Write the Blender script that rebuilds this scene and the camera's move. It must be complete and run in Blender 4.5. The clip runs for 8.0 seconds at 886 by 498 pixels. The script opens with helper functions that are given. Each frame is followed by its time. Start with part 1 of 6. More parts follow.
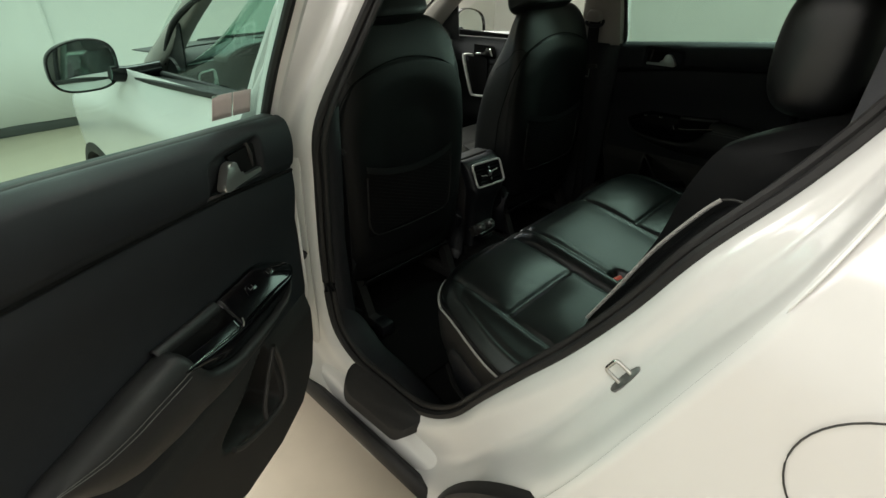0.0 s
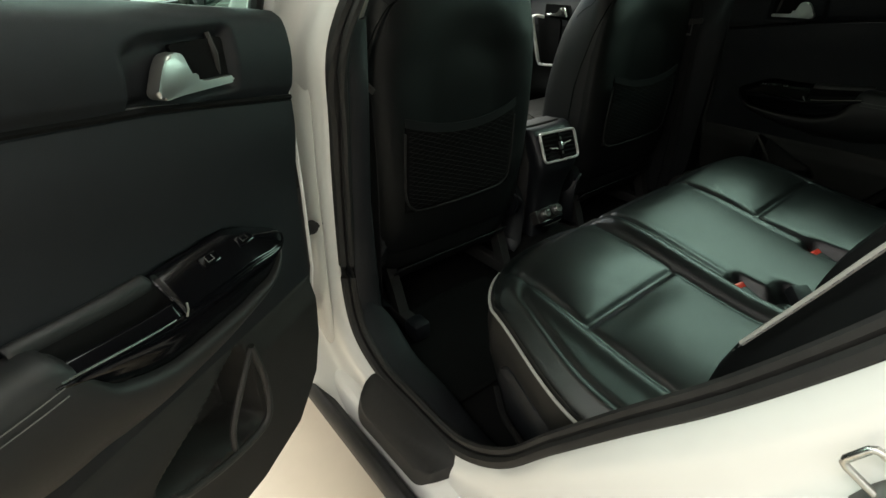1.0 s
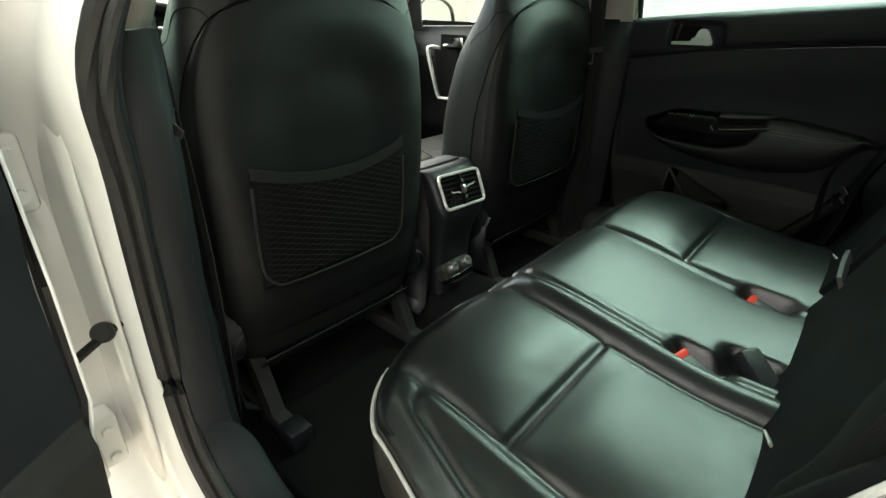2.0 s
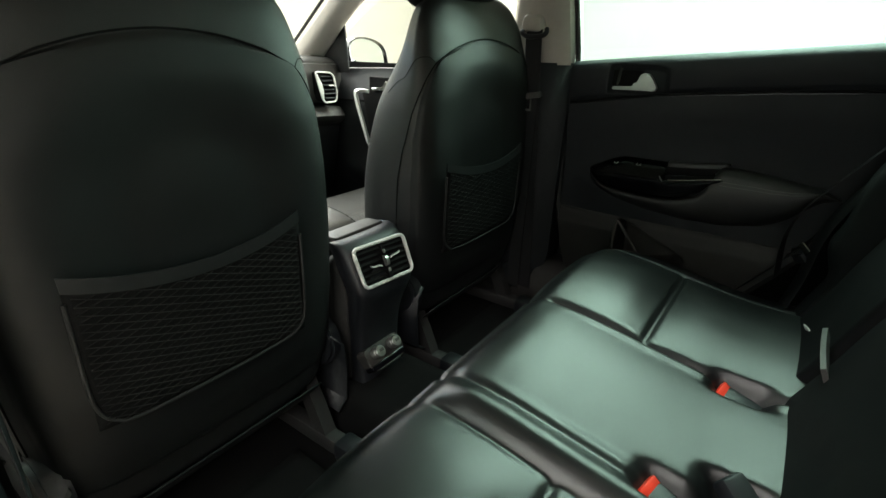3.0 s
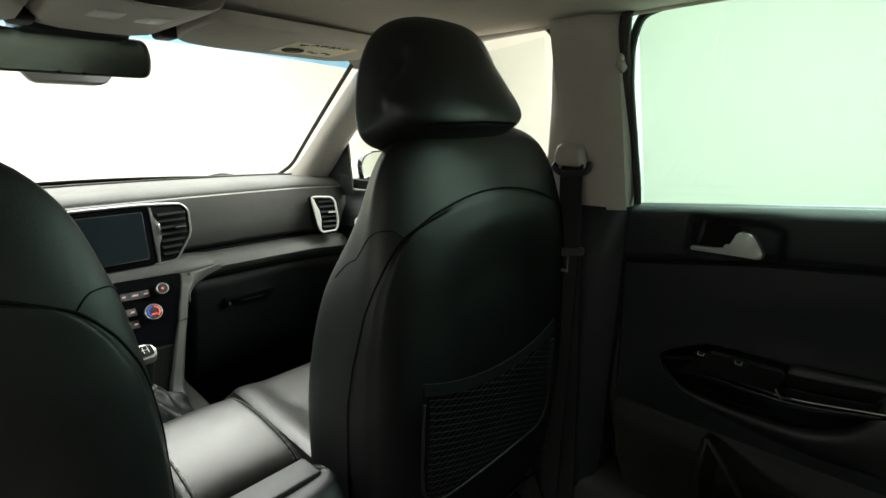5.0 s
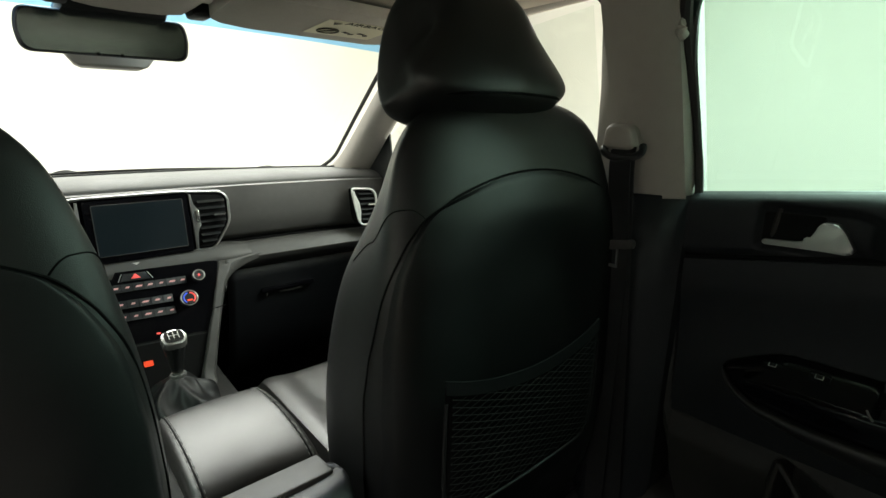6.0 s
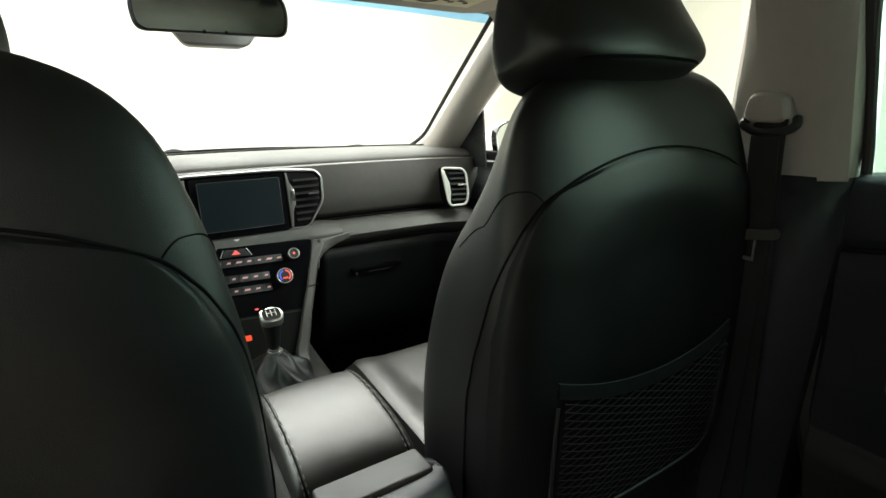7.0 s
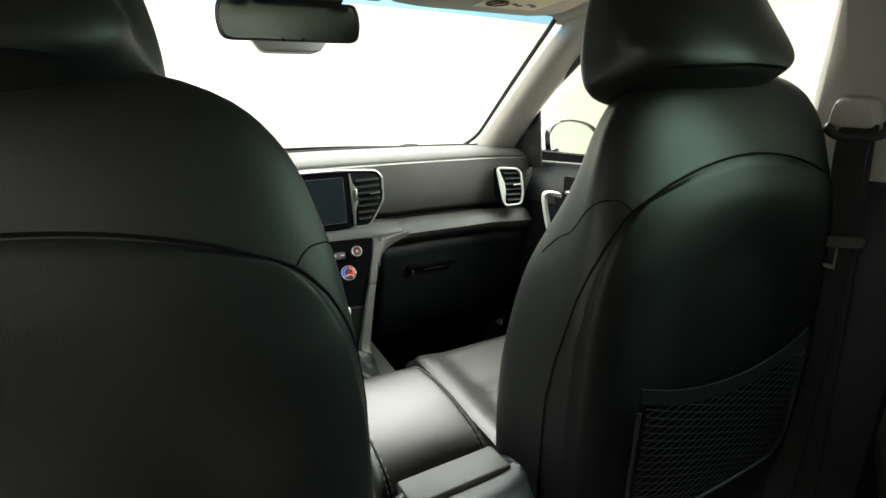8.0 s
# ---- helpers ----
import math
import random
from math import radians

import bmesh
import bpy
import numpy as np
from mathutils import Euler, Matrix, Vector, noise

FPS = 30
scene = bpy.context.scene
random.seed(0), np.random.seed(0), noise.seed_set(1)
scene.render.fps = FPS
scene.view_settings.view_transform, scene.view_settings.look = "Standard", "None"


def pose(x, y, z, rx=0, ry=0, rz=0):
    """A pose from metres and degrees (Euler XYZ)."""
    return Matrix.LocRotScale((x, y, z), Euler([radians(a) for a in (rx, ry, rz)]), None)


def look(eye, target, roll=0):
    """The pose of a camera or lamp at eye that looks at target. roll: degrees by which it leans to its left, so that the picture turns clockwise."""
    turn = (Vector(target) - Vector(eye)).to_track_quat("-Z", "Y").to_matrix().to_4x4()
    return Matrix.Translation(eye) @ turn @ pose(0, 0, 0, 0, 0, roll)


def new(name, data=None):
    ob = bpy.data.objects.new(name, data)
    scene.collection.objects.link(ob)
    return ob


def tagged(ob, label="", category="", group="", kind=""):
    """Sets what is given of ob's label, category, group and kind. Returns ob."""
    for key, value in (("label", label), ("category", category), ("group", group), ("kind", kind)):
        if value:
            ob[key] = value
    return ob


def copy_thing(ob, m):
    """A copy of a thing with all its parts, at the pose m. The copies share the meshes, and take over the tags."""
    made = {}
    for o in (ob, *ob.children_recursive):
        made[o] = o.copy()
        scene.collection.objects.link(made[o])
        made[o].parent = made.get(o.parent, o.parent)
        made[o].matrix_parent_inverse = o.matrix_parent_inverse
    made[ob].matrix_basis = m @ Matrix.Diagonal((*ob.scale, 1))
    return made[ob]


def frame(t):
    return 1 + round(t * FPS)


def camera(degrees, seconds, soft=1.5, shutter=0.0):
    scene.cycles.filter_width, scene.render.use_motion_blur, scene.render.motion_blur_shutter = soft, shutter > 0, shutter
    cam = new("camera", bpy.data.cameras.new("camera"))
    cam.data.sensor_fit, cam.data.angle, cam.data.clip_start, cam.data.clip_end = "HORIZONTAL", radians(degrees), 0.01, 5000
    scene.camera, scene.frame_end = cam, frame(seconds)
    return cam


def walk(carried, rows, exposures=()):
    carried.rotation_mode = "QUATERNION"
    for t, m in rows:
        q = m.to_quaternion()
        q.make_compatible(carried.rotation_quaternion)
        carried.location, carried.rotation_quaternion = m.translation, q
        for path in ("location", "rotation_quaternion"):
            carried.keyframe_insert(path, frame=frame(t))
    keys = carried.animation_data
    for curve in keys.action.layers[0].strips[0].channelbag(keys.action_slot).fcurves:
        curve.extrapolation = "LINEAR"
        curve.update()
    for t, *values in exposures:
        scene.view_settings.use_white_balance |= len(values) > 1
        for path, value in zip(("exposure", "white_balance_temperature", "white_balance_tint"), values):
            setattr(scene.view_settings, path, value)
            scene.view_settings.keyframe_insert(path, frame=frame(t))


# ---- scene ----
cam = camera(83.8, 8.0)
PATH = [
    (0, (-1.38, -1.085, 1.505), (-0.134, 0.116, 0.502), 0.3),
    (0.5, (-1.293, -0.98, 1.405), (-0.18, 0.345, 0.403), 0.1),
    (1, (-1.189, -0.886, 1.296), (-0.089, 0.451, 0.294), 0.3),
    (1.5, (-1.085, -0.797, 1.25), (0.115, 0.478, 0.282), 0.8),
    (2, (-0.954, -0.749, 1.243), (0.409, 0.421, 0.363), 1.1),
    (2.2, (-0.916, -0.736, 1.242), (0.488, 0.41, 0.396), 1.1),
    (3.3, (-0.637, -0.64, 1.27), (0.888, 0.413, 0.518), 1.0),
    (3.5, (-0.564, -0.622, 1.275), (0.968, 0.427, 0.533), 0.9),
    (4, (-0.424, -0.582, 1.328), (1.131, 0.477, 0.647), 0.4),
    (4.5, (-0.32, -0.505, 1.38), (1.187, 0.684, 0.817), 0.2),
    (4.7, (-0.294, -0.492, 1.387), (1.178, 0.755, 0.859), 0.2),
    (5.8, (-0.2, -0.475, 1.342), (1.088, 0.983, 0.877), -0.3),
    (6, (-0.191, -0.468, 1.336), (1.071, 1.009, 0.863), -0.2),
    (6.5, (-0.186, -0.433, 1.327), (0.956, 1.127, 0.815), -0.7),
    (7, (-0.191, -0.39, 1.328), (0.815, 1.249, 0.781), -1.0),
    (7.5, (-0.212, -0.373, 1.338), (0.723, 1.305, 0.782), -1.1),
    (8, (-0.256, -0.371, 1.347), (0.633, 1.329, 0.782), -1.3),
]
EXPOSURE = [(0.0, -1.12), (0.5, -0.80), (1.0, -0.48), (1.5, 0.08), (2.0, 0.75), (2.6, 0.8), (3.5, 0.55), (4.5, 0.41), (6.0, 0.14), (6.5, 0.2), (7.0, 0.36), (8.0, 0.63)]
walk(cam, [(t, look(eye, target, roll)) for t, eye, target, roll in PATH], EXPOSURE)


# ---- light and exposure ----
world = bpy.data.worlds.new("world")
scene.world = world
world.use_nodes = True
world.node_tree.nodes["Background"].inputs[0].default_value = (0.9, 0.95, 0.92, 1)
world.node_tree.nodes["Background"].inputs[1].default_value = 0.05


def area(name, x, y, z, sx, sy, watts, colour=(1.0, 0.97, 0.93), aim=None):
    lamp = bpy.data.lights.new(name, "AREA")
    lamp.shape, lamp.size, lamp.size_y, lamp.energy, lamp.color = "RECTANGLE", sx, sy, watts, colour
    ob = new(name, lamp)
    ob.matrix_world = look((x, y, z), aim or (x, y + 0.001, 0))
    return tagged(ob, "long white studio ceiling light", "ceiling light", "studio ceiling lights")


area("ceiling_lamp", 0.0, 2.9, 3.25, 5.0, 1.4, 430, (1.0, 0.985, 0.945), (0.0, 1.3, 0.9))
area("ceiling_lamp", 2.6, -0.5, 3.20, 1.5, 6.0, 700, (0.95, 1.0, 0.93), (0.2, -0.35, 0.9))
area("ceiling_lamp", -2.9, -0.5, 3.30, 1.0, 4.4, 178, (1.0, 0.93, 0.91))


# ---- materials ----
def material(name, colour, rough=0.5, metal=0.0, grain=0.0, scale=60.0, bump=0.0, bump_scale=900.0, coat=0.0, rough_var=0.08, spec=0.5, cells=False, crease=0.0):
    """Base colour varied at two scales, roughness varied, fine relief."""
    m = bpy.data.materials.new(name)
    m.use_nodes = True
    nt = m.node_tree
    b = nt.nodes["Principled BSDF"]
    b.inputs["Roughness"].default_value, b.inputs["Metallic"].default_value = rough, metal
    b.inputs["Specular IOR Level"].default_value = spec
    b.inputs["Coat Weight"].default_value = coat
    b.inputs["Coat Roughness"].default_value = 0.04
    tc = nt.nodes.new("ShaderNodeTexCoord")
    big, fine = nt.nodes.new("ShaderNodeTexNoise"), nt.nodes.new("ShaderNodeTexNoise")
    big.inputs["Scale"].default_value, fine.inputs["Scale"].default_value = scale * 0.08, scale
    big.inputs["Detail"].default_value = fine.inputs["Detail"].default_value = 4
    add = nt.nodes.new("ShaderNodeMath")
    add.operation = "ADD"
    for n in (big, fine):
        nt.links.new(tc.outputs["Object"], n.inputs["Vector"])
    nt.links.new(big.outputs["Fac"], add.inputs[0])
    nt.links.new(fine.outputs["Fac"], add.inputs[1])
    ramp = nt.nodes.new("ShaderNodeMapRange")
    ramp.inputs["From Min"].default_value, ramp.inputs["From Max"].default_value = 0.6, 1.4
    ramp.inputs["To Min"].default_value, ramp.inputs["To Max"].default_value = 1 - grain, 1 + grain
    nt.links.new(add.outputs[0], ramp.inputs["Value"])
    mix = nt.nodes.new("ShaderNodeVectorMath")
    mix.operation = "SCALE"
    mix.inputs[0].default_value = colour
    nt.links.new(ramp.outputs[0], mix.inputs["Scale"])
    nt.links.new(mix.outputs[0], b.inputs["Base Color"])
    rr = nt.nodes.new("ShaderNodeMapRange")
    rr.inputs["From Min"].default_value, rr.inputs["From Max"].default_value = 0.3, 0.7
    rr.inputs["To Min"].default_value, rr.inputs["To Max"].default_value = max(0.02, rough - rough_var), rough + rough_var
    nt.links.new(big.outputs["Fac"], rr.inputs["Value"])
    nt.links.new(rr.outputs[0], b.inputs["Roughness"])
    if bump:
        tex = nt.nodes.new("ShaderNodeTexVoronoi" if cells else "ShaderNodeTexNoise")
        tex.inputs["Scale"].default_value = bump_scale
        nt.links.new(tc.outputs["Object"], tex.inputs["Vector"])
        bp = nt.nodes.new("ShaderNodeBump")
        bp.inputs["Strength"].default_value, bp.inputs["Distance"].default_value = bump, 0.001
        nt.links.new(tex.outputs["Distance" if cells else "Fac"], bp.inputs["Height"])
        nt.links.new(bp.outputs[0], b.inputs["Normal"])
        if crease:
            soft = nt.nodes.new("ShaderNodeTexNoise")
            soft.inputs["Scale"].default_value, soft.inputs["Detail"].default_value, soft.inputs["Distortion"].default_value = 7.0, 1.5, 0.6
            wave = nt.nodes.new("ShaderNodeBump")
            wave.inputs["Strength"].default_value, wave.inputs["Distance"].default_value = crease, 0.012
            nt.links.new(tc.outputs["Object"], soft.inputs["Vector"])
            nt.links.new(soft.outputs["Fac"], wave.inputs["Height"])
            nt.links.new(wave.outputs[0], bp.inputs["Normal"])
    return m


def glass_material(name, tint, gloss=1.0):
    """Thin sheet glass: tinted see-through with a Fresnel gloss."""
    m = bpy.data.materials.new(name)
    m.use_nodes = True
    nt = m.node_tree
    nt.nodes.remove(nt.nodes["Principled BSDF"])
    clear, shine, mix, fres = (nt.nodes.new(k) for k in ("ShaderNodeBsdfTransparent", "ShaderNodeBsdfGlossy", "ShaderNodeMixShader", "ShaderNodeLayerWeight"))
    clear.inputs[0].default_value = (*tint, 1)
    shine.inputs["Roughness"].default_value = 0.01
    shine.inputs[0].default_value = (gloss, gloss, gloss, 1)
    fres.inputs["Blend"].default_value = 0.5
    steep, edge_on = nt.nodes.new("ShaderNodeMath"), nt.nodes.new("ShaderNodeMath")
    steep.operation, edge_on.operation = "POWER", "MULTIPLY_ADD"
    steep.inputs[1].default_value = 5.0
    edge_on.inputs[1].default_value, edge_on.inputs[2].default_value = 0.60, 0.04
    nt.links.new(fres.outputs["Facing"], steep.inputs[0])
    nt.links.new(steep.outputs[0], edge_on.inputs[0])
    nt.links.new(edge_on.outputs[0], mix.inputs[0])
    nt.links.new(clear.outputs[0], mix.inputs[1])
    nt.links.new(shine.outputs[0], mix.inputs[2])
    nt.links.new(mix.outputs[0], nt.nodes["Material Output"].inputs["Surface"])
    return m


def glow(name, colour, strength):
    m = bpy.data.materials.new(name)
    m.use_nodes = True
    b = m.node_tree.nodes["Principled BSDF"]
    b.inputs["Base Color"].default_value = (*colour, 1)
    b.inputs["Emission Color"].default_value = (*colour, 1)
    b.inputs["Emission Strength"].default_value = strength
    return m


LEATHER = material("black_leather", (0.0040, 0.0046, 0.0046), 0.34, grain=0.15, scale=40, rough_var=0.04, bump=0.20, bump_scale=1400, cells=True, spec=0.54, crease=0.22)
SEAT_LEATHER = material("satin_black_leather", (0.0050, 0.0054, 0.0054), 0.47, grain=0.15, scale=40, rough_var=0.04, bump=0.22, bump_scale=1300, cells=True, spec=0.50, crease=0.05)
# Duller, darker copy of the black leather: shade put into low seat parts.
LEATHER_DULL = material("shade_dulled_leather", (0.0036, 0.0041, 0.0045), 0.50, grain=0.15, scale=40, rough_var=0.04, bump=0.16, bump_scale=1400, cells=True, spec=0.42, crease=0.06)
# Lighter, warmer copy of the black leather: windscreen light put into its colour.
LIT_LEATHER = material("lit_black_leather", (0.011, 0.0105, 0.0095), 0.40, grain=0.12, scale=40, rough_var=0.05, bump=0.22, bump_scale=1300, cells=True, spec=0.62, crease=0.14)
# Seat leather darkened further: the shade of the seat backs is in it.
PANEL_BACK = material("shade_darkened_leather", (0.0034, 0.0040, 0.0042), 0.50, grain=0.15, scale=40, rough_var=0.05, bump=0.20, bump_scale=1300, cells=True, spec=0.34, crease=0.05)
# Darkest leather copy: shade of the bench backrests put into the colour.
BACK_LEATHER = material("shaded_black_leather", (0.0028, 0.0032, 0.0034), 0.56, grain=0.15, scale=40, rough_var=0.05, bump=0.26, bump_scale=1100, cells=True, spec=0.15, crease=0.20)
PLASTIC = material("black_grained_plastic", (0.0075, 0.0085, 0.0105), 0.46, grain=0.15, scale=50, bump=0.35, bump_scale=1500, spec=0.48)
DOOR_SOFT = material("soft_black_door_trim", (0.0085, 0.0098, 0.0120), 0.62, grain=0.15, scale=50, bump=0.35, bump_scale=1500, spec=0.30)
PLASTIC_DOOR = material("charcoal_door_plastic", (0.0190, 0.0180, 0.0172), 0.60, grain=0.15, scale=50, bump=0.35, bump_scale=1400, spec=0.30)
ARMREST = material("padded_armrest_leatherette", (0.0110, 0.0110, 0.0112), 0.50, grain=0.15, scale=40, rough_var=0.04, bump=0.16, bump_scale=1400, cells=True, spec=0.44)
PLASTIC_WARM = material("charcoal_plastic", (0.024, 0.0225, 0.021), 0.55, grain=0.15, scale=50, bump=0.35, bump_scale=1400, spec=0.4)
GREY_TRIM = material("dark_grey_trim", (0.050, 0.049, 0.046), 0.48, grain=0.1, scale=50, bump=0.2, bump_scale=1500, spec=0.28)
DASH_SOFT = material("soft_dashboard_grey", (0.066, 0.064, 0.060), 0.5, grain=0.1, scale=60, bump=0.3, bump_scale=1300)
DASH_TOP = material("pale_dashboard_top", (0.060, 0.059, 0.056), 0.66, grain=0.1, scale=60, bump=0.3, bump_scale=1300, spec=0.3)
GLOSS = material("piano_black", (0.003, 0.003, 0.004), 0.10, rough_var=0.03, spec=0.22)
RUBBER = material("black_rubber", (0.019, 0.0185, 0.018), 0.6, grain=0.2, scale=80, bump=0.2, bump_scale=700, spec=0.3)
CARPET = material("black_carpet", (0.0045, 0.0045, 0.0045), 0.95, grain=0.5, scale=500, bump=0.8, bump_scale=1800, spec=0.1)
PAINT = material("white_car_paint", (0.74, 0.735, 0.71), 0.22, grain=0.02, scale=12, coat=0.6, rough_var=0.05, spec=0.5)
CHROME = material("satin_chrome", (0.72, 0.72, 0.70), 0.22, metal=1.0, grain=0.03, scale=90, rough_var=0.08)
STEEL = material("zinc_steel", (0.50, 0.50, 0.48), 0.3, metal=1.0, grain=0.1, scale=200)
STEEL_DARK = material("dark_coated_steel", (0.24, 0.24, 0.23), 0.40, metal=0.8, grain=0.2, scale=160)
PIPING = material("pale_grey_piping", (0.34, 0.335, 0.31), 0.5, grain=0.08, scale=300, bump=0.3, bump_scale=1500)
THREAD = material("grey_thread", (0.11, 0.11, 0.105), 0.8, grain=0.2, scale=500)
HEADLINER = material("beige_grey_headliner", (0.40, 0.37, 0.33), 0.9, grain=0.06, scale=300, bump=0.4, bump_scale=1600, spec=0.15)
PILLAR = material("beige_grey_pillar_trim", (0.29, 0.27, 0.245), 0.6, grain=0.05, scale=60, bump=0.2, bump_scale=1500, spec=0.3)
BELT = material("black_seat_belt_webbing", (0.014, 0.014, 0.015), 0.7, grain=0.3, scale=700, bump=0.5, bump_scale=900, spec=0.3)
# Near-black for seams and joints, and for shade painted into hollows.
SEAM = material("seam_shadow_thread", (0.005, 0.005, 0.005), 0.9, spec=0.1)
RED = material("red_button", (0.75, 0.05, 0.025), 0.4, grain=0.05, scale=90)
SCREEN = material("dark_screen_glass", (0.010, 0.015, 0.018), 0.16, rough_var=0.03, spec=0.5)
NET = material("elastic_net_cord", (0.0068, 0.0068, 0.0066), 0.80, grain=0.2, scale=300, spec=0.14)
PAPER = material("pink_white_paper", (0.62, 0.50, 0.48), 0.7, grain=0.05, scale=60)
LABEL = material("pale_airbag_label", (0.62, 0.58, 0.42), 0.6, grain=0.04, scale=90)
INK = material("dark_print", (0.04, 0.035, 0.02), 0.7)
SILVER = material("satin_silver_paint", (0.40, 0.40, 0.385), 0.34, metal=0.9, grain=0.03, scale=90)
BRIGHT = material("bright_satin_trim", (0.70, 0.70, 0.67), 0.30, metal=0.4, grain=0.03, scale=90)
DIM_MIRROR = material("dimmed_mirror_glass", (0.36, 0.39, 0.36), 0.16, metal=1.0, rough_var=0.01)
MIRROR = material("mirror_silver", (0.62, 0.66, 0.64), 0.02, metal=1.0, rough_var=0.01)
GREEN_GLASS = glass_material("green_tinted_glass", (0.49, 0.715, 0.635))
SCREEN_GLASS = glass_material("clear_windscreen_glass", (0.90, 0.94, 0.91))
BLUE_BAND = glass_material("blue_shade_band_glass", (0.30, 0.62, 0.95))
DARK_GLASS = glass_material("dark_privacy_glass", (0.09, 0.105, 0.095))
WALL = material("white_studio_wall", (0.78, 0.79, 0.775), 0.85, grain=0.03, scale=2.0, bump=0.15, bump_scale=60, spec=0.2)
FLOOR = material("beige_epoxy_floor", (0.53, 0.47, 0.365), 0.34, grain=0.07, scale=8.0, bump=0.05, bump_scale=120, spec=0.4)
BASEBOARD = material("dark_wall_base", (0.05, 0.055, 0.05), 0.6, grain=0.1, scale=20)
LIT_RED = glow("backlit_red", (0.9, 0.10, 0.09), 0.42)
LIT_WHITE = glow("backlit_white", (0.55, 0.28, 0.27), 0.35)
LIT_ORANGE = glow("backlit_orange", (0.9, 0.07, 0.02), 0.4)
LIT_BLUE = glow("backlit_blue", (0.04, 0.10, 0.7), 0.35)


# ---- building helpers ----
def thing(name, x, y, z, label, category, group="", kind=""):
    ob = new(name)
    ob.empty_display_size = 0.05
    ob.location = (x, y, z)
    return tagged(ob, label, category, group, kind)


def part(name, bm, mat, parent=None, label="", smooth=True, sub=0, bevel=0.0, thick=0.0, local=False, angle=40):
    """Links a bmesh as one mesh object. World coordinates unless local; a part of a part shares its thing's origin."""
    bmesh.ops.recalc_face_normals(bm, faces=bm.faces)
    if parent and not local:
        top = parent
        while top.parent:
            top = top.parent
        bmesh.ops.translate(bm, verts=bm.verts, vec=-Vector(top.location))
    me = bpy.data.meshes.new(name)
    bm.to_mesh(me)
    bm.free()
    me.materials.append(mat)
    if smooth:
        me.polygons.foreach_set("use_smooth", [True] * len(me.polygons))
        if not sub:
            me.set_sharp_from_angle(angle=radians(angle))
    ob = new(name, me)
    ob.parent = parent
    if thick:
        mod = ob.modifiers.new("thickness", "SOLIDIFY")
        mod.thickness, mod.offset = abs(thick), -1 if thick > 0 else 1
    if bevel:
        mod = ob.modifiers.new("edge", "BEVEL")
        mod.width, mod.segments, mod.limit_method = bevel, 3, "ANGLE"
    if sub:
        mod = ob.modifiers.new("round", "SUBSURF")
        mod.levels = mod.render_levels = sub
    return tagged(ob, label) if label else ob


def join(*parts):
    """One bmesh out of several."""
    out = bmesh.new()
    for b in parts:
        me = bpy.data.meshes.new("join")
        b.to_mesh(me)
        b.free()
        out.from_mesh(me)
        bpy.data.meshes.remove(me)
    return out


def box(x0, x1, y0, y1, z0, z1, r=0.0, seg=2):
    bm = bmesh.new()
    bmesh.ops.create_cube(bm, size=1, matrix=Matrix.LocRotScale(((x0 + x1) / 2, (y0 + y1) / 2, (z0 + z1) / 2), None, (abs(x1 - x0), abs(y1 - y0), abs(z1 - z0))))
    if r:
        bmesh.ops.bevel(bm, geom=bm.edges[:], offset=r, segments=seg, profile=0.5, affect="EDGES")
    return bm


def moved(bm, m):
    bmesh.ops.transform(bm, matrix=m, verts=bm.verts)
    return bm


def loft(rings, cap=True, closed=True):
    bm = bmesh.new()
    rows = [[bm.verts.new(p) for p in ring] for ring in rings]
    n = len(rows[0])
    for a, b in zip(rows, rows[1:]):
        for i in range(n if closed else n - 1):
            j = (i + 1) % n
            bm.faces.new((a[i], a[j], b[j], b[i]))
    if cap and closed:
        bm.faces.new(rows[0][::-1])
        bm.faces.new(rows[-1])
    return bm


def sheet(f, nu, nv, us=None, vs=None):
    """A grid of f(u, v), u and v from 0 to 1."""
    us = us or [i / nu for i in range(nu + 1)]
    vs = vs or [i / nv for i in range(nv + 1)]
    return loft([[f(u, v) for v in vs] for u in us], cap=False, closed=False)


def slab(f, nu, nv, back):
    """A grid of f(u, v) made solid: its far side lies off by the vector back."""
    back = Vector(back)
    us, vs = [i / nu for i in range(nu + 1)], [i / nv for i in range(nv + 1)]
    bm = bmesh.new()
    near = [[bm.verts.new(f(u, v)) for v in vs] for u in us]
    far = [[bm.verts.new(Vector(p.co) + back) for p in row] for row in near]
    for g in (near, far):
        for a, b in zip(g, g[1:]):
            for i in range(nv):
                bm.faces.new((a[i], a[i + 1], b[i + 1], b[i]))
    rim = [(i, 0) for i in range(nu)] + [(nu, j) for j in range(nv)] + [(i, nv) for i in range(nu, 0, -1)] + [(0, j) for j in range(nv, 0, -1)]
    for (a, b), (c, d) in zip(rim, rim[1:] + rim[:1]):
        bm.faces.new((near[a][b], near[c][d], far[c][d], far[a][b]))
    return bm


def curve(points, per=6, closed=False):
    """A smooth line through points (Catmull-Rom)."""
    P = [Vector(p) for p in points]
    n = len(P)
    out = []
    for i in range(n if closed else n - 1):
        a, b, c, d = (P[k % n] if closed else P[min(max(k, 0), n - 1)] for k in (i - 1, i, i + 1, i + 2))
        for s in range(per):
            t = s / per
            out.append(0.5 * ((2 * b) + (c - a) * t + (2 * a - 5 * b + 4 * c - d) * t * t + (3 * b - a - 3 * c + d) * t ** 3))
    if not closed:
        out.append(P[-1])
    return out


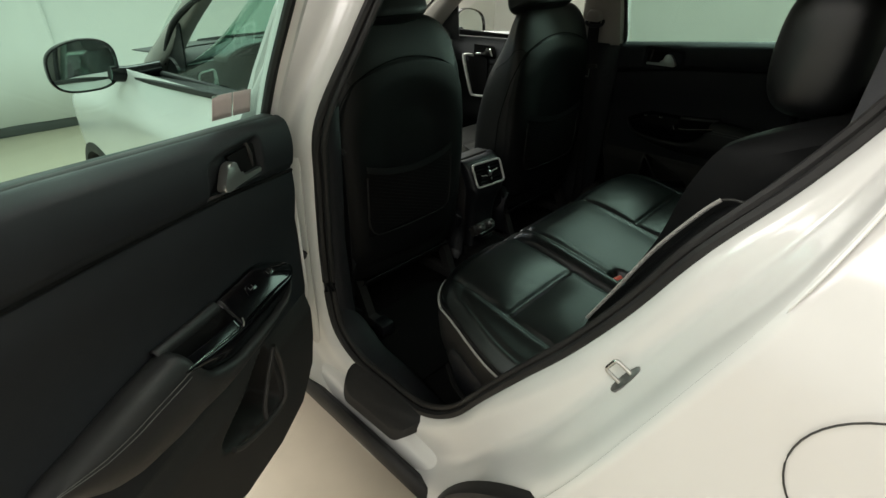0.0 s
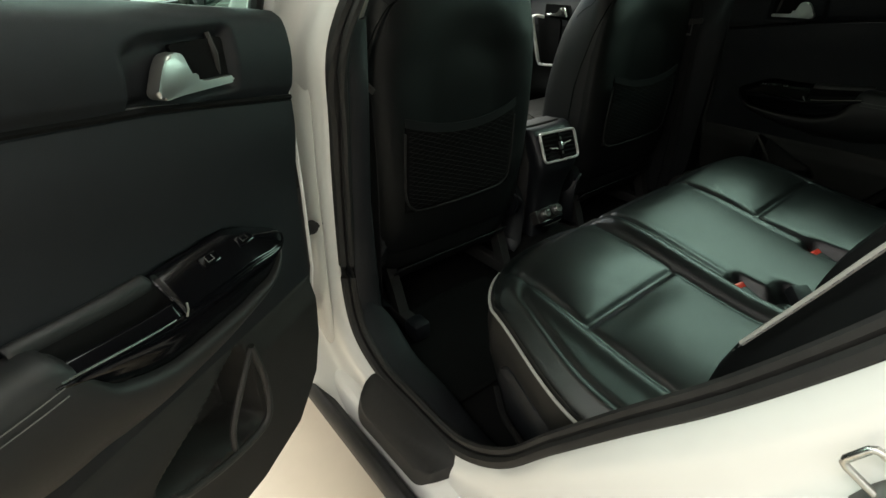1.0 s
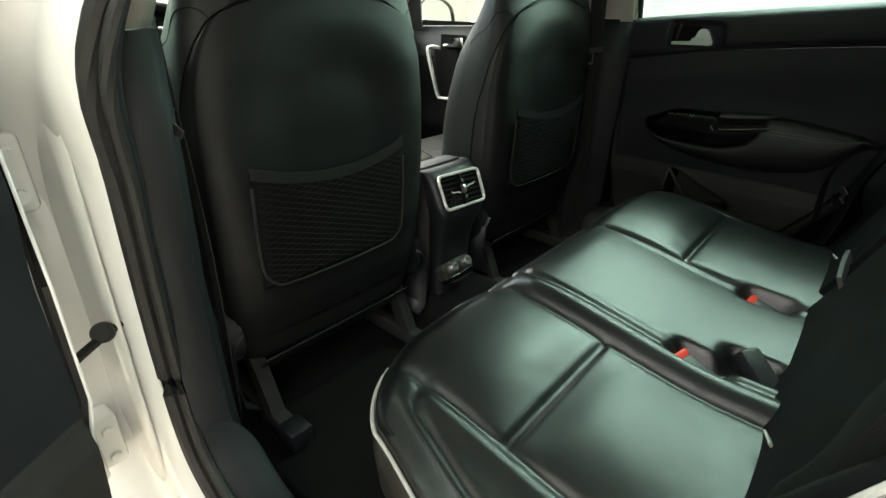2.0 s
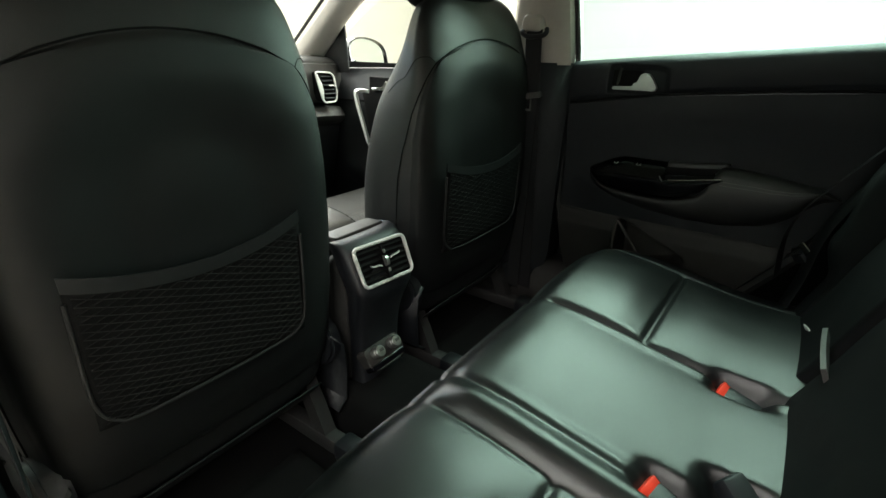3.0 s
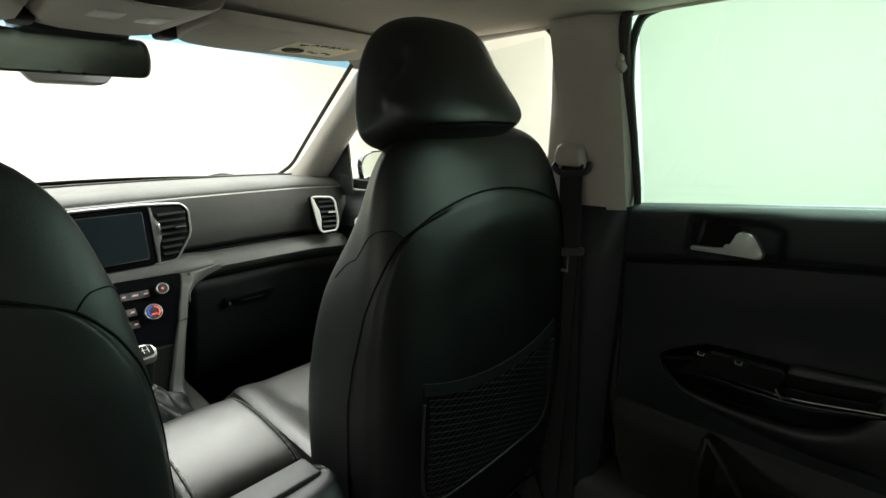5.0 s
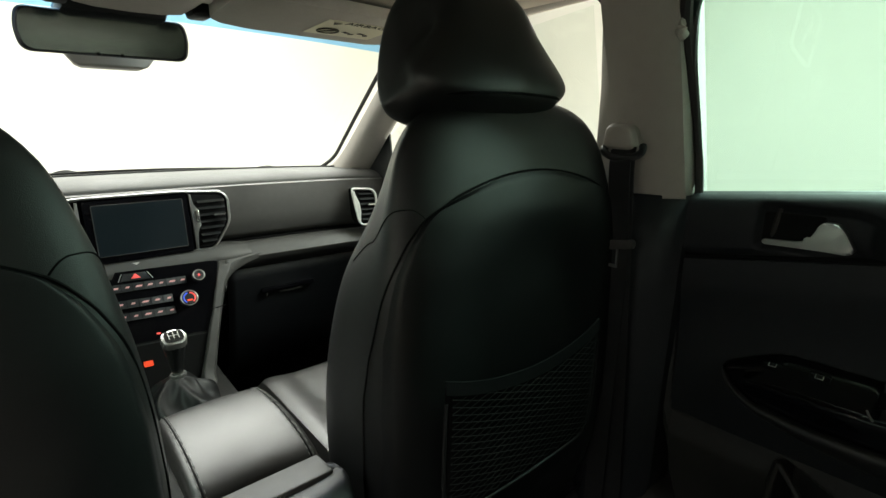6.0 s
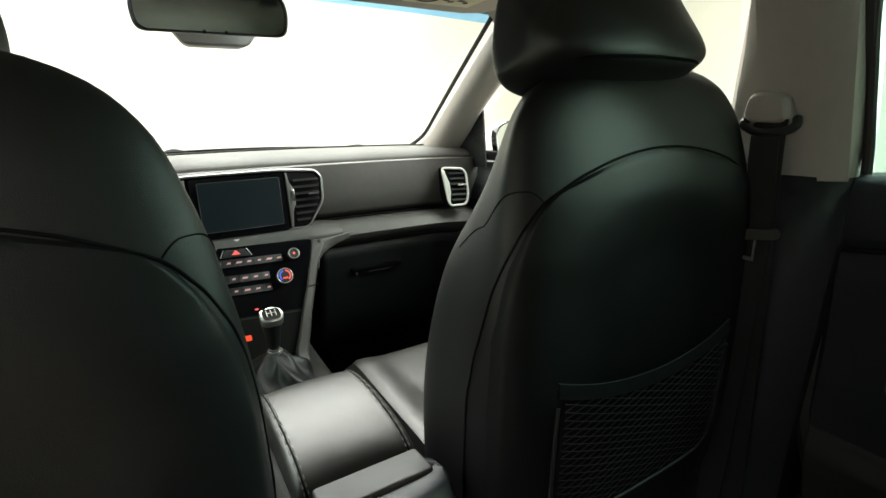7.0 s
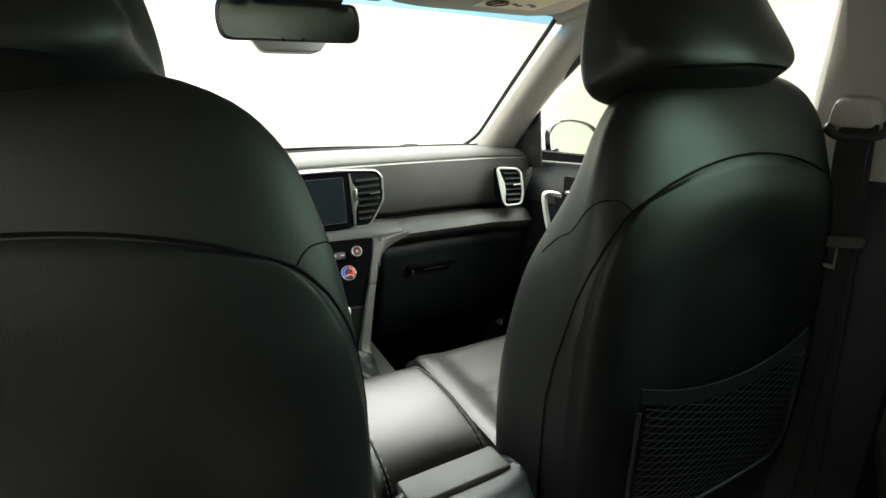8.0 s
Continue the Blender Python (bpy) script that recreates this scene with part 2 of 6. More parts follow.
def tube(points, r, n=8, closed=False, flat=1.0, up=(0, 0, 1)):
    """A round or flattened cord along points."""
    P = [Vector(p) for p in points]
    rings = []
    for i, p in enumerate(P):
        a = P[i - 1] if i or closed else P[0]
        b = P[(i + 1) % len(P)] if i < len(P) - 1 or closed else P[-1]
        d = (b - a).normalized()
        side = d.cross(Vector(up))
        if side.length < 1e-3:
            side = d.cross(Vector((0, 1, 0.1)))
        side.normalize()
        top = side.cross(d)
        rings.append([p + side * (r * math.cos(2 * math.pi * k / n)) + top * (r * flat * math.sin(2 * math.pi * k / n)) for k in range(n)])
    if closed:
        rings.append(rings[0])
        bm = loft(rings, cap=False)
        bmesh.ops.remove_doubles(bm, verts=bm.verts, dist=1e-6)
        return bm
    return loft(rings)


def strap(points, across, width, thick=0.0016):
    """A flat band along points, as wide as width in the direction across."""
    P = [Vector(p) for p in points]
    w = Vector(across).normalized() * width / 2
    rings = []
    for i, p in enumerate(P):
        d = (P[min(i + 1, len(P) - 1)] - P[max(i - 1, 0)]).normalized()
        t = d.cross(w).normalized() * thick / 2
        rings.append([p - w - t, p + w - t, p + w + t, p - w + t])
    return loft(rings)


def prism(outline, to3d, d0, d1, r=0.0, seg=2):
    """A flat outline (a, b) given depth: to3d(a, b, d)."""
    bm = bmesh.new()
    low = [bm.verts.new(to3d(a, b, d0)) for a, b in outline]
    high = [bm.verts.new(to3d(a, b, d1)) for a, b in outline]
    n = len(outline)
    bm.faces.new(low[::-1])
    top = bm.faces.new(high)
    for i in range(n):
        bm.faces.new((low[i], low[(i + 1) % n], high[(i + 1) % n], high[i]))
    if r:
        bmesh.ops.bevel(bm, geom=list(top.edges), offset=r, segments=seg, profile=0.5, affect="EDGES")
    return bm


def rounded(points, r, n=4):
    """A polygon with rounded corners."""
    out = []
    P = [Vector((*p, 0)) for p in points]
    for i, p in enumerate(P):
        a, b = P[i - 1] - p, P[(i + 1) % len(P)] - p
        k = min(r, a.length * 0.45, b.length * 0.45)
        s, e = p + a.normalized() * k, p + b.normalized() * k
        for j in range(n + 1):
            t = j / n
            q = s * (1 - t) ** 2 + p * 2 * t * (1 - t) + e * t * t
            out.append((q.x, q.y))
    return out


def disc(r, d, n=24):
    bm = bmesh.new()
    bmesh.ops.create_cone(bm, cap_ends=True, segments=n, radius1=r, radius2=r, depth=d)
    return bm


def knob(r, d, n=28, r2=None):
    bm = bmesh.new()
    bmesh.ops.create_cone(bm, cap_ends=True, segments=n, radius1=r, radius2=r2 or r * 0.92, depth=d)
    top = [f for f in bm.faces if len(f.verts) > 4]
    bmesh.ops.bevel(bm, geom=list({e for f in top for e in f.edges}), offset=min(r, d) * 0.2, segments=2, affect="EDGES")
    return bm


def piece(xs, ys):
    """Linear through points."""
    return lambda v: float(np.interp(v, xs, ys))


def smooth(a, b, v):
    t = min(max((v - a) / (b - a), 0.0), 1.0)
    return t * t * (3 - 2 * t)


def hollow(v, c, w):
    """A bell of height 1 at c with half width w."""
    return math.exp(-((v - c) / w) ** 2)

# ---- the studio ----
def wall(name, x0, x1, y0, y1, z0, z1, mat, label):
    ob = part(name, box(x0, x1, y0, y1, z0, z1), mat, smooth=False)
    return tagged(ob, label, "wall", kind="structure")


ROOM = (-5.0, 6.6, -4.6, 5.3, 4.6)
ground = part("floor", box(ROOM[0], ROOM[1], ROOM[2], ROOM[3], -0.1, 0.0), FLOOR, smooth=False)
tagged(ground, "pale beige sealed studio floor", "floor", kind="structure")
wall("wall_front", ROOM[0], ROOM[1], ROOM[3], ROOM[3] + 0.15, 0, ROOM[4], WALL, "white studio wall behind the car bonnet")
wall("wall_back", ROOM[0], ROOM[1], ROOM[2] - 0.15, ROOM[2], 0, ROOM[4], WALL, "plain white studio wall behind the car")
wall("wall_left", ROOM[0] - 0.15, ROOM[0], ROOM[2] - 0.15, ROOM[3] + 0.15, 0, ROOM[4], WALL, "plain white studio wall beside the open door")
wall("wall_right", ROOM[1], ROOM[1] + 0.15, ROOM[2] - 0.15, ROOM[3] + 0.15, 0, ROOM[4], WALL, "pale studio wall beyond the closed doors")
tagged(part("ceiling", box(ROOM[0], ROOM[1], ROOM[2], ROOM[3], ROOM[4], ROOM[4] + 0.15), WALL, smooth=False), "white studio ceiling", "ceiling", kind="structure")
tagged(part("baseboard", box(ROOM[0], ROOM[1], ROOM[3] - 0.025, ROOM[3] - 0.002, 0.002, 0.10, 0.006), BASEBOARD), "dark skirting strip along the studio wall", "baseboard", kind="structure")
# hanging sheet joint on the front wall
part_joint = part("wall_panel", sheet(lambda u, v: Vector((-2.6 + 2.3 * u, ROOM[3] - 0.03 + 0.012 * math.sin(u * 26) * (1 - v * 0.5) - 0.03 * smooth(0.93, 1, u), 0.1 + 4.4 * v)), 60, 6), WALL, thick=0.004)
tagged(part_joint, "white backdrop sheet hanging on the studio wall", "backdrop", kind="structure")

# ---- car: the left side opening ----
car = thing("car", 0, 0, 0, "white compact suv with an open rear door", "car")
# the edge of the rear door opening: y, z
OPEN = [(-0.165, 1.49), (-0.150, 1.36), (-0.116, 1.20), (-0.081, 1.05), (-0.059, 0.85), (-0.056, 0.68), (-0.086, 0.57), (-0.18, 0.512), (-0.30, 0.505), (-0.44, 0.512), (-0.545, 0.60), (-0.63, 0.725), (-0.72, 0.850), (-0.80, 0.958), (-0.885, 1.080), (-0.96, 1.195), (-1.03, 1.295), (-1.085, 1.39), (-1.10, 1.46), (-1.06, 1.51)]
MIDDLE = Vector((0, -0.45, 1.0))


NARROW = piece([0.60, 0.87, 1.07, 1.26, 1.36, 1.45], [0.95, 1.0, 0.66, 0.38, 0.16, 0.12])


def ring_line(inset, x_low, x_high, points=OPEN, tuck=0.0, short=0.0):
    """The opening's edge moved outward from its middle by inset, leaning in towards the roof."""
    out = []
    P = [Vector((0, y, z)) for y, z in points]
    for i, p in enumerate(P):
        d = (P[min(i + 1, len(P) - 1)] - P[max(i - 1, 0)]).normalized()
        nrm = Vector((0, -d.z, d.y))
        if nrm.dot(p - MIDDLE) < 0:
            nrm = -nrm
        give = 0.018 * smooth(-0.46, -0.58, p.y) * smooth(1.20, 1.0, p.z) * smooth(0.065, 0.01, inset)
        give += tuck * smooth(-0.25, -0.45, p.y) * smooth(1.30, 1.12, p.z)
        q = p + nrm * give + nrm * inset * (1.0 if inset <= 0 else NARROW(p.z) if p.y < -0.5 else 1 - 0.62 * smooth(1.0, 1.22, p.z))
        x = x_low + (x_high - x_low) * smooth(1.2, 1.52, q.z)
        sill = smooth(0.50, 0.43, q.z) * smooth(-0.64, -0.50, q.y)
        x += (max(x, -0.874) - x) * sill
        x -= short * smooth(-0.30, -0.17, p.y) * smooth(0.56, 0.70, p.z)
        out.append(Vector((x, q.y, q.z)))
    return curve(out, 5)


jamb = [ring_line(a, b, c) for a, b, c in ((-0.006, -0.790, -0.62), (0.010, -0.811, -0.642), (0.035, -0.816, -0.654), (0.060, -0.818, -0.660), (0.082, -0.820, -0.664), (0.100, -0.826, -0.672), (0.114, -0.846, -0.690), (0.126, -0.876, -0.712), (0.140, -0.906, -0.738), (0.154, -0.925, -0.755), (0.168, -0.934, -0.764))]
side = part("side_frame", loft(jamb, cap=False, closed=False), PAINT, car, "white painted door opening frame", sub=1, thick=0.003)
seal = part("door_seal", join(tube(ring_line(-0.008, -0.785, -0.615), 0.011, 8), tube(ring_line(-0.022, -0.772, -0.60), 0.008, 8)), RUBBER, car, "black rubber door seal")
part("opening_trim", loft([ring_line(-0.012, -0.775, -0.605), ring_line(-0.022, -0.752, -0.585, tuck=0.012, short=0.012), ring_line(-0.020, -0.715, -0.56, tuck=0.040, short=0.046), ring_line(-0.004, -0.690, -0.545, tuck=0.055, short=0.066)], cap=False, closed=False), DOOR_SOFT, car, "black plastic trim round the opening", sub=1, thick=0.003)
# sill scuff pad, below the seal
pad_out = rounded([(-0.160, 0.0), (-0.470, 0.0), (-0.425, 0.066), (-0.192, 0.070)], 0.032, 6)
part("scuff_pad", prism(pad_out, lambda a, b, d: Vector((-0.793 - 0.92 * b + 0.3 * d, a, 0.516 - 0.50 * b - 0.015 * smooth(0.05, 0.07, b) + d)), -0.02, 0.007, 0.005, 3), RUBBER, car, "black rubber scuff pad on the sill")

# rear wing behind the opening, with arch and fuel flap
WING_EDGE = [(p.y, p.z) for p in ring_line(0.168, -0.93, -0.76)]
wing_y = piece([z for y, z in WING_EDGE if y < -0.5 and z < 1.45], [y for y, z in WING_EDGE if y < -0.5 and z < 1.45])
ARCH_C, ARCH_R = (-1.06, 0.366), 0.435


def wing(u, v):
    z = 0.20 + 1.24 * v
    y_front = wing_y(z) + 0.006
    y = y_front + (-2.15 - y_front) * u
    away = math.hypot(y - ARCH_C[0], z - ARCH_C[1])
    x = -0.930 - 0.016 * math.sin(math.pi * min(max((z - 0.5) / 0.9, 0), 1)) + 0.17 * smooth(1.15, 1.52, z) ** 1.3
    if away < ARCH_R:
        x += 0.10
    return Vector((x, y, z))


part("rear_wing", sheet(wing, 70, 60), PAINT, car, "white painted rear wing", thick=0.003)
arch = [Vector((0, ARCH_C[0] + math.cos(a) * 1, ARCH_C[1] + math.sin(a) * 1)) for a in np.linspace(radians(-25), radians(205), 60)]


def arch_ring(r, x):
    return [Vector((x, ARCH_C[0] + (p.y - ARCH_C[0]) * r, ARCH_C[1] + (p.z - ARCH_C[1]) * r)) for p in arch]


part("wheel_arch", loft([arch_ring(0.455, -0.925), arch_ring(0.450, -0.952), arch_ring(0.405, -0.958), arch_ring(0.395, -0.94), arch_ring(0.395, -0.78)], cap=False, closed=False), RUBBER, car, "black plastic wheel arch cladding", thick=0.004)
wheel = part("wheel", join(moved(disc(0.335, 0.22, 48), pose(-0.83, *ARCH_C[:1], 0.34, 0, 90, 0))), RUBBER, car, "black tyre in the rear arch", bevel=0.03)
part("rim", join(moved(disc(0.22, 0.01, 40), pose(-0.945, ARCH_C[0], 0.34, 0, 90, 0))), STEEL, wheel, "grey alloy rim")
FLAP = (-1.197, 1.116)
part("fuel_flap", tube([Vector((-0.9455, FLAP[0] + 0.090 * math.cos(a), FLAP[1] + 0.090 * math.sin(a))) for a in np.linspace(0, 2 * math.pi, 48, endpoint=False)], 0.0010, 6, True), GREY_TRIM, car, "thin dark gap round the fuel flap")
# rocker and its cladding
part("rocker", loft([[Vector((x, y, z)) for x, z in ((-0.80, 0.49), (-0.84, 0.46), (-0.855, 0.43), (-0.86, 0.36), (-0.80, 0.34))] for y in (1.15, 0.2, -0.3, -0.62)], cap=False, closed=False), PAINT, car, "white painted sill", sub=1, thick=0.003)
part("sill_cladding", loft([[Vector((x, y, z)) for x, z in ((-0.862, 0.420), (-0.878, 0.434), (-0.884, 0.440), (-0.892, 0.437), (-0.899, 0.424), (-0.900, 0.398), (-0.886, 0.384), (-0.80, 0.38))] for y in (1.12, 0.2, -0.3, -0.58)], cap=False, closed=False), RUBBER, car, "black plastic sill cladding", thick=0.004, angle=60)
part("underbody", box(-0.80, 0.84, -2.1, 2.0, 0.20, 0.34, 0.02), RUBBER, car, "black underbody")

# striker
B0, ALONG, OUT = Vector((-0.838, -0.920, 1.003)), Vector((0.12, -0.45, 0.88)).normalized(), Vector((-0.06, 0.89, 0.46)).normalized()
ACROSS = ALONG.cross(OUT).normalized()
PLATE_OUT = (OUT + Vector((-0.75, 0, 0))).normalized()
PLATE_ACROSS = ALONG.cross(PLATE_OUT).normalized()
striker = part("striker", prism(rounded([(-0.031, -0.004), (-0.012, -0.0075), (0.012, -0.0075), (0.031, -0.004), (0.031, 0.004), (0.012, 0.0075), (-0.012, 0.0075), (-0.031, 0.004)], 0.0038, 4), lambda a, b, d: B0 + ALONG * a + PLATE_ACROSS * b + PLATE_OUT * d, -0.003, 0.004, 0.001), STEEL_DARK, car, "dark grey door striker plate")
loop = [B0 + ALONG * (0.0125 * a) + OUT * (b * 0.66) for a, b in ((1, 0.0), (1, 0.018), (1, 0.036), (0.92, 0.041), (0.66, 0.0435), (-0.66, 0.0435), (-0.92, 0.041), (-1, 0.036), (-1, 0.018), (-1, 0.0))]
part("loop", tube(loop, 0.0030, 10, up=tuple(ACROSS)), STEEL, striker, "shiny steel striker loop")

# left B-pillar: painted face, upper and lower trim
FACE = ((0.14, -0.905), (0.09, -0.905), (0.055, -0.90), (0.045, -0.835), (-0.01, -0.826), (-0.046, -0.820))
part("pillar_face", loft([[Vector((x + lean, min(y, reach) + back, z)) for y, x in FACE] for z, lean, back, reach in ((0.46, 0, 0, 0.2), (0.70, 0, 0, 0.2), (0.95, 0, -0.012, 0.2), (1.13, 0.0, -0.03, 0.2), (1.19, 0.012, -0.038, 0.075), (1.30, 0.05, -0.055, 0.06), (1.42, 0.11, -0.075, 0.06), (1.50, 0.16, -0.09, 0.06))], cap=False, closed=False), PAINT, car, "white painted door pillar", thick=0.004)
part("door_shoulder", sheet(lambda u, v: Vector((-0.852 + 0.085 * v, 0.08 + 0.87 * u, 1.217 - 0.066 * u - 0.004 * v)), 12, 4), RUBBER, car, "black window sill of the front door", thick=0.004)
part("pillar_trim_lower", loft([[Vector((x + lean, y + back, z)) for y, x in ((0.12, -0.68), (0.05, -0.675), (-0.035, -0.69), (-0.075, -0.715), (-0.085, -0.77))] for z, lean, back in ((0.45, 0, -0.02), (0.62, 0.0, 0.0), (0.85, 0, 0.01), (1.05, 0, -0.01), (1.215, -0.005, -0.03))], cap=False, closed=False), DOOR_SOFT, car, "black lower pillar trim", thick=0.004)
part("pillar_trim_upper", loft([[Vector((x + lean, y + back, z)) for y, x in ((0.10, -0.70), (0.04, -0.695), (-0.045, -0.705), (-0.075, -0.73), (-0.085, -0.77))] for z, lean, back in ((1.218, 0, -0.03), (1.30, 0.03, -0.045), (1.42, 0.085, -0.06), (1.52, 0.13, -0.075))], cap=False, closed=False), PILLAR, car, "beige upper pillar trim", thick=0.004)
part("check_strap", join(tube(curve([(-0.806, -0.036, 0.842), (-0.87, -0.060, 0.828), (-0.94, -0.092, 0.808)], 4), 0.0075, 8, flat=0.7), moved(knob(0.015, 0.020, 18), pose(-0.838, -0.046, 0.840, 60, 0, -20))), RUBBER, car, "black door check strap")
for hz, hy in ((0.62, 0.0), (1.06, -0.022)):
    hinge = part("hinge", join(box(-0.896, -0.848, hy + 0.004, hy + 0.05, hz - 0.048, hz + 0.048, 0.008), moved(disc(0.013, 0.11, 16), pose(-0.894, hy + 0.004, hz))), PAINT, car, "white painted door hinge", bevel=0.002)
    for dz in (-0.026, 0.026):
        part("hinge_bolt", moved(disc(0.0085, 0.010, 6), pose(-0.866, hy + 0.002, hz + dz, 90, 0, 0)), PAINT, hinge, "painted hexagon bolt")

# front door, wing and bonnet on the left, seen through the open door's glass


def front_side(u, v):
    y = 0.06 + 2.15 * u
    top = 1.216 - 0.085 * u - 0.10 * smooth(0.45, 0.95, u)
    z = 0.36 + (top - 0.36) * v
    x = -0.905 - 0.018 * math.sin(math.pi * v) + 0.052 * smooth(0.80, 1.0, v) + 0.10 * smooth(0.75, 1.0, u)
    if math.hypot(y - 1.50, z - 0.36) < 0.42:
        x += 0.12
    return Vector((x, y, z))


part("front_side", sheet(front_side, 80, 40), PAINT, car, "white front door and wing skin", thick=0.003)
part("bonnet", sheet(lambda u, v: Vector((-0.80 + 1.60 * u, 1.18 + 1.0 * v, 1.10 + 0.045 * math.sin(math.pi * u) - 0.02 * v - 0.18 * v ** 3)), 24, 14), PAINT, car, "white bonnet", thick=0.004)
part("belt_moulding", tube([(-0.858, 0.02, 1.222), (-0.858, 0.5, 1.188), (-0.850, 0.95, 1.152)], 0.007, 8, flat=1.4), RUBBER, car, "black window moulding")
part("front_wheel_arch", loft([[Vector((x, 1.50 + r * math.cos(a), 0.36 + r * math.sin(a))) for a in np.linspace(radians(-20), radians(200), 50)] for r, x in ((0.445, -0.90), (0.44, -0.925), (0.40, -0.93), (0.39, -0.75))], cap=False, closed=False), RUBBER, car, "black plastic front arch cladding", thick=0.004)
part("front_wheel", moved(disc(0.335, 0.22, 48), pose(-0.80, 1.50, 0.34, 0, 90, 0)), RUBBER, car, "black front tyre", bevel=0.03)
# right side outer skin closing the shell
def far_side(u, v):
    y = -2.15 + 4.3 * u
    z = 0.30 + (1.205 - 0.30 - 0.10 * smooth(0.55, 1, u)) * v
    x = 0.895 + 0.018 * math.sin(math.pi * v) - 0.10 * smooth(0.80, 1.0, u) - 0.08 * smooth(0.12, 0.0, u)
    if min(math.hypot(y + 1.06, z - 0.37), math.hypot(y - 1.50, z - 0.36)) < 0.41:
        x -= 0.12
    return Vector((x, y, z))


part("right_side", sheet(far_side, 120, 40), PAINT, car, "white outer skin of the closed side", thick=0.003)
for y0 in (-1.06, 1.50):
    tyre = part("wheel", moved(disc(0.335, 0.22, 48), pose(0.80, y0, 0.34, 0, 90, 0)), RUBBER, car, "black tyre", bevel=0.03)
    part("rim", moved(disc(0.22, 0.01, 40), pose(0.915, y0, 0.34, 0, 90, 0)), STEEL, tyre, "grey alloy rim")
    part("arch_cladding", loft([[Vector((x, y0 + r * math.cos(t), 0.37 + r * math.sin(t))) for t in np.linspace(radians(-15), radians(195), 40)] for r, x in ((0.43, 0.905), (0.425, 0.925), (0.385, 0.930), (0.38, 0.80))], cap=False, closed=False), RUBBER, car, "black plastic wheel arch cladding", thick=0.004)
part("front_bumper", sheet(lambda u, v: Vector((-0.80 + 1.60 * u, 2.13 + 0.10 * math.sin(math.pi * u) + 0.05 * math.sin(math.pi * v), 0.28 + 0.63 * v)), 20, 12), PAINT, car, "white front end of the car", thick=0.01)
part("tailgate", sheet(lambda u, v: Vector((-0.88 + 1.76 * u, -2.12 + 0.56 * max(0.66 * v - 0.55, 0), 0.3 + 0.825 * v)), 16, 12), PAINT, car, "white tailgate", thick=0.01)
part("rear_window", sheet(lambda u, v: Vector(((-0.80 + 1.60 * u) * (1 - 0.16 * v), -2.058 + 0.19 * v, 1.12 + 0.44 * v)), 16, 8), DARK_GLASS, car, "dark tinted rear window")
for s in (-1, 1):
    part("rear_pillar", sheet(lambda u, v: Vector((s * ((0.80 + 0.10 * u) * (1 - 0.16 * v)), -2.058 + 0.19 * v + 0.9 * u * (1 - 0.2 * v), 1.12 + 0.44 * v)), 8, 8), PAINT, car, "white rear body pillar", thick=0.02)

# roof and headliner
part("roof", sheet(lambda u, v: Vector(((-0.66 + 1.32 * u), -1.95 + 2.62 * v, 1.60 + 0.035 * math.sin(math.pi * u) - 0.05 * abs(2 * v - 1) ** 3)), 18, 20), PAINT, car, "white roof skin", thick=0.004)


def lining(u, v):
    x = -0.60 + 1.20 * u
    y = -1.75 + 2.345 * v
    return Vector((x, y, 1.556 + 0.020 * math.sin(math.pi * u) ** 0.7 + 0.012 * math.sin(math.pi * v)))


headliner = part("headliner", sheet(lining, 24, 30), HEADLINER, car, "beige grey fabric headliner", thick=0.006)
for s in (-1, 1):
    # roof rail trim over the doors, from pillar to pillar
    rail = [(0.585 * s, 0.62, 1.540), (0.605 * s, 0.30, 1.566), (0.61 * s, 0.0, 1.576), (0.60 * s, -0.45, 1.578), (0.585 * s, -1.1, 1.552)]
    part("roof_rail_trim", tube(curve(rail, 6), 0.024, 10, flat=0.9), HEADLINER, car, "beige grey roof rail trim")
    part("roof_rail", tube(curve([(0.655 * s, 0.62, 1.590), (0.672 * s, 0.0, 1.612), (0.665 * s, -1.1, 1.590), (0.655 * s, -1.7, 1.53)], 6), 0.030, 8), PAINT, car, "white roof side rail")
    # windscreen pillar
    a0, a1 = Vector((0.672 * s, 1.16, 1.165)), Vector((0.590 * s, 0.600, 1.527))
    prof = [(-0.020, -0.030), (-0.010, -0.055), (0.022, -0.066), (0.046, -0.074), (0.068, -0.074), (0.074, -0.035), (0.04, 0.02), (-0.012, 0.010)]
    d = (a1 - a0).normalized()
    side_v = Vector((s, 0, 0))
    nrm = d.cross(side_v).normalized()
    if nrm.y > 0:
        nrm = -nrm
    rings = []
    for t in (0, 0.06, 0.12, 0.18, 0.25, 0.375, 0.5, 0.625, 0.75, 0.875, 1):
        p = a0.lerp(a1, t) + Vector((0, 0, 0.004 * math.sin(math.pi * t)))
        w = 1.38 - 0.46 * smooth(0, 0.6, t)
        foot = 0.060 * smooth(0.30, 0.0, t) ** 2
        rings.append([p + side_v * (a * w - (foot if a < 0.03 else 0)) + nrm * (-b * w) for a, b in prof])
    # it runs on into the roof rail trim
    for p, w in ((Vector((0.598 * s, 0.50, 1.551)), 0.62), (Vector((0.604 * s, 0.38, 1.560)), 0.42), (Vector((0.606 * s, 0.26, 1.563)), 0.25)):
        rings.append([p + side_v * (a * w) + nrm * (-b * w) for a, b in prof])
    part("windscreen_pillar", loft(rings), PILLAR, car, "beige grey windscreen pillar trim", sub=1)
    part("pillar_edge", tube([a0.lerp(a1, t) + Vector((-s * (0.022 + 0.070 * smooth(0.30, 0.0, t) ** 2), 0.012, 0.004 + 0.004 * math.sin(math.pi * t))) for t in np.linspace(0, 1, 37)], 0.006, 6), RUBBER, car, "black windscreen edge")

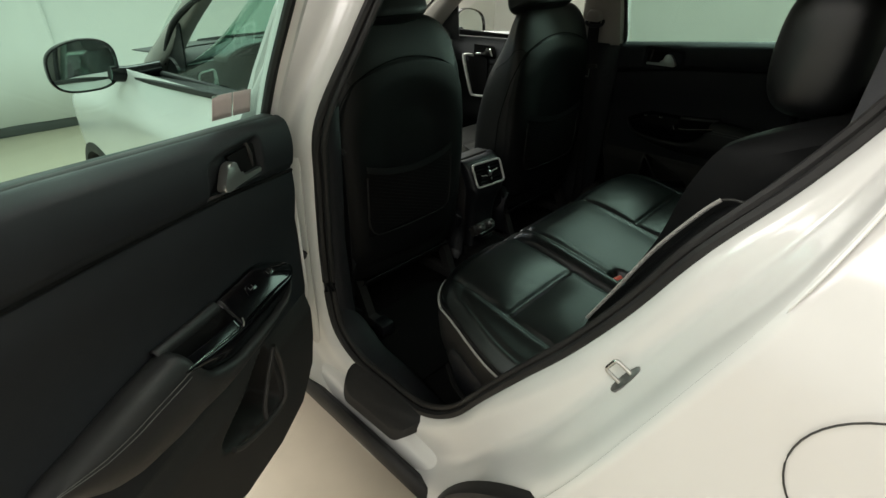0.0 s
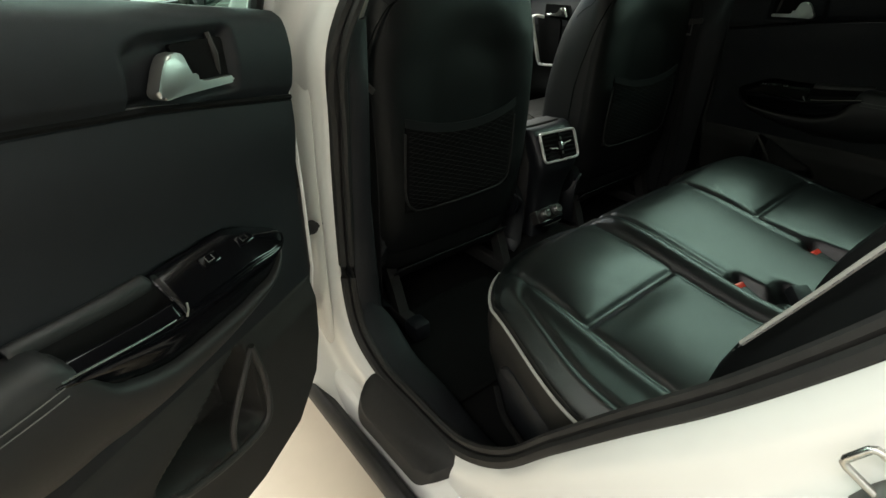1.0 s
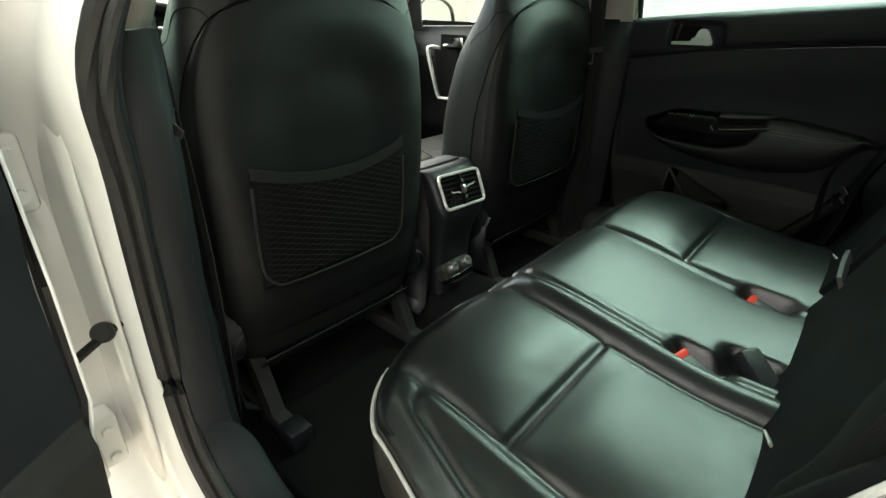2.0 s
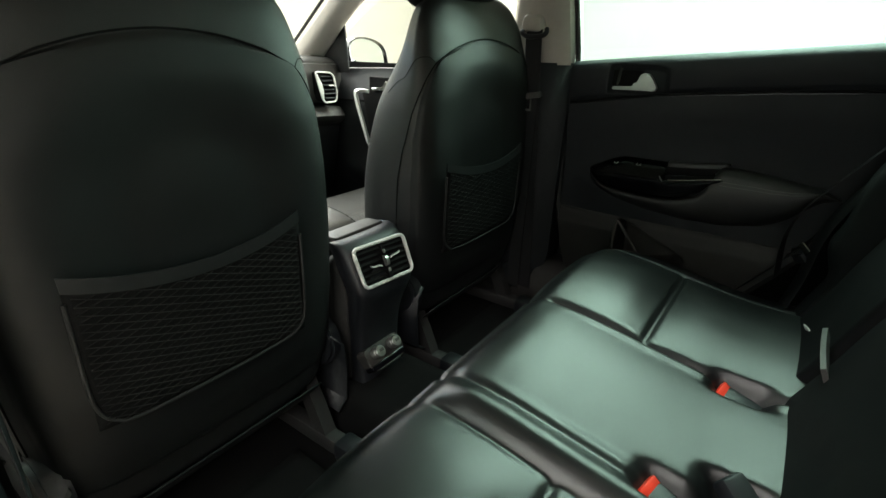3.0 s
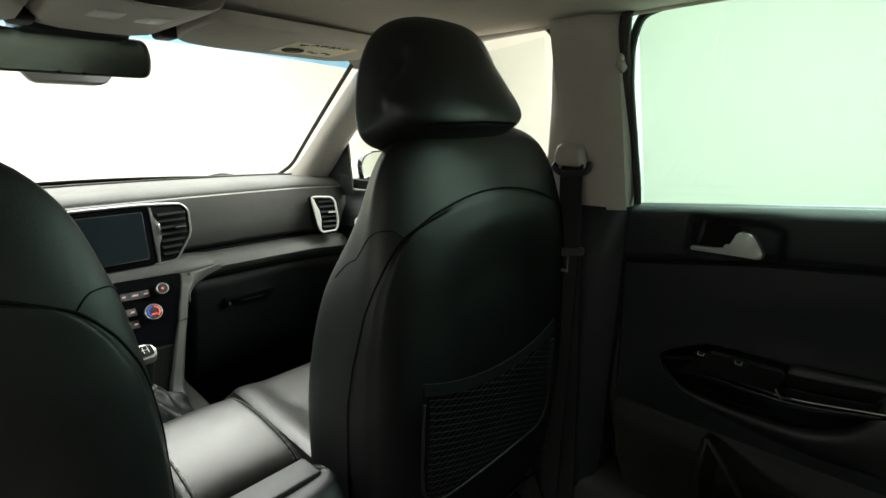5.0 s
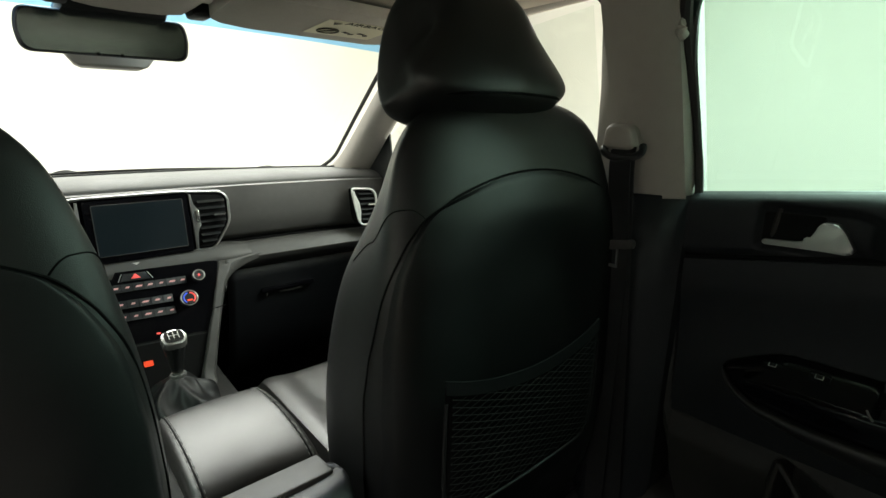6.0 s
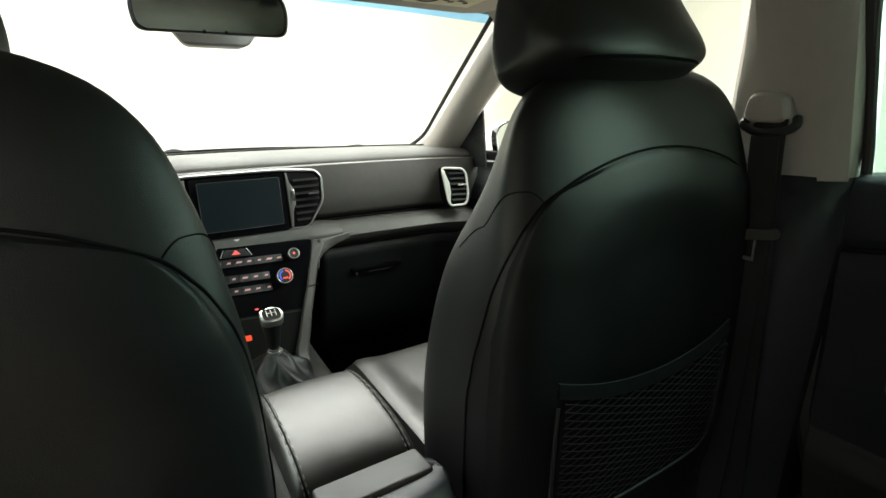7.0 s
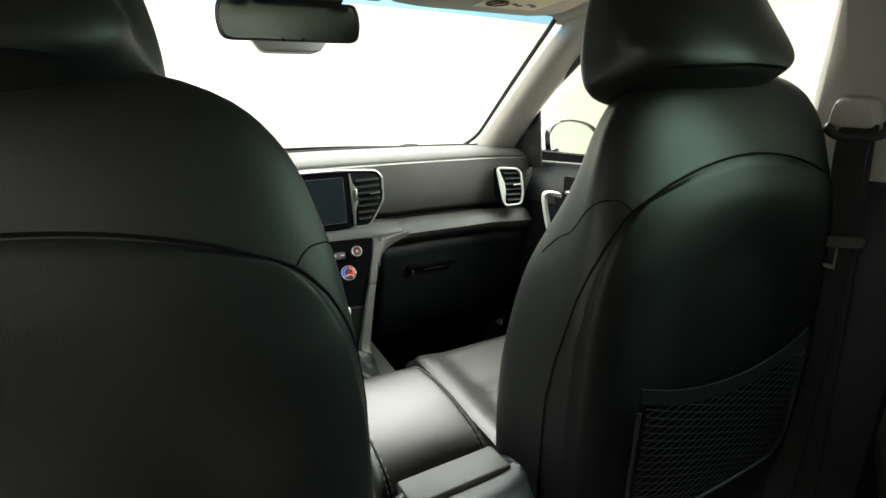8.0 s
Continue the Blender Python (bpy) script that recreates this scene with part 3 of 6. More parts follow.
# windscreen
def screen_point(u, v):
    x0 = 0.70 - 0.115 * v
    x = -x0 + 2 * x0 * u
    y = 1.185 - 0.575 * v + 0.14 * (1 - (2 * u - 1) ** 2) * (1 - 0.5 * v)
    z = 1.178 + 0.362 * v + 0.045 * math.sin(math.pi * v) * 0.8 + 0.030 * (1 - (2 * u - 1) ** 2)
    return Vector((x, y, z))


part("windscreen", sheet(lambda u, v: screen_point(u, v * 0.93), 24, 14), SCREEN_GLASS, car, "clear windscreen glass")
part("shade_band", sheet(lambda u, v: screen_point(u, 0.93 + 0.07 * v), 24, 3), BLUE_BAND, car, "blue shade band along the windscreen top")
part("cowl", sheet(lambda u, v: screen_point(u, 0) + Vector((0, -0.012 + 0.08 * v, 0.012 - 0.03 * v)), 24, 2), RUBBER, car, "black edge below the windscreen", thick=0.004)
part("header_trim", sheet(lambda u, v: screen_point(u, 1.0) + Vector((0, 0.015 - 0.07 * v, 0.002 + 0.010 * v + 0.02 * v * (1 - v))), 24, 4), HEADLINER, car, "beige grey windscreen header", thick=0.006)

# ---- interior shell ----
part("floor_pan", box(-0.76, 0.76, -0.95, 1.15, 0.36, 0.425, 0.01), CARPET, car, "black carpeted floor")
part("tunnel", loft([[Vector((x, y, z)) for x, z in ((-0.16, 0.41), (-0.13, 0.50), (-0.07, 0.535), (0.07, 0.535), (0.13, 0.50), (0.16, 0.41))] for y in (-0.75, 0.0, 0.6, 1.1)], cap=False, closed=False), CARPET, car, "black carpeted tunnel", sub=1, thick=0.004)
part("firewall", box(-0.72, 0.72, 1.08, 1.12, 0.40, 1.15, 0.01), CARPET, car, "black footwell lining")
part("rear_bulkhead", sheet(lambda u, v: Vector((-0.70 + 1.4 * u, -1.05 - 0.25 * v, 0.42 + 0.80 * v)), 6, 6), CARPET, car, "black load floor lining", thick=0.01)
part("sill_trim", loft([[Vector((x, y, z)) for x, z in ((0.66, 0.425), (0.672, 0.50), (0.690, 0.565), (0.72, 0.59), (0.80, 0.595))] for y in (-0.75, -0.2, 0.3, 1.08)], cap=False, closed=False), PLASTIC_WARM, car, "charcoal sill trim", thick=0.004)
part("side_lining", box(0.80, 0.83, -1.0, 1.1, 0.40, 1.19), CARPET, car, "black inner side lining")
for s in (-1, 1):
    part("quarter_trim", sheet(lambda u, v: Vector((s * (0.70 - 0.03 * u - 0.10 * smooth(0.7, 1, v)), (-0.93 if s > 0 else -1.12 + 0.09 * smooth(0.70, 0.80, v)) - 0.7 * u, 0.45 + 1.08 * v)), 10, 24), PLASTIC, car, "trim panel beside the rear bench", thick=0.006)

mat = part("floor_mat", sheet(lambda u, v: Vector((-0.66 + 0.42 * u, -0.30 + 0.36 * v, 0.431 + 0.006 * (abs(2 * u - 1) ** 8 + abs(2 * v - 1) ** 8))), 24, 20), CARPET, thick=0.004)
tagged(mat, "black textile mat in the rear footwell", "floor mat", "rear floor mats")
copy_thing(mat, pose(0.90, 0, 0))

# ---- right B-pillar with belt ----
lower = [(0.16, 0.690), (0.10, 0.672), (0.02, 0.668), (-0.045, 0.682), (-0.082, 0.712), (-0.088, 0.79)]
part("pillar_trim_lower", loft([[Vector((x + lean, y + back, z)) for y, x in lower] for z, lean, back in ((0.44, 0.0, 0.06), (0.52, -0.01, 0.03), (0.62, 0.0, 0.01), (0.85, 0.0, 0.006), (1.05, 0.0, 0.0), (1.218, 0.002, -0.003))], cap=False, closed=False), DOOR_SOFT, car, "black lower pillar trim", thick=0.004)
upper = [(0.130, 0.755), (0.110, 0.730), (0.092, 0.696), (0.03, 0.684), (-0.05, 0.690), (-0.078, 0.712), (-0.086, 0.78)]
part("pillar_trim_upper", loft([[Vector((x - lean, y - (back if y > 0.08 else 0), z)) for y, x in upper] for z, lean, back in ((1.212, 0, 0), (1.216, 0, 0), (1.30, 0.026, 0.016), (1.40, 0.058, 0.038), (1.50, 0.092, 0.062), (1.59, 0.120, 0.072))], cap=False, closed=False), PILLAR, car, "beige grey upper pillar trim", thick=0.004)
part("pillar_seal", tube(curve([(0.745, -0.096, 0.70), (0.742, -0.096, 1.0), (0.735, -0.094, 1.22), (0.705, -0.089, 1.34), (0.655, -0.090, 1.46), (0.635, -0.102, 1.54), (0.625, -0.14, 1.566), (0.62, -0.25, 1.572), (0.61, -0.6, 1.572)], 6), 0.0075, 8), RUBBER, car, "black rubber door seal")
part("coat_hook", tube(curve([(0.640, -0.080, 1.508), (0.628, -0.083, 1.495), (0.620, -0.085, 1.483), (0.628, -0.088, 1.473)], 5), 0.006, 8, flat=1.6), PILLAR, car, "small beige coat hook")

belt = thing("seat_belt", 0.66, 0.04, 1.3, "black seat belt hanging on the beige pillar", "seat belt", "front seat belts")
part("anchor_cover", loft([[Vector((0.660 - 0.032 * dep, 0.012 + yy * wd, 1.320 + zz * hg)) for yy, zz in rounded([(-0.034, -0.026), (0.034, -0.022), (0.027, 0.028), (-0.027, 0.023)], 0.016, 5)] for dep, wd, hg in ((-0.3, 1.06, 1.0), (0.4, 1.04, 1.0), (0.62, 1.02, 0.97), (0.66, 0.97, 0.90), (0.90, 0.94, 0.84), (1.05, 0.84, 0.70), (1.10, 0.6, 0.45))]), PILLAR, belt, "beige belt anchor cover", bevel=0.003)
part("guide_ring", tube(curve([(0.640, -0.030, 1.306), (0.630, -0.034, 1.296), (0.626, -0.022, 1.288), (0.625, 0.012, 1.285), (0.626, 0.030, 1.290), (0.630, 0.040, 1.298), (0.640, 0.036, 1.308)], 5), 0.0065, 8), PLASTIC, belt, "black belt guide ring")
part("webbing", strap(curve([(0.636, 0.002, 1.305), (0.630, 0.0, 1.27), (0.634, -0.006, 1.12), (0.642, -0.010, 0.95), (0.655, -0.012, 0.75), (0.665, -0.015, 0.50)], 6), (0.10, 1, 0.03), 0.048), BELT, belt)
part("webbing", strap(curve([(0.630, 0.004, 1.298), (0.625, 0.002, 1.25), (0.630, -0.004, 1.12), (0.634, 0.0, 0.95), (0.642, 0.01, 0.72), (0.65, 0.02, 0.50)], 6), (0.2, 1, 0.0), 0.047), BELT, belt)
tongue = part("belt_tongue", prism(rounded([(-0.026, 0.012), (0.030, 0.020), (0.032, 0.004), (-0.026, -0.006)], 0.005), lambda a, b, d: Vector((0.618 + d + 0.1 * a, -0.006 - a, 1.122 + b)), 0, 0.012, 0.003), PLASTIC_WARM, belt, "black belt tongue grip")
part("tongue_plate", join(box(0.619, 0.6225, -0.010, -0.007, 1.090, 1.120), box(0.619, 0.6225, 0.007, 0.010, 1.090, 1.120), box(0.619, 0.6225, -0.010, 0.010, 1.086, 1.092)), STEEL_DARK, tongue, "steel tongue with a slot")

belt_l = thing("seat_belt", -0.67, -0.02, 1.1, "black seat belt behind the driver seat with steel tongue", "seat belt", "front seat belts")
part("belt_guide", join(tube(curve([(-0.680, 0.112, 0.872), (-0.680, 0.104, 0.838), (-0.676, 0.092, 0.800)], 5), 0.005, 8), tube([(-0.680, 0.082, 0.768), (-0.672, 0.060, 0.755)], 0.006, 8)), STEEL, belt_l, "bright steel guide low on the belt")
part("webbing", strap(curve([(-0.655, 0.04, 1.30), (-0.665, 0.01, 1.15), (-0.672, -0.02, 1.05), (-0.665, -0.01, 0.85), (-0.67, 0.0, 0.50)], 6), (0.2, 1, 0), 0.047), BELT, belt_l)
part("belt_tongue", moved(box(-0.024, 0.024, -0.005, 0.005, -0.008, 0.008, 0.003), pose(-0.694, -0.026, 1.122, 0, 30, -72)), PLASTIC, belt_l, "black belt tongue grip")
part("tongue_plate", moved(box(-0.020, 0.020, -0.0015, 0.0015, -0.007, 0.007, 0.0014), pose(-0.699, -0.064, 1.099, 0, 32, -72)), STEEL, belt_l, "steel belt tongue")
part("height_adjuster", join(moved(box(-0.011, 0.011, -0.004, 0.004, -0.006, 0.006, 0.002), pose(-0.690, 0.006, 1.136, 0, 15, -72)), tube(curve([(-0.690, 0.016, 1.150), (-0.688, 0.024, 1.165), (-0.688, 0.020, 1.182), (-0.690, 0.004, 1.190)], 5), 0.0035, 8)), STEEL, belt_l, "bright steel fitting beside the belt")


# ---- doors ----
BELT_Z = piece([-1.1, -0.09, 0.05], [1.301, 1.221, 1.212])
CREASE_Z = piece([-1.1, -0.60, -0.45, -0.33, -0.25, -0.09, 0.05], [1.208, 1.172, 1.159, 1.147, 1.135, 1.110, 1.103])
LOW_Z = piece([-1.05, -0.95, -0.85, -0.70, -0.55, -0.45, -0.31, -0.20, -0.13, -0.105, -0.09], [1.19, 1.12, 0.98, 0.75, 0.555, 0.512, 0.500, 0.520, 0.585, 0.66, 0.80])
HINGE = (0.868, 0.03)
SPLIT_Z = 0.793


def rear_door(s, angle, label):
    """A rear door with its inner trim, built shut on the side s and swung about its hinge."""
    lift = piece([-1.1, -0.60, -0.35, -0.09, 0.05], [0.024, 0.020, 0.011, 0.004, 0.0] if s < 0 else [0.008, 0.007, 0.005, 0.002, 0.0])

    def belt_z(y):
        return BELT_Z(y) + lift(y)

    ys = [-0.09 - 0.96 * (0.35 * t + 0.65 * t * t) for t in np.linspace(0, 1, 161)]

    d = None

    def put(name, bm, m, parent=None, note="", **k):
        parent = parent or d or car
        bmesh.ops.translate(bm, verts=bm.verts, vec=(-HINGE[0], -HINGE[1], 0))
        if s < 0:
            bmesh.ops.scale(bm, vec=(-1, 1, 1), verts=bm.verts)
        return part(name, bm, m, parent, note, local=True, **k)

    # shell behind the trim: painted edge, outer skin, window frame and glass
    def outline(grow, x):
        pts = [(0.735 if x is None else x, -0.075 + grow, belt_z(0) - 0.02)]
        for y in np.linspace(-0.085, -1.05, 30):
            pts.append((x, y + (grow if y > -0.2 else -grow), LOW_Z(min(y, -0.09)) - grow * 0.8))
        pts[1:3] = [(x, -0.075 + grow, 0.95), (x, -0.08 + grow, 0.80)]
        return [Vector(p) for p in pts]

    d = put("rear_door", loft([outline(0.0, 0.728 if s < 0 else 0.752), outline(0.012, 0.745 if s < 0 else 0.765), outline(0.018, 0.80), outline(0.055, 0.835), outline(0.060, 0.862), outline(0.080, 0.868), outline(0.082, 0.905)], cap=False, closed=False), PAINT if s < 0 else RUBBER, note=label, thick=0.003)

    # upper trim: soft roll from the crease to the belt
    def upper_trim(u, v):
        y = ys[int(round(u * 160))]
        zc, zb = CREASE_Z(y), belt_z(y)
        z = zc + 0.003 + (zb - zc - 0.003) * min(v * 1.12, 1)
        x = 0.705 - 0.010 * math.sin(math.pi * min(v * 1.1, 1)) + 0.034 * smooth(0.70, 1.0, v) ** 1.5 + 0.005 * smooth(0.12, 0, v)
        x += 0.006 * smooth(-0.40, -0.30, y) * smooth(0.86, 0.74, v)
        x += 0.016 * smooth(-0.196, -0.212, y) * smooth(-0.362, -0.345, y) * smooth(1.140, 1.156, z) * smooth(1.224, 1.206, z + 0.25 * max(-0.325 - y, 0))
        return Vector((x, y, z - 0.004 * smooth(0.9, 1, v)))

    put("upper_trim", sheet(upper_trim, 160, 44), DOOR_SOFT, note="black soft upper door trim", thick=0.0)

    # main panel from the crease down, with the armrest swelling out of it
    def main_x(y, z):
        zc = CREASE_Z(y)
        x = 0.712 + 0.016 * smooth(zc - 0.03, zc - 0.16, z) 
        x += 0.007 * smooth(zc - 0.005, zc, z)
        bulge = smooth(-0.12, -0.22, y) * smooth(-0.80, -0.64, y)
        mid = 0.872 + 0.045 * smooth(-0.25, -0.7, y)
        x -= bulge * 0.014 * math.exp(-(max(z - mid, 0) / 0.045) ** 2 - (max(mid - z, 0) / 0.06) ** 2)
        x -= 0.012 * smooth(0.79, 0.74, z)
        return x

    def panel_point(y, z):
        x = main_x(y, z)
        # map pocket
        inside = smooth(-0.277, -0.296, y) * smooth(-0.485, -0.445, y) * smooth(0.630, 0.655, z - 0.30 * max(-0.325 - y, 0)) * smooth(0.792, 0.764, z + 0.42 * max(-0.287 - y, 0))
        x += 0.070 * inside
        # room for the switch panel and the pull cup
        z_out = 0.974 - 0.026 * smooth(-0.28, -0.19, y) + 0.012 * smooth(-0.4, -0.6, y)
        x += 0.050 * smooth(-0.222, -0.236, y) * smooth(-0.533, -0.525, y) * smooth(0.886 + 0.042 * smooth(-0.43, -0.47, y), 0.898 + 0.042 * smooth(-0.43, -0.47, y), z) * smooth(z_out - 0.002, z_out - 0.012, z)
        x += 0.05 * smooth(LOW_Z(y) + 0.012, LOW_Z(y), z)
        return Vector((x, y, z))

    def main_panel(u, v):
        y = ys[int(round(u * 160))]
        lo, hi = max(LOW_Z(y), SPLIT_Z), CREASE_Z(y) - 0.002
        return panel_point(y, lo + (hi - lo) * v)

    def lower_panel(u, v):
        y = ys[int(round(u * 160))]
        lo = min(LOW_Z(y), SPLIT_Z - 0.004)
        p = panel_point(y, lo + (SPLIT_Z - lo) * v)
        p.x += 0.004 * smooth(0.97, 1.0, v)
        return p

    put("main_panel", sheet(main_panel, 160, 90), DOOR_SOFT, note="black moulded door panel")
    put("lower_panel", sheet(lower_panel, 160, 60), PLASTIC_DOOR, note="charcoal lower door panel with map pocket")
    pocket_rim = curve([(0.706, -0.284, 0.788), (0.701, -0.279, 0.740), (0.698, -0.281, 0.680), (0.697, -0.300, 0.644), (0.697, -0.365, 0.648), (0.698, -0.445, 0.673), (0.700, -0.470, 0.690)], 6)
    put("pocket_rim", tube(pocket_rim, 0.006, 8), PLASTIC_WARM, note="rounded rim of the map pocket")
    put("pocket_rim", tube(curve([(0.706, -0.285, 0.786), (0.704, -0.303, 0.766), (0.703, -0.332, 0.728), (0.702, -0.356, 0.690), (0.701, -0.364, 0.655)], 6), 0.005, 8), PLASTIC_WARM, note="rounded rim of the map pocket")
    crease = [(0.7125, y, CREASE_Z(y)) for y in np.linspace(-0.092, -1.0, 24)]
    put("crease_joint", tube(crease, 0.0040, 6), SEAM, note="dark joint below the upper trim")

    # armrest: sloping top from the panel to its inner edge, gloss black in front, a pull cup, then a pad
    def top_at(y, t):
        zi = 0.930 + 0.026 * smooth(-0.38, -0.58, y) - 0.006 * smooth(-0.28, -0.19, y)
        zo = 0.974 - 0.026 * smooth(-0.28, -0.19, y) + 0.012 * smooth(-0.4, -0.6, y)
        tip = math.sqrt(max(1 - max((y + 0.235) / 0.052, 0) ** 2, 0))
        mid_x, mid_z = 0.702, (zi + zo) / 2 - 0.004
        x, z = 0.724 + (0.678 - 0.724) * t, zo + (zi - zo) * t
        return Vector((mid_x + (x - mid_x) * tip, y, mid_z + (z - mid_z) * tip + 0.006 * math.sin(math.pi * t) * tip))

    plate_y = [-0.1835 - 0.208 * (1 - math.cos(math.pi / 2 * k / 30)) for k in range(31)]
    panel = put("switch_panel", sheet(lambda u, v: top_at(plate_y[int(round(u * 30))], v), 30, 14), GLOSS, note="glossy black switch panel", thick=0.003)
    depth = piece([-0.535, -0.52, -0.48, -0.45, -0.42, -0.30, -0.24, -0.20, -0.184], [0.006, 0.022, 0.038, 0.048, 0.053, 0.052, 0.042, 0.020, 0.0])
    side_y = np.linspace(-0.184, -0.535, 50)
    put("side_strip", sheet(lambda u, v: top_at(side_y[int(round(u * 49))], 1.0) + Vector((-0.003 * math.sin(math.pi * min(v * 2, 1)) + 0.010 * v * v, 0, -depth(side_y[int(round(u * 49))]) * v + 0.002)), 49, 6), GLOSS, note="glossy black armrest edge", thick=0.002)
    put("cup_lip", sheet(lambda u, v: top_at(-0.390 - 0.145 * u, 0.72 + 0.28 * v) + Vector((0, 0, 0.001)), 16, 5), GLOSS, note="glossy black lip of the pull cup", thick=0.002)
    # The cup is near-black so that its shade is in the colour.
    put("pull_cup", sheet(lambda u, v: top_at(-0.390 - 0.146 * u, 0.36 + 0.53 * v) + Vector((0, 0, 0.001 - 0.050 * smooth(0, 0.16, v) * smooth(1, 0.86, v) * smooth(0, 0.05, u) * smooth(1, 0.66, u))), 40, 24), SEAM, note="pull cup in the armrest, its shade coloured in")
    put("pad_ridge", sheet(lambda u, v: top_at(-0.388 - 0.152 * u, -0.04 + 0.44 * v) + Vector((0.004, 0, 0.003 + 0.006 * math.sin(math.pi * v) - 0.022 * smooth(0.78, 1.0, v) - 0.010 * smooth(0.05, 0.0, u))), 30, 16), ARMREST, note="padded ridge beside the pull cup", thick=0.003)
    for y0 in (-0.255, -0.318):
        w0, w1 = top_at(y0, 0.30), top_at(y0, 0.62)
        put("window_switch", moved(box(-0.008, 0.008, -0.014, 0.014, -0.004, 0.003, 0.002), Matrix.Translation((w0 + w1) / 2) @ Euler((0, math.atan2(w1.z - w0.z, w0.x - w1.x), 0)).to_matrix().to_4x4()), GLOSS, note="small black window switch")
        put("switch_mark", moved(join(box(-0.0035, 0.0035, -0.0055, -0.0047, 0.003, 0.0036), box(-0.0035, 0.0035, 0.0047, 0.0055, 0.003, 0.0036), box(-0.0035, -0.0027, -0.0055, 0.0055, 0.003, 0.0036)), Matrix.Translation((w0 + w1) / 2) @ Euler((0, math.atan2(w1.z - w0.z, w0.x - w1.x), 0)).to_matrix().to_4x4()), STEEL, note="pale switch marking")
    put("chrome_strip", tube([top_at(y, 1.0) + Vector((-0.001, 0, 0.002)) for y in np.linspace(-0.20, -0.378, 16)], 0.0011, 6), GLOSS, note="thin glossy edge strip")
    put("chrome_strip", tube([top_at(y, 0.99) + Vector((-0.001, 0, 0.003)) for y in np.linspace(-0.405, -0.53, 12)], 0.0016, 6), CHROME, note="thin bright edge strip")
    put("pull_notch", tube([top_at(-0.381, 0.88) + Vector((0, 0, 0.003)), top_at(-0.385, 0.96) + Vector((-0.001, 0, 0.003)), top_at(-0.391, 1.0) + Vector((-0.002, 0, 0.0))], 0.0013, 8, flat=1.3), SILVER, note="bright tip of the pull handle")
    pod_top = piece([-0.785, -0.76, -0.743, -0.608, -0.494, -0.367], [0.938, 0.953, 0.961, 0.979, 0.986, 0.986])
    pod_low = piece([-0.785, -0.75, -0.724, -0.685, -0.638, -0.55, -0.451, -0.339, -0.263, -0.197, -0.176], [0.934, 0.930, 0.906, 0.866, 0.842, 0.824, 0.822, 0.834, 0.852, 0.880, 0.905])

    def pod(y):
        """A slice through the armrest: open below the switch panel, a full pad behind it."""
        g = smooth(-0.488, -0.524, y)
        lo, hi = pod_low(y), pod_top(y)
        tip = math.sqrt(max(1 - max((-0.60 - y) / 0.187, 0) ** 2, 0.0)) * math.sqrt(max(1 - max((y + 0.26) / 0.086, 0) ** 2, 0.0))
        ze = top_at(max(min(y, -0.19), -0.70), 1.0).z - depth(max(y, -0.535)) * 0.92
        top = ze + (hi - ze) * g
        mid = lo + (top - lo) * (0.80 - 0.22 * g)
        reach = 0.046 * tip
        pts = [(0.730, top - 0.002), (0.722, top), (0.722 - reach * 0.45, top - 0.002 * g), (0.722 - reach * 0.82, top - 0.008 * g - 0.001), (0.722 - reach, mid + (top - mid) * 0.55), (0.722 - reach * 1.06, mid), (0.722 - reach * 0.98, mid + (lo - mid) * 0.35), (0.722 - reach * 0.72, mid + (lo - mid) * 0.72), (0.722 - reach * 0.36, lo + (mid - lo) * 0.08), (0.722, lo), (0.735, lo)]
        return [Vector((a, y, b)) for a, b in pts]

    pod_y = [-0.176 - 0.609 * t for t in np.linspace(0, 1, 46)]
    put("armrest_pad", loft([pod(y) for y in pod_y]), ARMREST, note="padded black armrest", sub=1)
    for off in (0.05, 0.30):
        put("stitching", tube([Vector((q[4].x + (q[5].x - q[4].x) * off - 0.0016, q[4].y, q[4].z + (q[5].z - q[4].z) * off)) for q in (pod(y) for y in np.linspace(-0.530, -0.755, 30))], 0.0006, 5), THREAD, note="grey stitched line")

    # handle and its recess, with a black plate that paints the recess's shade
    put("handle_shade", prism(rounded([(-0.209, 1.160), (-0.209, 1.206), (-0.290, 1.206), (-0.270, 1.160)], 0.006, 3), lambda a, b, dep: Vector((0.7125 - dep, a, b)), -0.004, 0.001), SEAM, note="black plate painting shade behind the handle")
    put("recess_rib", tube([(0.715, -0.222, 1.165), (0.710, -0.226, 1.19), (0.715, -0.228, 1.212)], 0.004, 6), PLASTIC_WARM, note="upright rib in the handle recess")
    hnd = [(-0.212, 1.151), (-0.212, 1.159), (-0.260, 1.161), (-0.273, 1.166), (-0.280, 1.179), (-0.284, 1.191), (-0.291, 1.196), (-0.307, 1.195), (-0.317, 1.184), (-0.331, 1.159), (-0.325, 1.152), (-0.30, 1.153)]
    put("door_handle", prism(rounded(hnd, 0.006, 4), lambda a, b, dep: Vector((0.706 - dep * (0.6 + 0.5 * smooth(-0.26, -0.31, a)), a, b + 0.004)), -0.006, 0.009, 0.004, 3), SILVER, note="satin silver inner door handle")

    put("outer_skin", sheet(lambda u, v: Vector((0.905 + 0.02 * math.sin(math.pi * v) - 0.05 * smooth(0.85, 1, v), -0.0 - 1.12 * u, (LOW_Z(min(-1.05 * u, -0.09)) - 0.07) + (belt_z(-1.1 * u) - 0.045 - LOW_Z(min(-1.05 * u, -0.09)) + 0.07) * v)), 30, 16), PAINT, note="white door skin", thick=0.002)
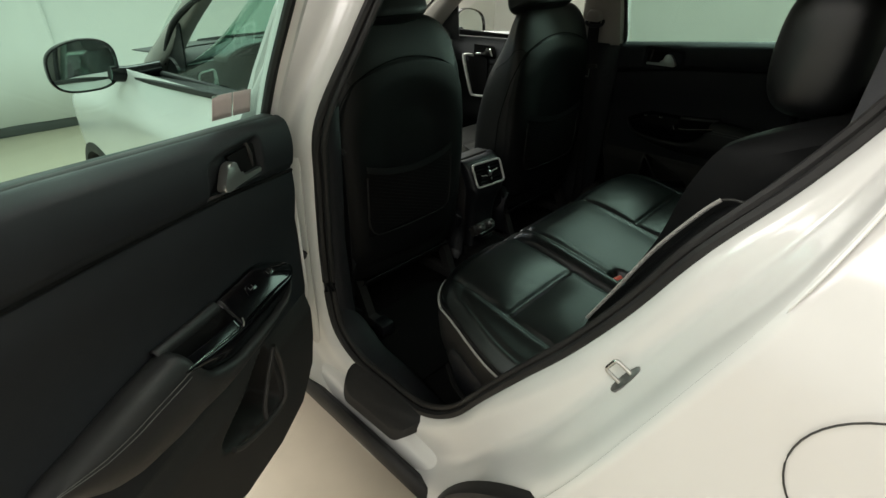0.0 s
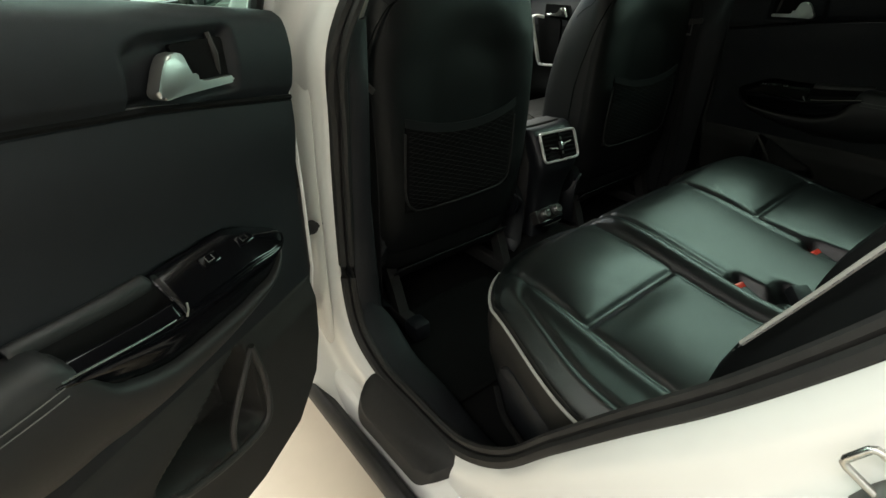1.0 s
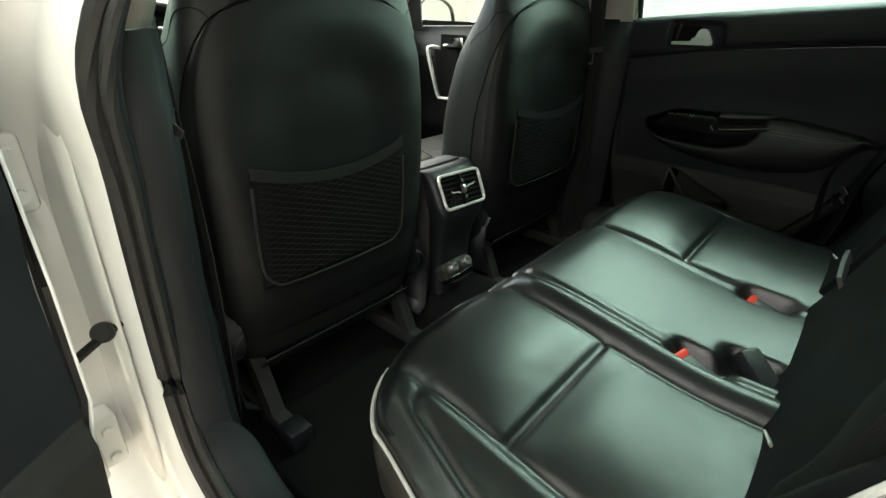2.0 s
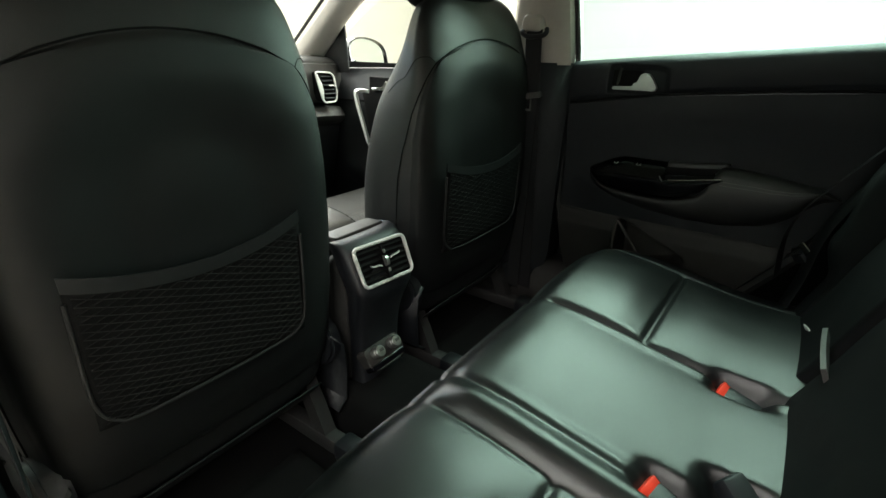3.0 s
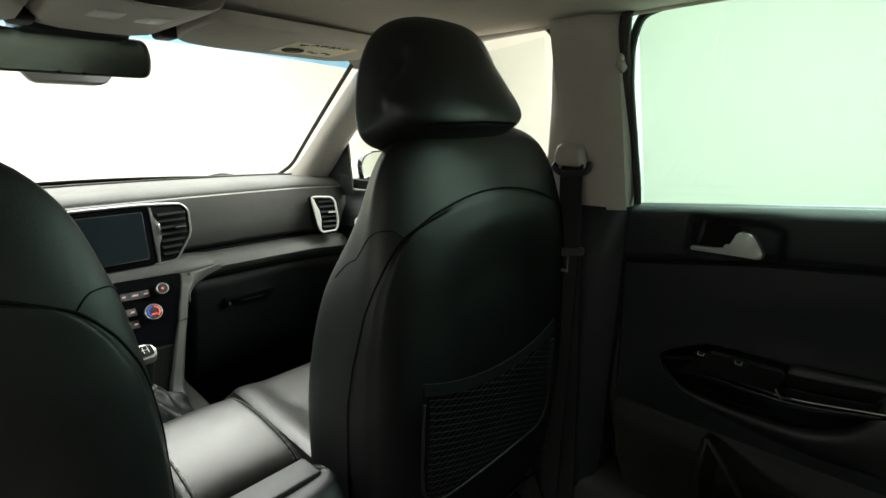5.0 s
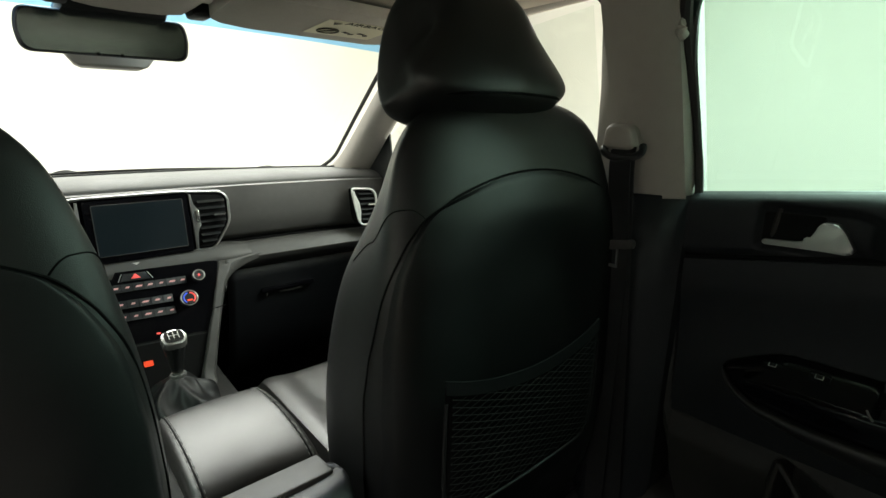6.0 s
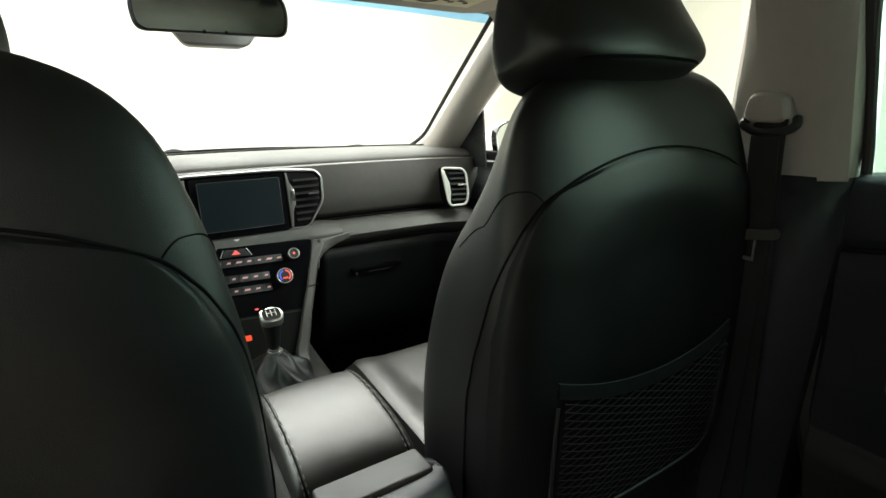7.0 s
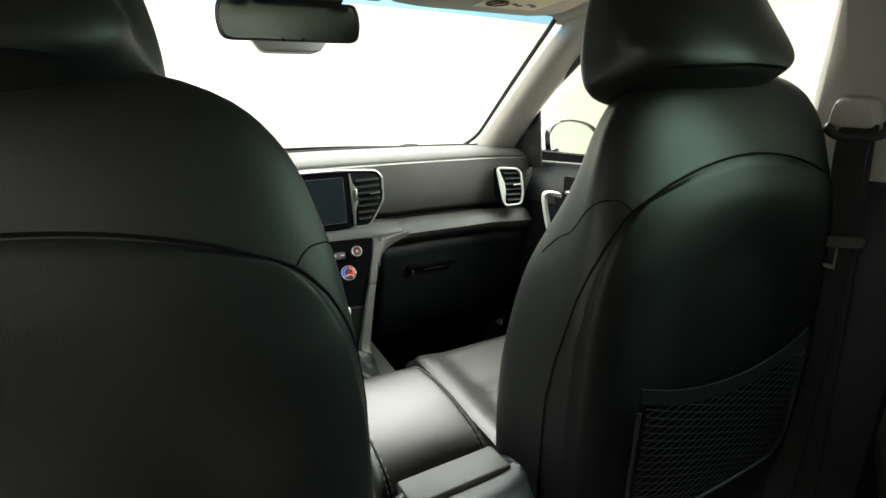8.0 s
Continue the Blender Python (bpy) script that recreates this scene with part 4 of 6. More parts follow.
    put("outer_moulding", sheet(lambda u, v: Vector((0.790 + 0.072 * v, -0.09 - 0.93 * u, belt_z(-0.09 - 0.93 * u) - 0.016 - 0.036 * v)), 20, 4), RUBBER, note="black moulding outside the window", thick=0.004)
    put("edge_seal", tube([p + Vector((0, -0.004, 0.004)) for p in outline(0.010, 0.742)], 0.007 if s < 0 else 0.014, 6), RUBBER, note="black door edge seal")

    def glass_x(z):
        return 0.772 - 0.42 * max(z - 1.21, 0) * (1 + 0.35 * (z - 1.21))

    def win(y, z):
        return Vector((glass_x(z), y, z))

    top_z = piece([-1.1, -0.95, -0.6, -0.2, -0.1], [1.42, 1.48, 1.552, 1.58, 1.57])
    put("window_glass", sheet(lambda u, v: win(-0.084 - 0.874 * u, belt_z(-0.084 - 0.874 * u) - 0.02 + (top_z(-0.084 - 0.874 * u) - belt_z(-0.084 - 0.874 * u) + 0.03) * v), 20, 12), GREEN_GLASS, note="green-tinted window glass")
    put("belt_seal", tube([(glass_x(1.22) - 0.017, y, belt_z(y) - 0.005) for y in np.linspace(-0.09, -1.0, 20)], 0.018, 10, flat=0.35), RUBBER, note="black seal along the window sill")
    fr = curve([win(-0.080, 1.20), win(-0.083, 1.30), win(-0.084, 1.42), win(-0.090, 1.530), win(-0.125, 1.574), win(-0.30, 1.582), win(-0.60, 1.562), win(-0.90, 1.502), win(-1.0, 1.44)], 6)
    put("window_channel", tube([p + Vector((-0.006, 0, 0)) for p in fr], 0.010, 8), RUBBER, note="black window run channel")
    put("window_frame", tube([p + Vector((0.004, 0.030 * smooth(-0.25, -0.1, p.y), 0.020 * smooth(1.45, 1.52, p.z))) for p in fr], 0.021, 10, flat=1.2), PAINT, note="white painted window frame")
    if s < 0:
        for k, (y0, y1) in enumerate(((-0.150, -0.204), (-0.207, -0.262))):
            put("sticker", sheet(lambda u, v: Vector((glass_x(1.275) - 0.004 + 0.42 * 0.025 * (0.5 - v), y0 + (y1 - y0) * u, 1.246 + 0.10 * (-0.15 - y0 - (y1 - y0) * u) + 0.042 * v)), 8, 4), PAPER, note="pink paper sticker on the glass", thick=0.0006)
    d.matrix_basis = pose(s * HINGE[0], HINGE[1], 0.014 if s < 0 else 0, 0, 0, angle)
    return d


rear_door(1, 0, "closed rear door with black trim and silver handle")
rear_door(-1, -58.8, "open rear door with black trim and silver handle")


# front right door, seen past the passenger seat
def front_trim(u, v):
    return Vector((0.700 - 0.012 * math.sin(math.pi * v) + 0.03 * smooth(0.85, 1, v) ** 1.5 - 0.035 * hollow(v, 0.45, 0.08) * smooth(0.9, 0.7, u), 0.13 + 0.86 * u, 0.46 + (0.70 + 0.035 * (1 - u)) * v))


TRIM_JOINT = 0.838
fdoor = part("front_door", sheet(lambda u, v: front_trim(u, TRIM_JOINT + 0.003 + (0.997 - TRIM_JOINT) * v), 20, 16), DOOR_SOFT, car, "closed front passenger door with black trim")
# Split off in darker leather: shade below the crease is put into the colour.
part("lower_panel", sheet(lambda u, v: front_trim(u, TRIM_JOINT * v) + Vector((0.004 * smooth(0.97, 1.0, v), 0, 0)), 20, 36), BACK_LEATHER, fdoor, "lower door panel darkened to stand for shade")
part("crease_joint", tube([front_trim(u, TRIM_JOINT) + Vector((0.001, 0, 0)) for u in np.linspace(0, 1, 20)], 0.0035, 6), SEAM, fdoor, "dark joint below the upper trim")
part("grip_frame", strap(curve([(0.672, 0.688, 1.094), (0.658, 0.712, 1.097), (0.652, 0.730, 1.090), (0.650, 0.722, 1.05), (0.650, 0.700, 0.985), (0.650, 0.675, 0.915), (0.650, 0.660, 0.900)], 5), (0, 1, 0.25), 0.014, 0.012), BRIGHT, fdoor, "satin silver grab handle frame", bevel=0.003)
part("grip_frame", strap([(0.650, 0.672, 0.902), (0.652, 0.63, 0.902), (0.656, 0.585, 0.906)], (0.3, 0, 1), 0.010, 0.010), BRIGHT, fdoor, "satin silver grab handle foot", bevel=0.002)
# Flat near-black plates paint the shade of the grip and handle recesses.
part("grip_shade", prism(rounded([(0.735, 1.10), (0.60, 1.09), (0.60, 0.89), (0.68, 0.88)], 0.02), lambda a, b, d: Vector((0.690 - d, a, b)), -0.01, 0.003), SEAM, fdoor, "black plate painting shade behind the grab handle")
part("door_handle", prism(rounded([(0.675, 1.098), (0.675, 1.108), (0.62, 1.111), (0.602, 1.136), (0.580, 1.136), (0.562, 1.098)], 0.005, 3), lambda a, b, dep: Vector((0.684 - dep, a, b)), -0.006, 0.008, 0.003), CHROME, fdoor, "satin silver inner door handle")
part("handle_shade", prism(rounded([(0.695, 1.088), (0.695, 1.145), (0.570, 1.145), (0.550, 1.088)], 0.008), lambda a, b, dep: Vector((0.692 - dep, a, b)), -0.01, 0.002), SEAM, fdoor, "black plate painting shade round the door handle")
for s in (-1, 1):
    own = fdoor if s > 0 else car
    part("window_glass", sheet(lambda u, v: Vector((s * (0.765 - 0.165 * v - 0.02 * u), 0.11 + 0.82 * u - 0.22 * u * v - 0.05 * v * (1 - u), 1.175 - 0.03 * u + (0.365 - 0.045 * u - 0.29 * max(u - 0.25, 0) ** 1.5) * v)), 16, 10), SCREEN_GLASS if s > 0 else GREEN_GLASS, own, "front door window glass")
    part("window_sill", tube([(s * 0.752, y, 1.186 - 0.035 * (y - 0.12)) for y in np.linspace(0.12, 0.95, 12)], 0.010, 8), RUBBER, own, "black window sill seal")
    sail = rounded([(1.005, 1.145), (0.815, 1.155), (0.812, 1.325), (0.840, 1.326)], 0.008)
    part("sail_panel", prism(sail, lambda a, b, dep: Vector((s * (0.704 - 0.10 * max(b - 1.19, 0) - dep), a, b)), -0.004, 0.001, 0.0015), PANEL_BACK, own, "black mirror sail panel")
    part("front_window_frame", tube(curve([(s * 0.716, 0.99, 1.18), (s * 0.700, 0.840, 1.326), (s * 0.648, 0.63, 1.432), (s * 0.617, 0.42, 1.532), (s * 0.608, 0.20, 1.566), (s * 0.616, 0.062, 1.562), (s * 0.656, 0.050, 1.46), (s * 0.722, 0.078, 1.30), (s * 0.752, 0.095, 1.20)], 7), 0.010, 8), RUBBER, own, "black window frame seal")
    wm = thing("wing_mirror", s * 0.97, 0.98, 1.2, "white door mirror with black rim and glass", "mirror", "wing mirrors")
    shape = [(0.104 * math.copysign(abs(math.cos(a)) ** 0.68, math.cos(a)), 0.079 * math.copysign(abs(math.sin(a)) ** 0.68, math.sin(a))) for a in np.linspace(0, 2 * math.pi, 36, endpoint=False)]
    shape = [(a - 0.008 * b / 0.08, b * (1 - 1.8 * max(a, 0)) if b > 0 else b) for a, b in shape]

    def mring(k, dy):
        return [Vector((s * (0.973 + a * k), 0.965 + dy - 0.10 * a * k + 0.115 * b * k, 1.204 + b * k)) for a, b in shape]

    part("mirror_housing", loft([mring(0.98, 0.014), mring(1.03, 0.024), mring(0.95, 0.06), mring(0.75, 0.105), mring(0.4, 0.13), mring(0.1, 0.135)]), PAINT, wm, "white mirror housing")
    part("mirror_rim", loft([mring(1.02, 0.026), mring(1.025, 0.002), mring(1.01, -0.004), mring(0.955, -0.002), mring(0.94, 0.015)], cap=False), GLOSS, wm, "black mirror rim")
    part("mirror_glass", loft([mring(0.95, 0.0065), mring(0.2, 0.006)]), MIRROR, wm, "mirror glass")
    part("mirror_arm", tube(curve([(s * 0.90, 0.985, 1.168), (s * 0.84, 0.980, 1.160), (s * 0.74, 0.945, 1.172)], 4), 0.034, 12, flat=0.8), GLOSS, wm, "black mirror arm")

# ---- front seats ----
SEAT = [  # z, half width, rear y, front y
    (0.575, 0.200, 0.055, 0.17), (0.605, 0.228, 0.034, 0.19), (0.72, 0.243, 0.014, 0.200), (0.82, 0.250, 0.004, 0.200), (0.95, 0.252, -0.002, 0.190), (1.06, 0.250, -0.001, 0.172),
    (1.15, 0.243, 0.002, 0.158), (1.22, 0.234, 0.010, 0.150), (1.28, 0.219, 0.022, 0.146), (1.315, 0.206, 0.031, 0.143), (1.348, 0.180, 0.043, 0.138), (1.367, 0.148, 0.052, 0.130), (1.380, 0.095, 0.064, 0.118)]
S_Z = [r[0] for r in SEAT]
S_W, S_R, S_F = (piece(S_Z, [r[k] * (1.045 if k == 1 else 1) for r in SEAT]) for k in (1, 2, 3))


def seat_at(z, c, s_, grow=0.0):
    """A point of the backrest's outline at the height z, in the direction (c, s_) round it."""
    w, r, f = S_W(z) + grow, S_R(z) - grow, S_F(z) + grow
    cy, hy = (r + f) / 2, (f - r) / 2
    x = w * math.copysign(abs(c) ** 0.42, c)
    y = cy + hy * math.copysign(abs(s_) ** 0.62, s_)
    x *= 1 + 0.10 * smooth(-0.2, 0.5, s_) * smooth(1.25, 0.95, z) - 0.24 * smooth(-0.4, 0.6, s_) * smooth(1.12, 1.33, z)
    y += 0.040 * max(s_, 0) * (abs(x) / w) ** 3 * smooth(1.3, 1.1, z) - 0.022 * max(s_, 0) * (1 - (abs(x) / w) ** 2) * smooth(1.3, 1.1, z)
    y += dent(x, z) * smooth(0.3, 0.8, -s_)
    return Vector((x, y, z))


def seat_ring(z, n=80, grow=0.0):
    ring = [seat_at(z, math.cos(2 * math.pi * k / n), math.sin(2 * math.pi * k / n), grow) for k in range(n)]
    for k, p in enumerate(ring):
        p.y += 0.5 * dent(p.x, z) * smooth(0.3, 0.8, -math.sin(2 * math.pi * k / n))
    return ring


def rear_y(x, z):
    """The rear face of the backrest."""
    w = S_W(z)
    q = min(abs(x) / w, 0.995)
    s_ = (1 - q ** (2 / 0.42)) ** 0.5
    cy, hy = (S_R(z) + S_F(z)) / 2, (S_F(z) - S_R(z)) / 2
    return cy - hy * s_ ** 0.62


def ARCH_Z(x):
    """Height of the seam that arches across the shoulders."""
    return 1.275 - 0.039 * (abs(x) / 0.178) ** 2


PANEL_W = piece([0.64, 0.70, 0.80, 0.90, 1.0, 1.06, 1.10, 1.14, 1.18, 1.207, 1.231, 1.2505], [0.207, 0.230, 0.250, 0.256, 0.256, 0.252, 0.246, 0.237, 0.226, 0.215, 0.203, 0.190])
SEAM_TURN = piece([0.60, 0.97, 1.03, 1.10, 1.12, 1.15, 1.19, 1.22, 1.24, 1.25, 1.27], [1, 3, 6, 14, 17, 24, 37, 50, 64, 70, 72])


def dent(x, z):
    """The shallow knee hollow in the rear of the backrest."""
    q = math.hypot(x / 0.215, max(z - 1.06, 0) / 0.165)
    return 0.021 * smooth(1.08, 0.40, q) * smooth(0.80, 0.94, z)


def front_seat(x, label):
    st = thing("front_seat", 0, 0, 0.43, label, "car seat", "front seats")
    back = part("backrest", loft([seat_ring(z) for z in (0.575, 0.588, 0.605, 0.65, 0.73, 0.80, 0.87, 0.94, 1.01, 1.07, 1.10, 1.13, 1.16, 1.19, 1.22, 1.25, 1.285, 1.312, 1.335, 1.352, 1.369, 1.380)]), SEAT_LEATHER, st, "black leather backrest", sub=1)

    # rear panel, wrapped round to the side seams, with a hollow in its middle
    def panel(u, v):
        a = 2 * u - 1
        z_top = ARCH_Z(0.178 * a) - 0.001
        z = 0.645 + (z_top - 0.645) * v
        c = math.copysign(abs(a) ** (1 / 0.42), a) * math.cos(radians(SEAM_TURN(0.645 + 0.590 * v)))
        edge = smooth(1.0, 0.93, abs(a)) * smooth(0, 0.02, v) * smooth(1.0, 0.985, v)
        p = seat_at(z, c, -math.sqrt(1 - c * c), 0.0045 * edge - 0.002 * (1 - edge))
        p.y -= 0.007 * smooth(0.97, 0.60, abs(a)) * smooth(1.02, 0.86, z) * smooth(0.64, 0.72, z)
        return p

    # The panel's shade comes from its darkened leather as well as the hollow.
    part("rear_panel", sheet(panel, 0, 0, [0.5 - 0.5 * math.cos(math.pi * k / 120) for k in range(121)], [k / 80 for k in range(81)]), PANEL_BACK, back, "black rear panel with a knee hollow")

    def turn_z(d):
        """Height of the shoulder seam at d degrees from the seat's flank."""
        if d < 1:
            return 1.191 + 0.0025 * (d - 1)
        return 1.236 - 0.045 * ((38 - d) / 37) ** 3 if d < 38 else 1.236 - 0.012 * ((d - 38) / 13) ** 2

    side = [seat_at(z, math.cos(radians(SEAM_TURN(z))), -math.sin(radians(SEAM_TURN(z))), -0.0004) for z in np.linspace(1.228, 0.68, 46)]
    crown = [Vector((xx, rear_y(xx, ARCH_Z(xx)) - 0.0008, ARCH_Z(xx))) for xx in np.linspace(-0.150, 0.150, 18)]
    part("arch_seam", tube(curve([Vector((-p.x, p.y, p.z)) for p in side[::-1]] + crown + side, 3), 0.0016, 6), SEAM, back, "sewn seam arching round the rear panel")
    for s in (-1, 1):
        turn = [seat_at(turn_z(d), s * math.cos(radians(d)), -math.sin(radians(d)), -0.0002) for d in np.linspace(-12, 51, 44)]
        part("shoulder_seam", tube(turn, 0.0008, 6), SEAM, back, "fine seam over the shoulder")
        part("recliner_cover", moved(knob(0.062, 0.035, 32), pose(s * 0.250, 0.085, 0.665, 0, 90 * s, 0)), PLASTIC, st, "round plastic recliner cover")
        part("side_valance", loft([[Vector((s * xx, y, z)) for xx, z in ((0.235, 0.50), (0.262, 0.52), (0.268, 0.60), (0.262, 0.665), (0.240, 0.69))] for y in (0.02, 0.10, 0.30, 0.52, 0.60)], cap=False, closed=False), PLASTIC, st, "black plastic seat side cover", thick=0.004)
        part("seat_rail", box(s * 0.20 - 0.018, s * 0.20 + 0.018, -0.05, 0.58, 0.436, 0.475, 0.006), RUBBER, st, "dark steel seat rail")
        part("rail_cover", box(s * 0.20 - 0.026, s * 0.20 + 0.026, -0.075, -0.02, 0.432, 0.482, 0.010), PLASTIC, st, "plastic rail end cover")
        part("seat_leg", loft([[Vector((s * 0.20 + dx, y, z)) for dx, y in ((-0.015, yy - 0.02), (0.015, yy - 0.02), (0.015, yy + 0.02), (-0.015, yy + 0.02))] for z, yy in ((0.47, 0.03), (0.54, 0.06), (0.60, 0.09))]), RUBBER, st, "dark seat frame leg")

    # map net pocket
    def on_panel(xx, z, off):
        a = xx / PANEL_W(z)
        return Vector((xx, rear_y(xx, z) - 0.016 - off + 0.004 * abs(a) ** 4, z))

    def top_edge(x):
        """The sagging upper edge of the net pocket."""
        return 0.9625 + 0.95 * (x + 0.010) ** 2 + 1.3 * max(x, 0.0) ** 3 + 0.02 * max(x, 0.0)

    net = part("net_pocket", sheet(lambda u, v: on_panel(-0.193 + 0.341 * u, 0.772 + (top_edge(-0.193 + 0.341 * u) - 0.772) * v, 0.0005), 30, 16), SEAM, back, "black pocket on the seat back", thick=0.002)
    cords = []
    for row in range(36):
        pts = []
        z0 = 0.778 + row * 0.0058
        for k in range(109):
            xx = -0.185 + 0.325 * k / 108
            z = z0 + 0.0027 * (2 * abs((k / 5 + row) % 2 - 1) - 1) + 0.018 * (xx + 0.02) * smooth(0.78, 0.86, z0)
            if 0.778 < z < top_edge(xx) - 0.010:
                pts.append(on_panel(xx, z, 0.0030))
            elif len(pts) > 3:
                cords.append(tube(pts, 0.0009, 4))
                pts = []
            else:
                pts = []
        if len(pts) > 3:
            cords.append(tube(pts, 0.0009, 4))
    tagged(part("net", join(*cords), NET, net, "diagonal elastic net"), kind="stuff")
    rim = [on_panel(xx, top_edge(xx), 0.0015) for xx in np.linspace(-0.193, 0.148, 40)]
    part("net_hem", strap(rim, (0, 0.1, 1), 0.020, 0.003), LEATHER_DULL, net, "smooth hem of the pocket")
    low = [on_panel(a, b, 0.0015) for a, b in [(-0.193, 0.97), (-0.194, 0.87), (-0.190, 0.81), (-0.172, 0.781), (-0.14, 0.771), (-0.02, 0.768), (0.10, 0.771), (0.130, 0.779), (0.146, 0.80), (0.149, 0.85), (0.148, 0.96)]]
    part("net_rim", tube(curve(low, 5), 0.0028, 8), ARMREST, net, "rounded rim of the pocket")
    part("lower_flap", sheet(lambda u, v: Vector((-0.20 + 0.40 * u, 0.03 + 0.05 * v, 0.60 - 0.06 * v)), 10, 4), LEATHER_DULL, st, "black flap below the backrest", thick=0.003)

    # headrest: wedge in side view
    prof = [(0.010, 1.392), (0.016, 1.375), (0.040, 1.362), (0.085, 1.340), (0.128, 1.322), (0.154, 1.375), (0.160, 1.455), (0.152, 1.512), (0.130, 1.542), (0.100, 1.546), (0.072, 1.524), (0.048, 1.470), (0.026, 1.425)]
    cy, cz = 0.085, 1.440
    rings = []
    for w in np.linspace(-1, 1, 21):
        t = math.sin(math.pi / 2 * w)
        k = 0.30 + 0.70 * (1 - min(abs(t), 0.999) ** 3.0) ** 0.5
        ring = []
        for y, z in prof:
            top = min(max((z - 1.40) / 0.145, 0.0), 1.0)
            wide = (0.148 + 0.018 * smooth(0.02, 0.12, y)) * (1.0 - top * (0.56 - 0.40 * smooth(0.05, 0.14, y)))
            ring.append(Vector((-0.034 + wide * t, cy + (y - cy) * k, cz + (z - cz) * (0.15 + 0.85 * k if z > cz else 0.45 + 0.55 * k))))
        rings.append(ring)
    hr = part("headrest", loft(rings), SEAT_LEATHER, st, "black leather headrest", sub=2)
    lip = [Vector((-0.034 + 0.138 * t, 0.0135 + 0.05 * abs(t) ** 4, 1.384 - 0.004 * abs(t))) for t in np.linspace(-0.88, 0.88, 24)]
    part("headrest_seam", tube(lip, 0.0022, 6), SEAM, hr, "seam along the headrest")
    for s in (-1, 1):
        part("headrest_post", tube([(s * 0.065, 0.085, 1.32), (s * 0.065, 0.085, 1.38)], 0.007, 12), CHROME, st, "chromed headrest post")

    # cushion
    def cushion(u, v):
        a = 2 * u - 1
        y = 0.12 + 0.50 * v
        z = 0.765 + 0.018 * v - 0.035 * smooth(0.88, 1.0, v)
        z += 0.014 * smooth(0.62, 0.85, abs(a)) * smooth(1.0, 0.8, v) - 0.06 * smooth(0.90, 1.0, abs(a))
        z -= 0.006 * hollow(v, 0.55, 0.03) * smooth(0.68, 0.6, abs(a))
        return Vector((0.262 * a, y, z))

    # The cushion's paler leather has the windscreen light in its colour.
    part("cushion", slab(cushion, 50, 40, (0, 0, -0.11)), LIT_LEATHER, st, "black leather seat cushion")
    st.matrix_basis = pose(x, 0, 0.43)
    return st


# keep the meshes of the seat in its own coordinates: origin on the floor below it
passenger = front_seat(0.410, "black leather front passenger seat with net pocket")
driver = copy_thing(passenger, pose(-0.385, 0, 0.43))
tagged(driver, "black leather driver seat with net pocket")
passenger.matrix_basis = pose(0.408, 0, 0.43) @ Matrix.Diagonal((1.055, 1, 1, 1))
for piece_ob in passenger.children:
    if piece_ob.name.startswith("headrest"):
        piece_ob.location.x -= 0.009

# ---- rear bench ----
bench = thing("rear_bench", 0, -0.6, 0.43, "black leather rear bench seat with pale piping", "car seat")


def half_w(y):
    return 0.632 + 0.065 * smooth(-0.30, -0.62, y)


def bench_z(x, y):
    """The cushion's top, with its rolls and seams."""
    z = 0.768 - 0.052 * smooth(-0.32, -0.72, y)
    f = bench_front(x)
    side = half_w(y) - abs(x)
    z -= 0.024 * max(smooth(f - 0.055, f, y) ** 2, smooth(0.048, 0, side) ** 1.25 if x < 0 else smooth(0.024, 0, side) ** 2)
    if x < -0.50:
        # sewn edge between the top and the outer roll
        z -= 0.0035 * hollow(min(side, 0.62 * (f - y)), 0.046, 0.008) * smooth(-0.50, -0.55, x)
    z -= 0.32 * max(x - 0.520, 0)
    for c, h in ((-0.405, 0.150), (0.345, 0.187)):
        # padded seat panel, seamed across and along its sides
        q = min(abs(x - c) / h, 1.0)
        inside = smooth(h + 0.006, h - 0.014, abs(x - c))
        puff = (1 - q ** 2.6) * (1 - 0.85 * hollow(y, -0.515, 0.050))
        z += 0.016 * puff * inside - 0.004 * inside
        z -= 0.006 * hollow(y, -0.515, 0.008) * inside
        z -= 0.006 * hollow(abs(x - c), h, 0.009) * smooth(-0.30, -0.34, y)
    z += 0.015 * hollow(x, -0.216, 0.027) * smooth(-0.28, -0.36, y)
    z += 0.004 * hollow(x, -0.576, 0.018) * smooth(-0.33, -0.42, y)
    z -= 0.0055 * hollow(abs(x + 0.01), 0.166, 0.009)
    z += 0.008 * (1 - min(abs(x + 0.01) / 0.16, 1.0) ** 2.5) * smooth(-0.28, -0.36, y)
    z -= 0.006 * smooth(0.16, 0.13, abs(x + 0.01)) * smooth(-0.3, -0.5, y)
    # wells of the buckles
    for bx, by in ((-0.165, -0.645), (0.145, -0.690), (-0.115, -0.715)):
        z -= 0.035 * math.exp(-((x - bx) / 0.030) ** 4 - ((y - by) / 0.045) ** 4)
    return z


def bench_front(x):
    """The cushion's front edge, rounded at its corners."""
    k = min(max((abs(x) - 0.47) / 0.165, 0), 1)
    return -0.268 - 0.020 * (abs(x) / 0.62) ** 2 - 0.105 * (1 - math.sqrt(1 - k * k * 0.998))


def cushion_top(u, v):
    a = 2 * u - 1
    y_back = -0.815
    x = 0.632 * a
    y = bench_front(x) + (y_back - bench_front(x)) * v
    x += math.copysign((half_w(y) - 0.632) * smooth(0.86, 1.0, abs(a)), a)
    return Vector((x, y, bench_z(x, y)))


cush = part("cushion", sheet(cushion_top, 0, 0, [0.5 - 0.5 * math.cos(math.pi * k / 420) for k in range(421)], [k / 140 for k in range(141)]), LEATHER, bench, "black leather bench cushion")
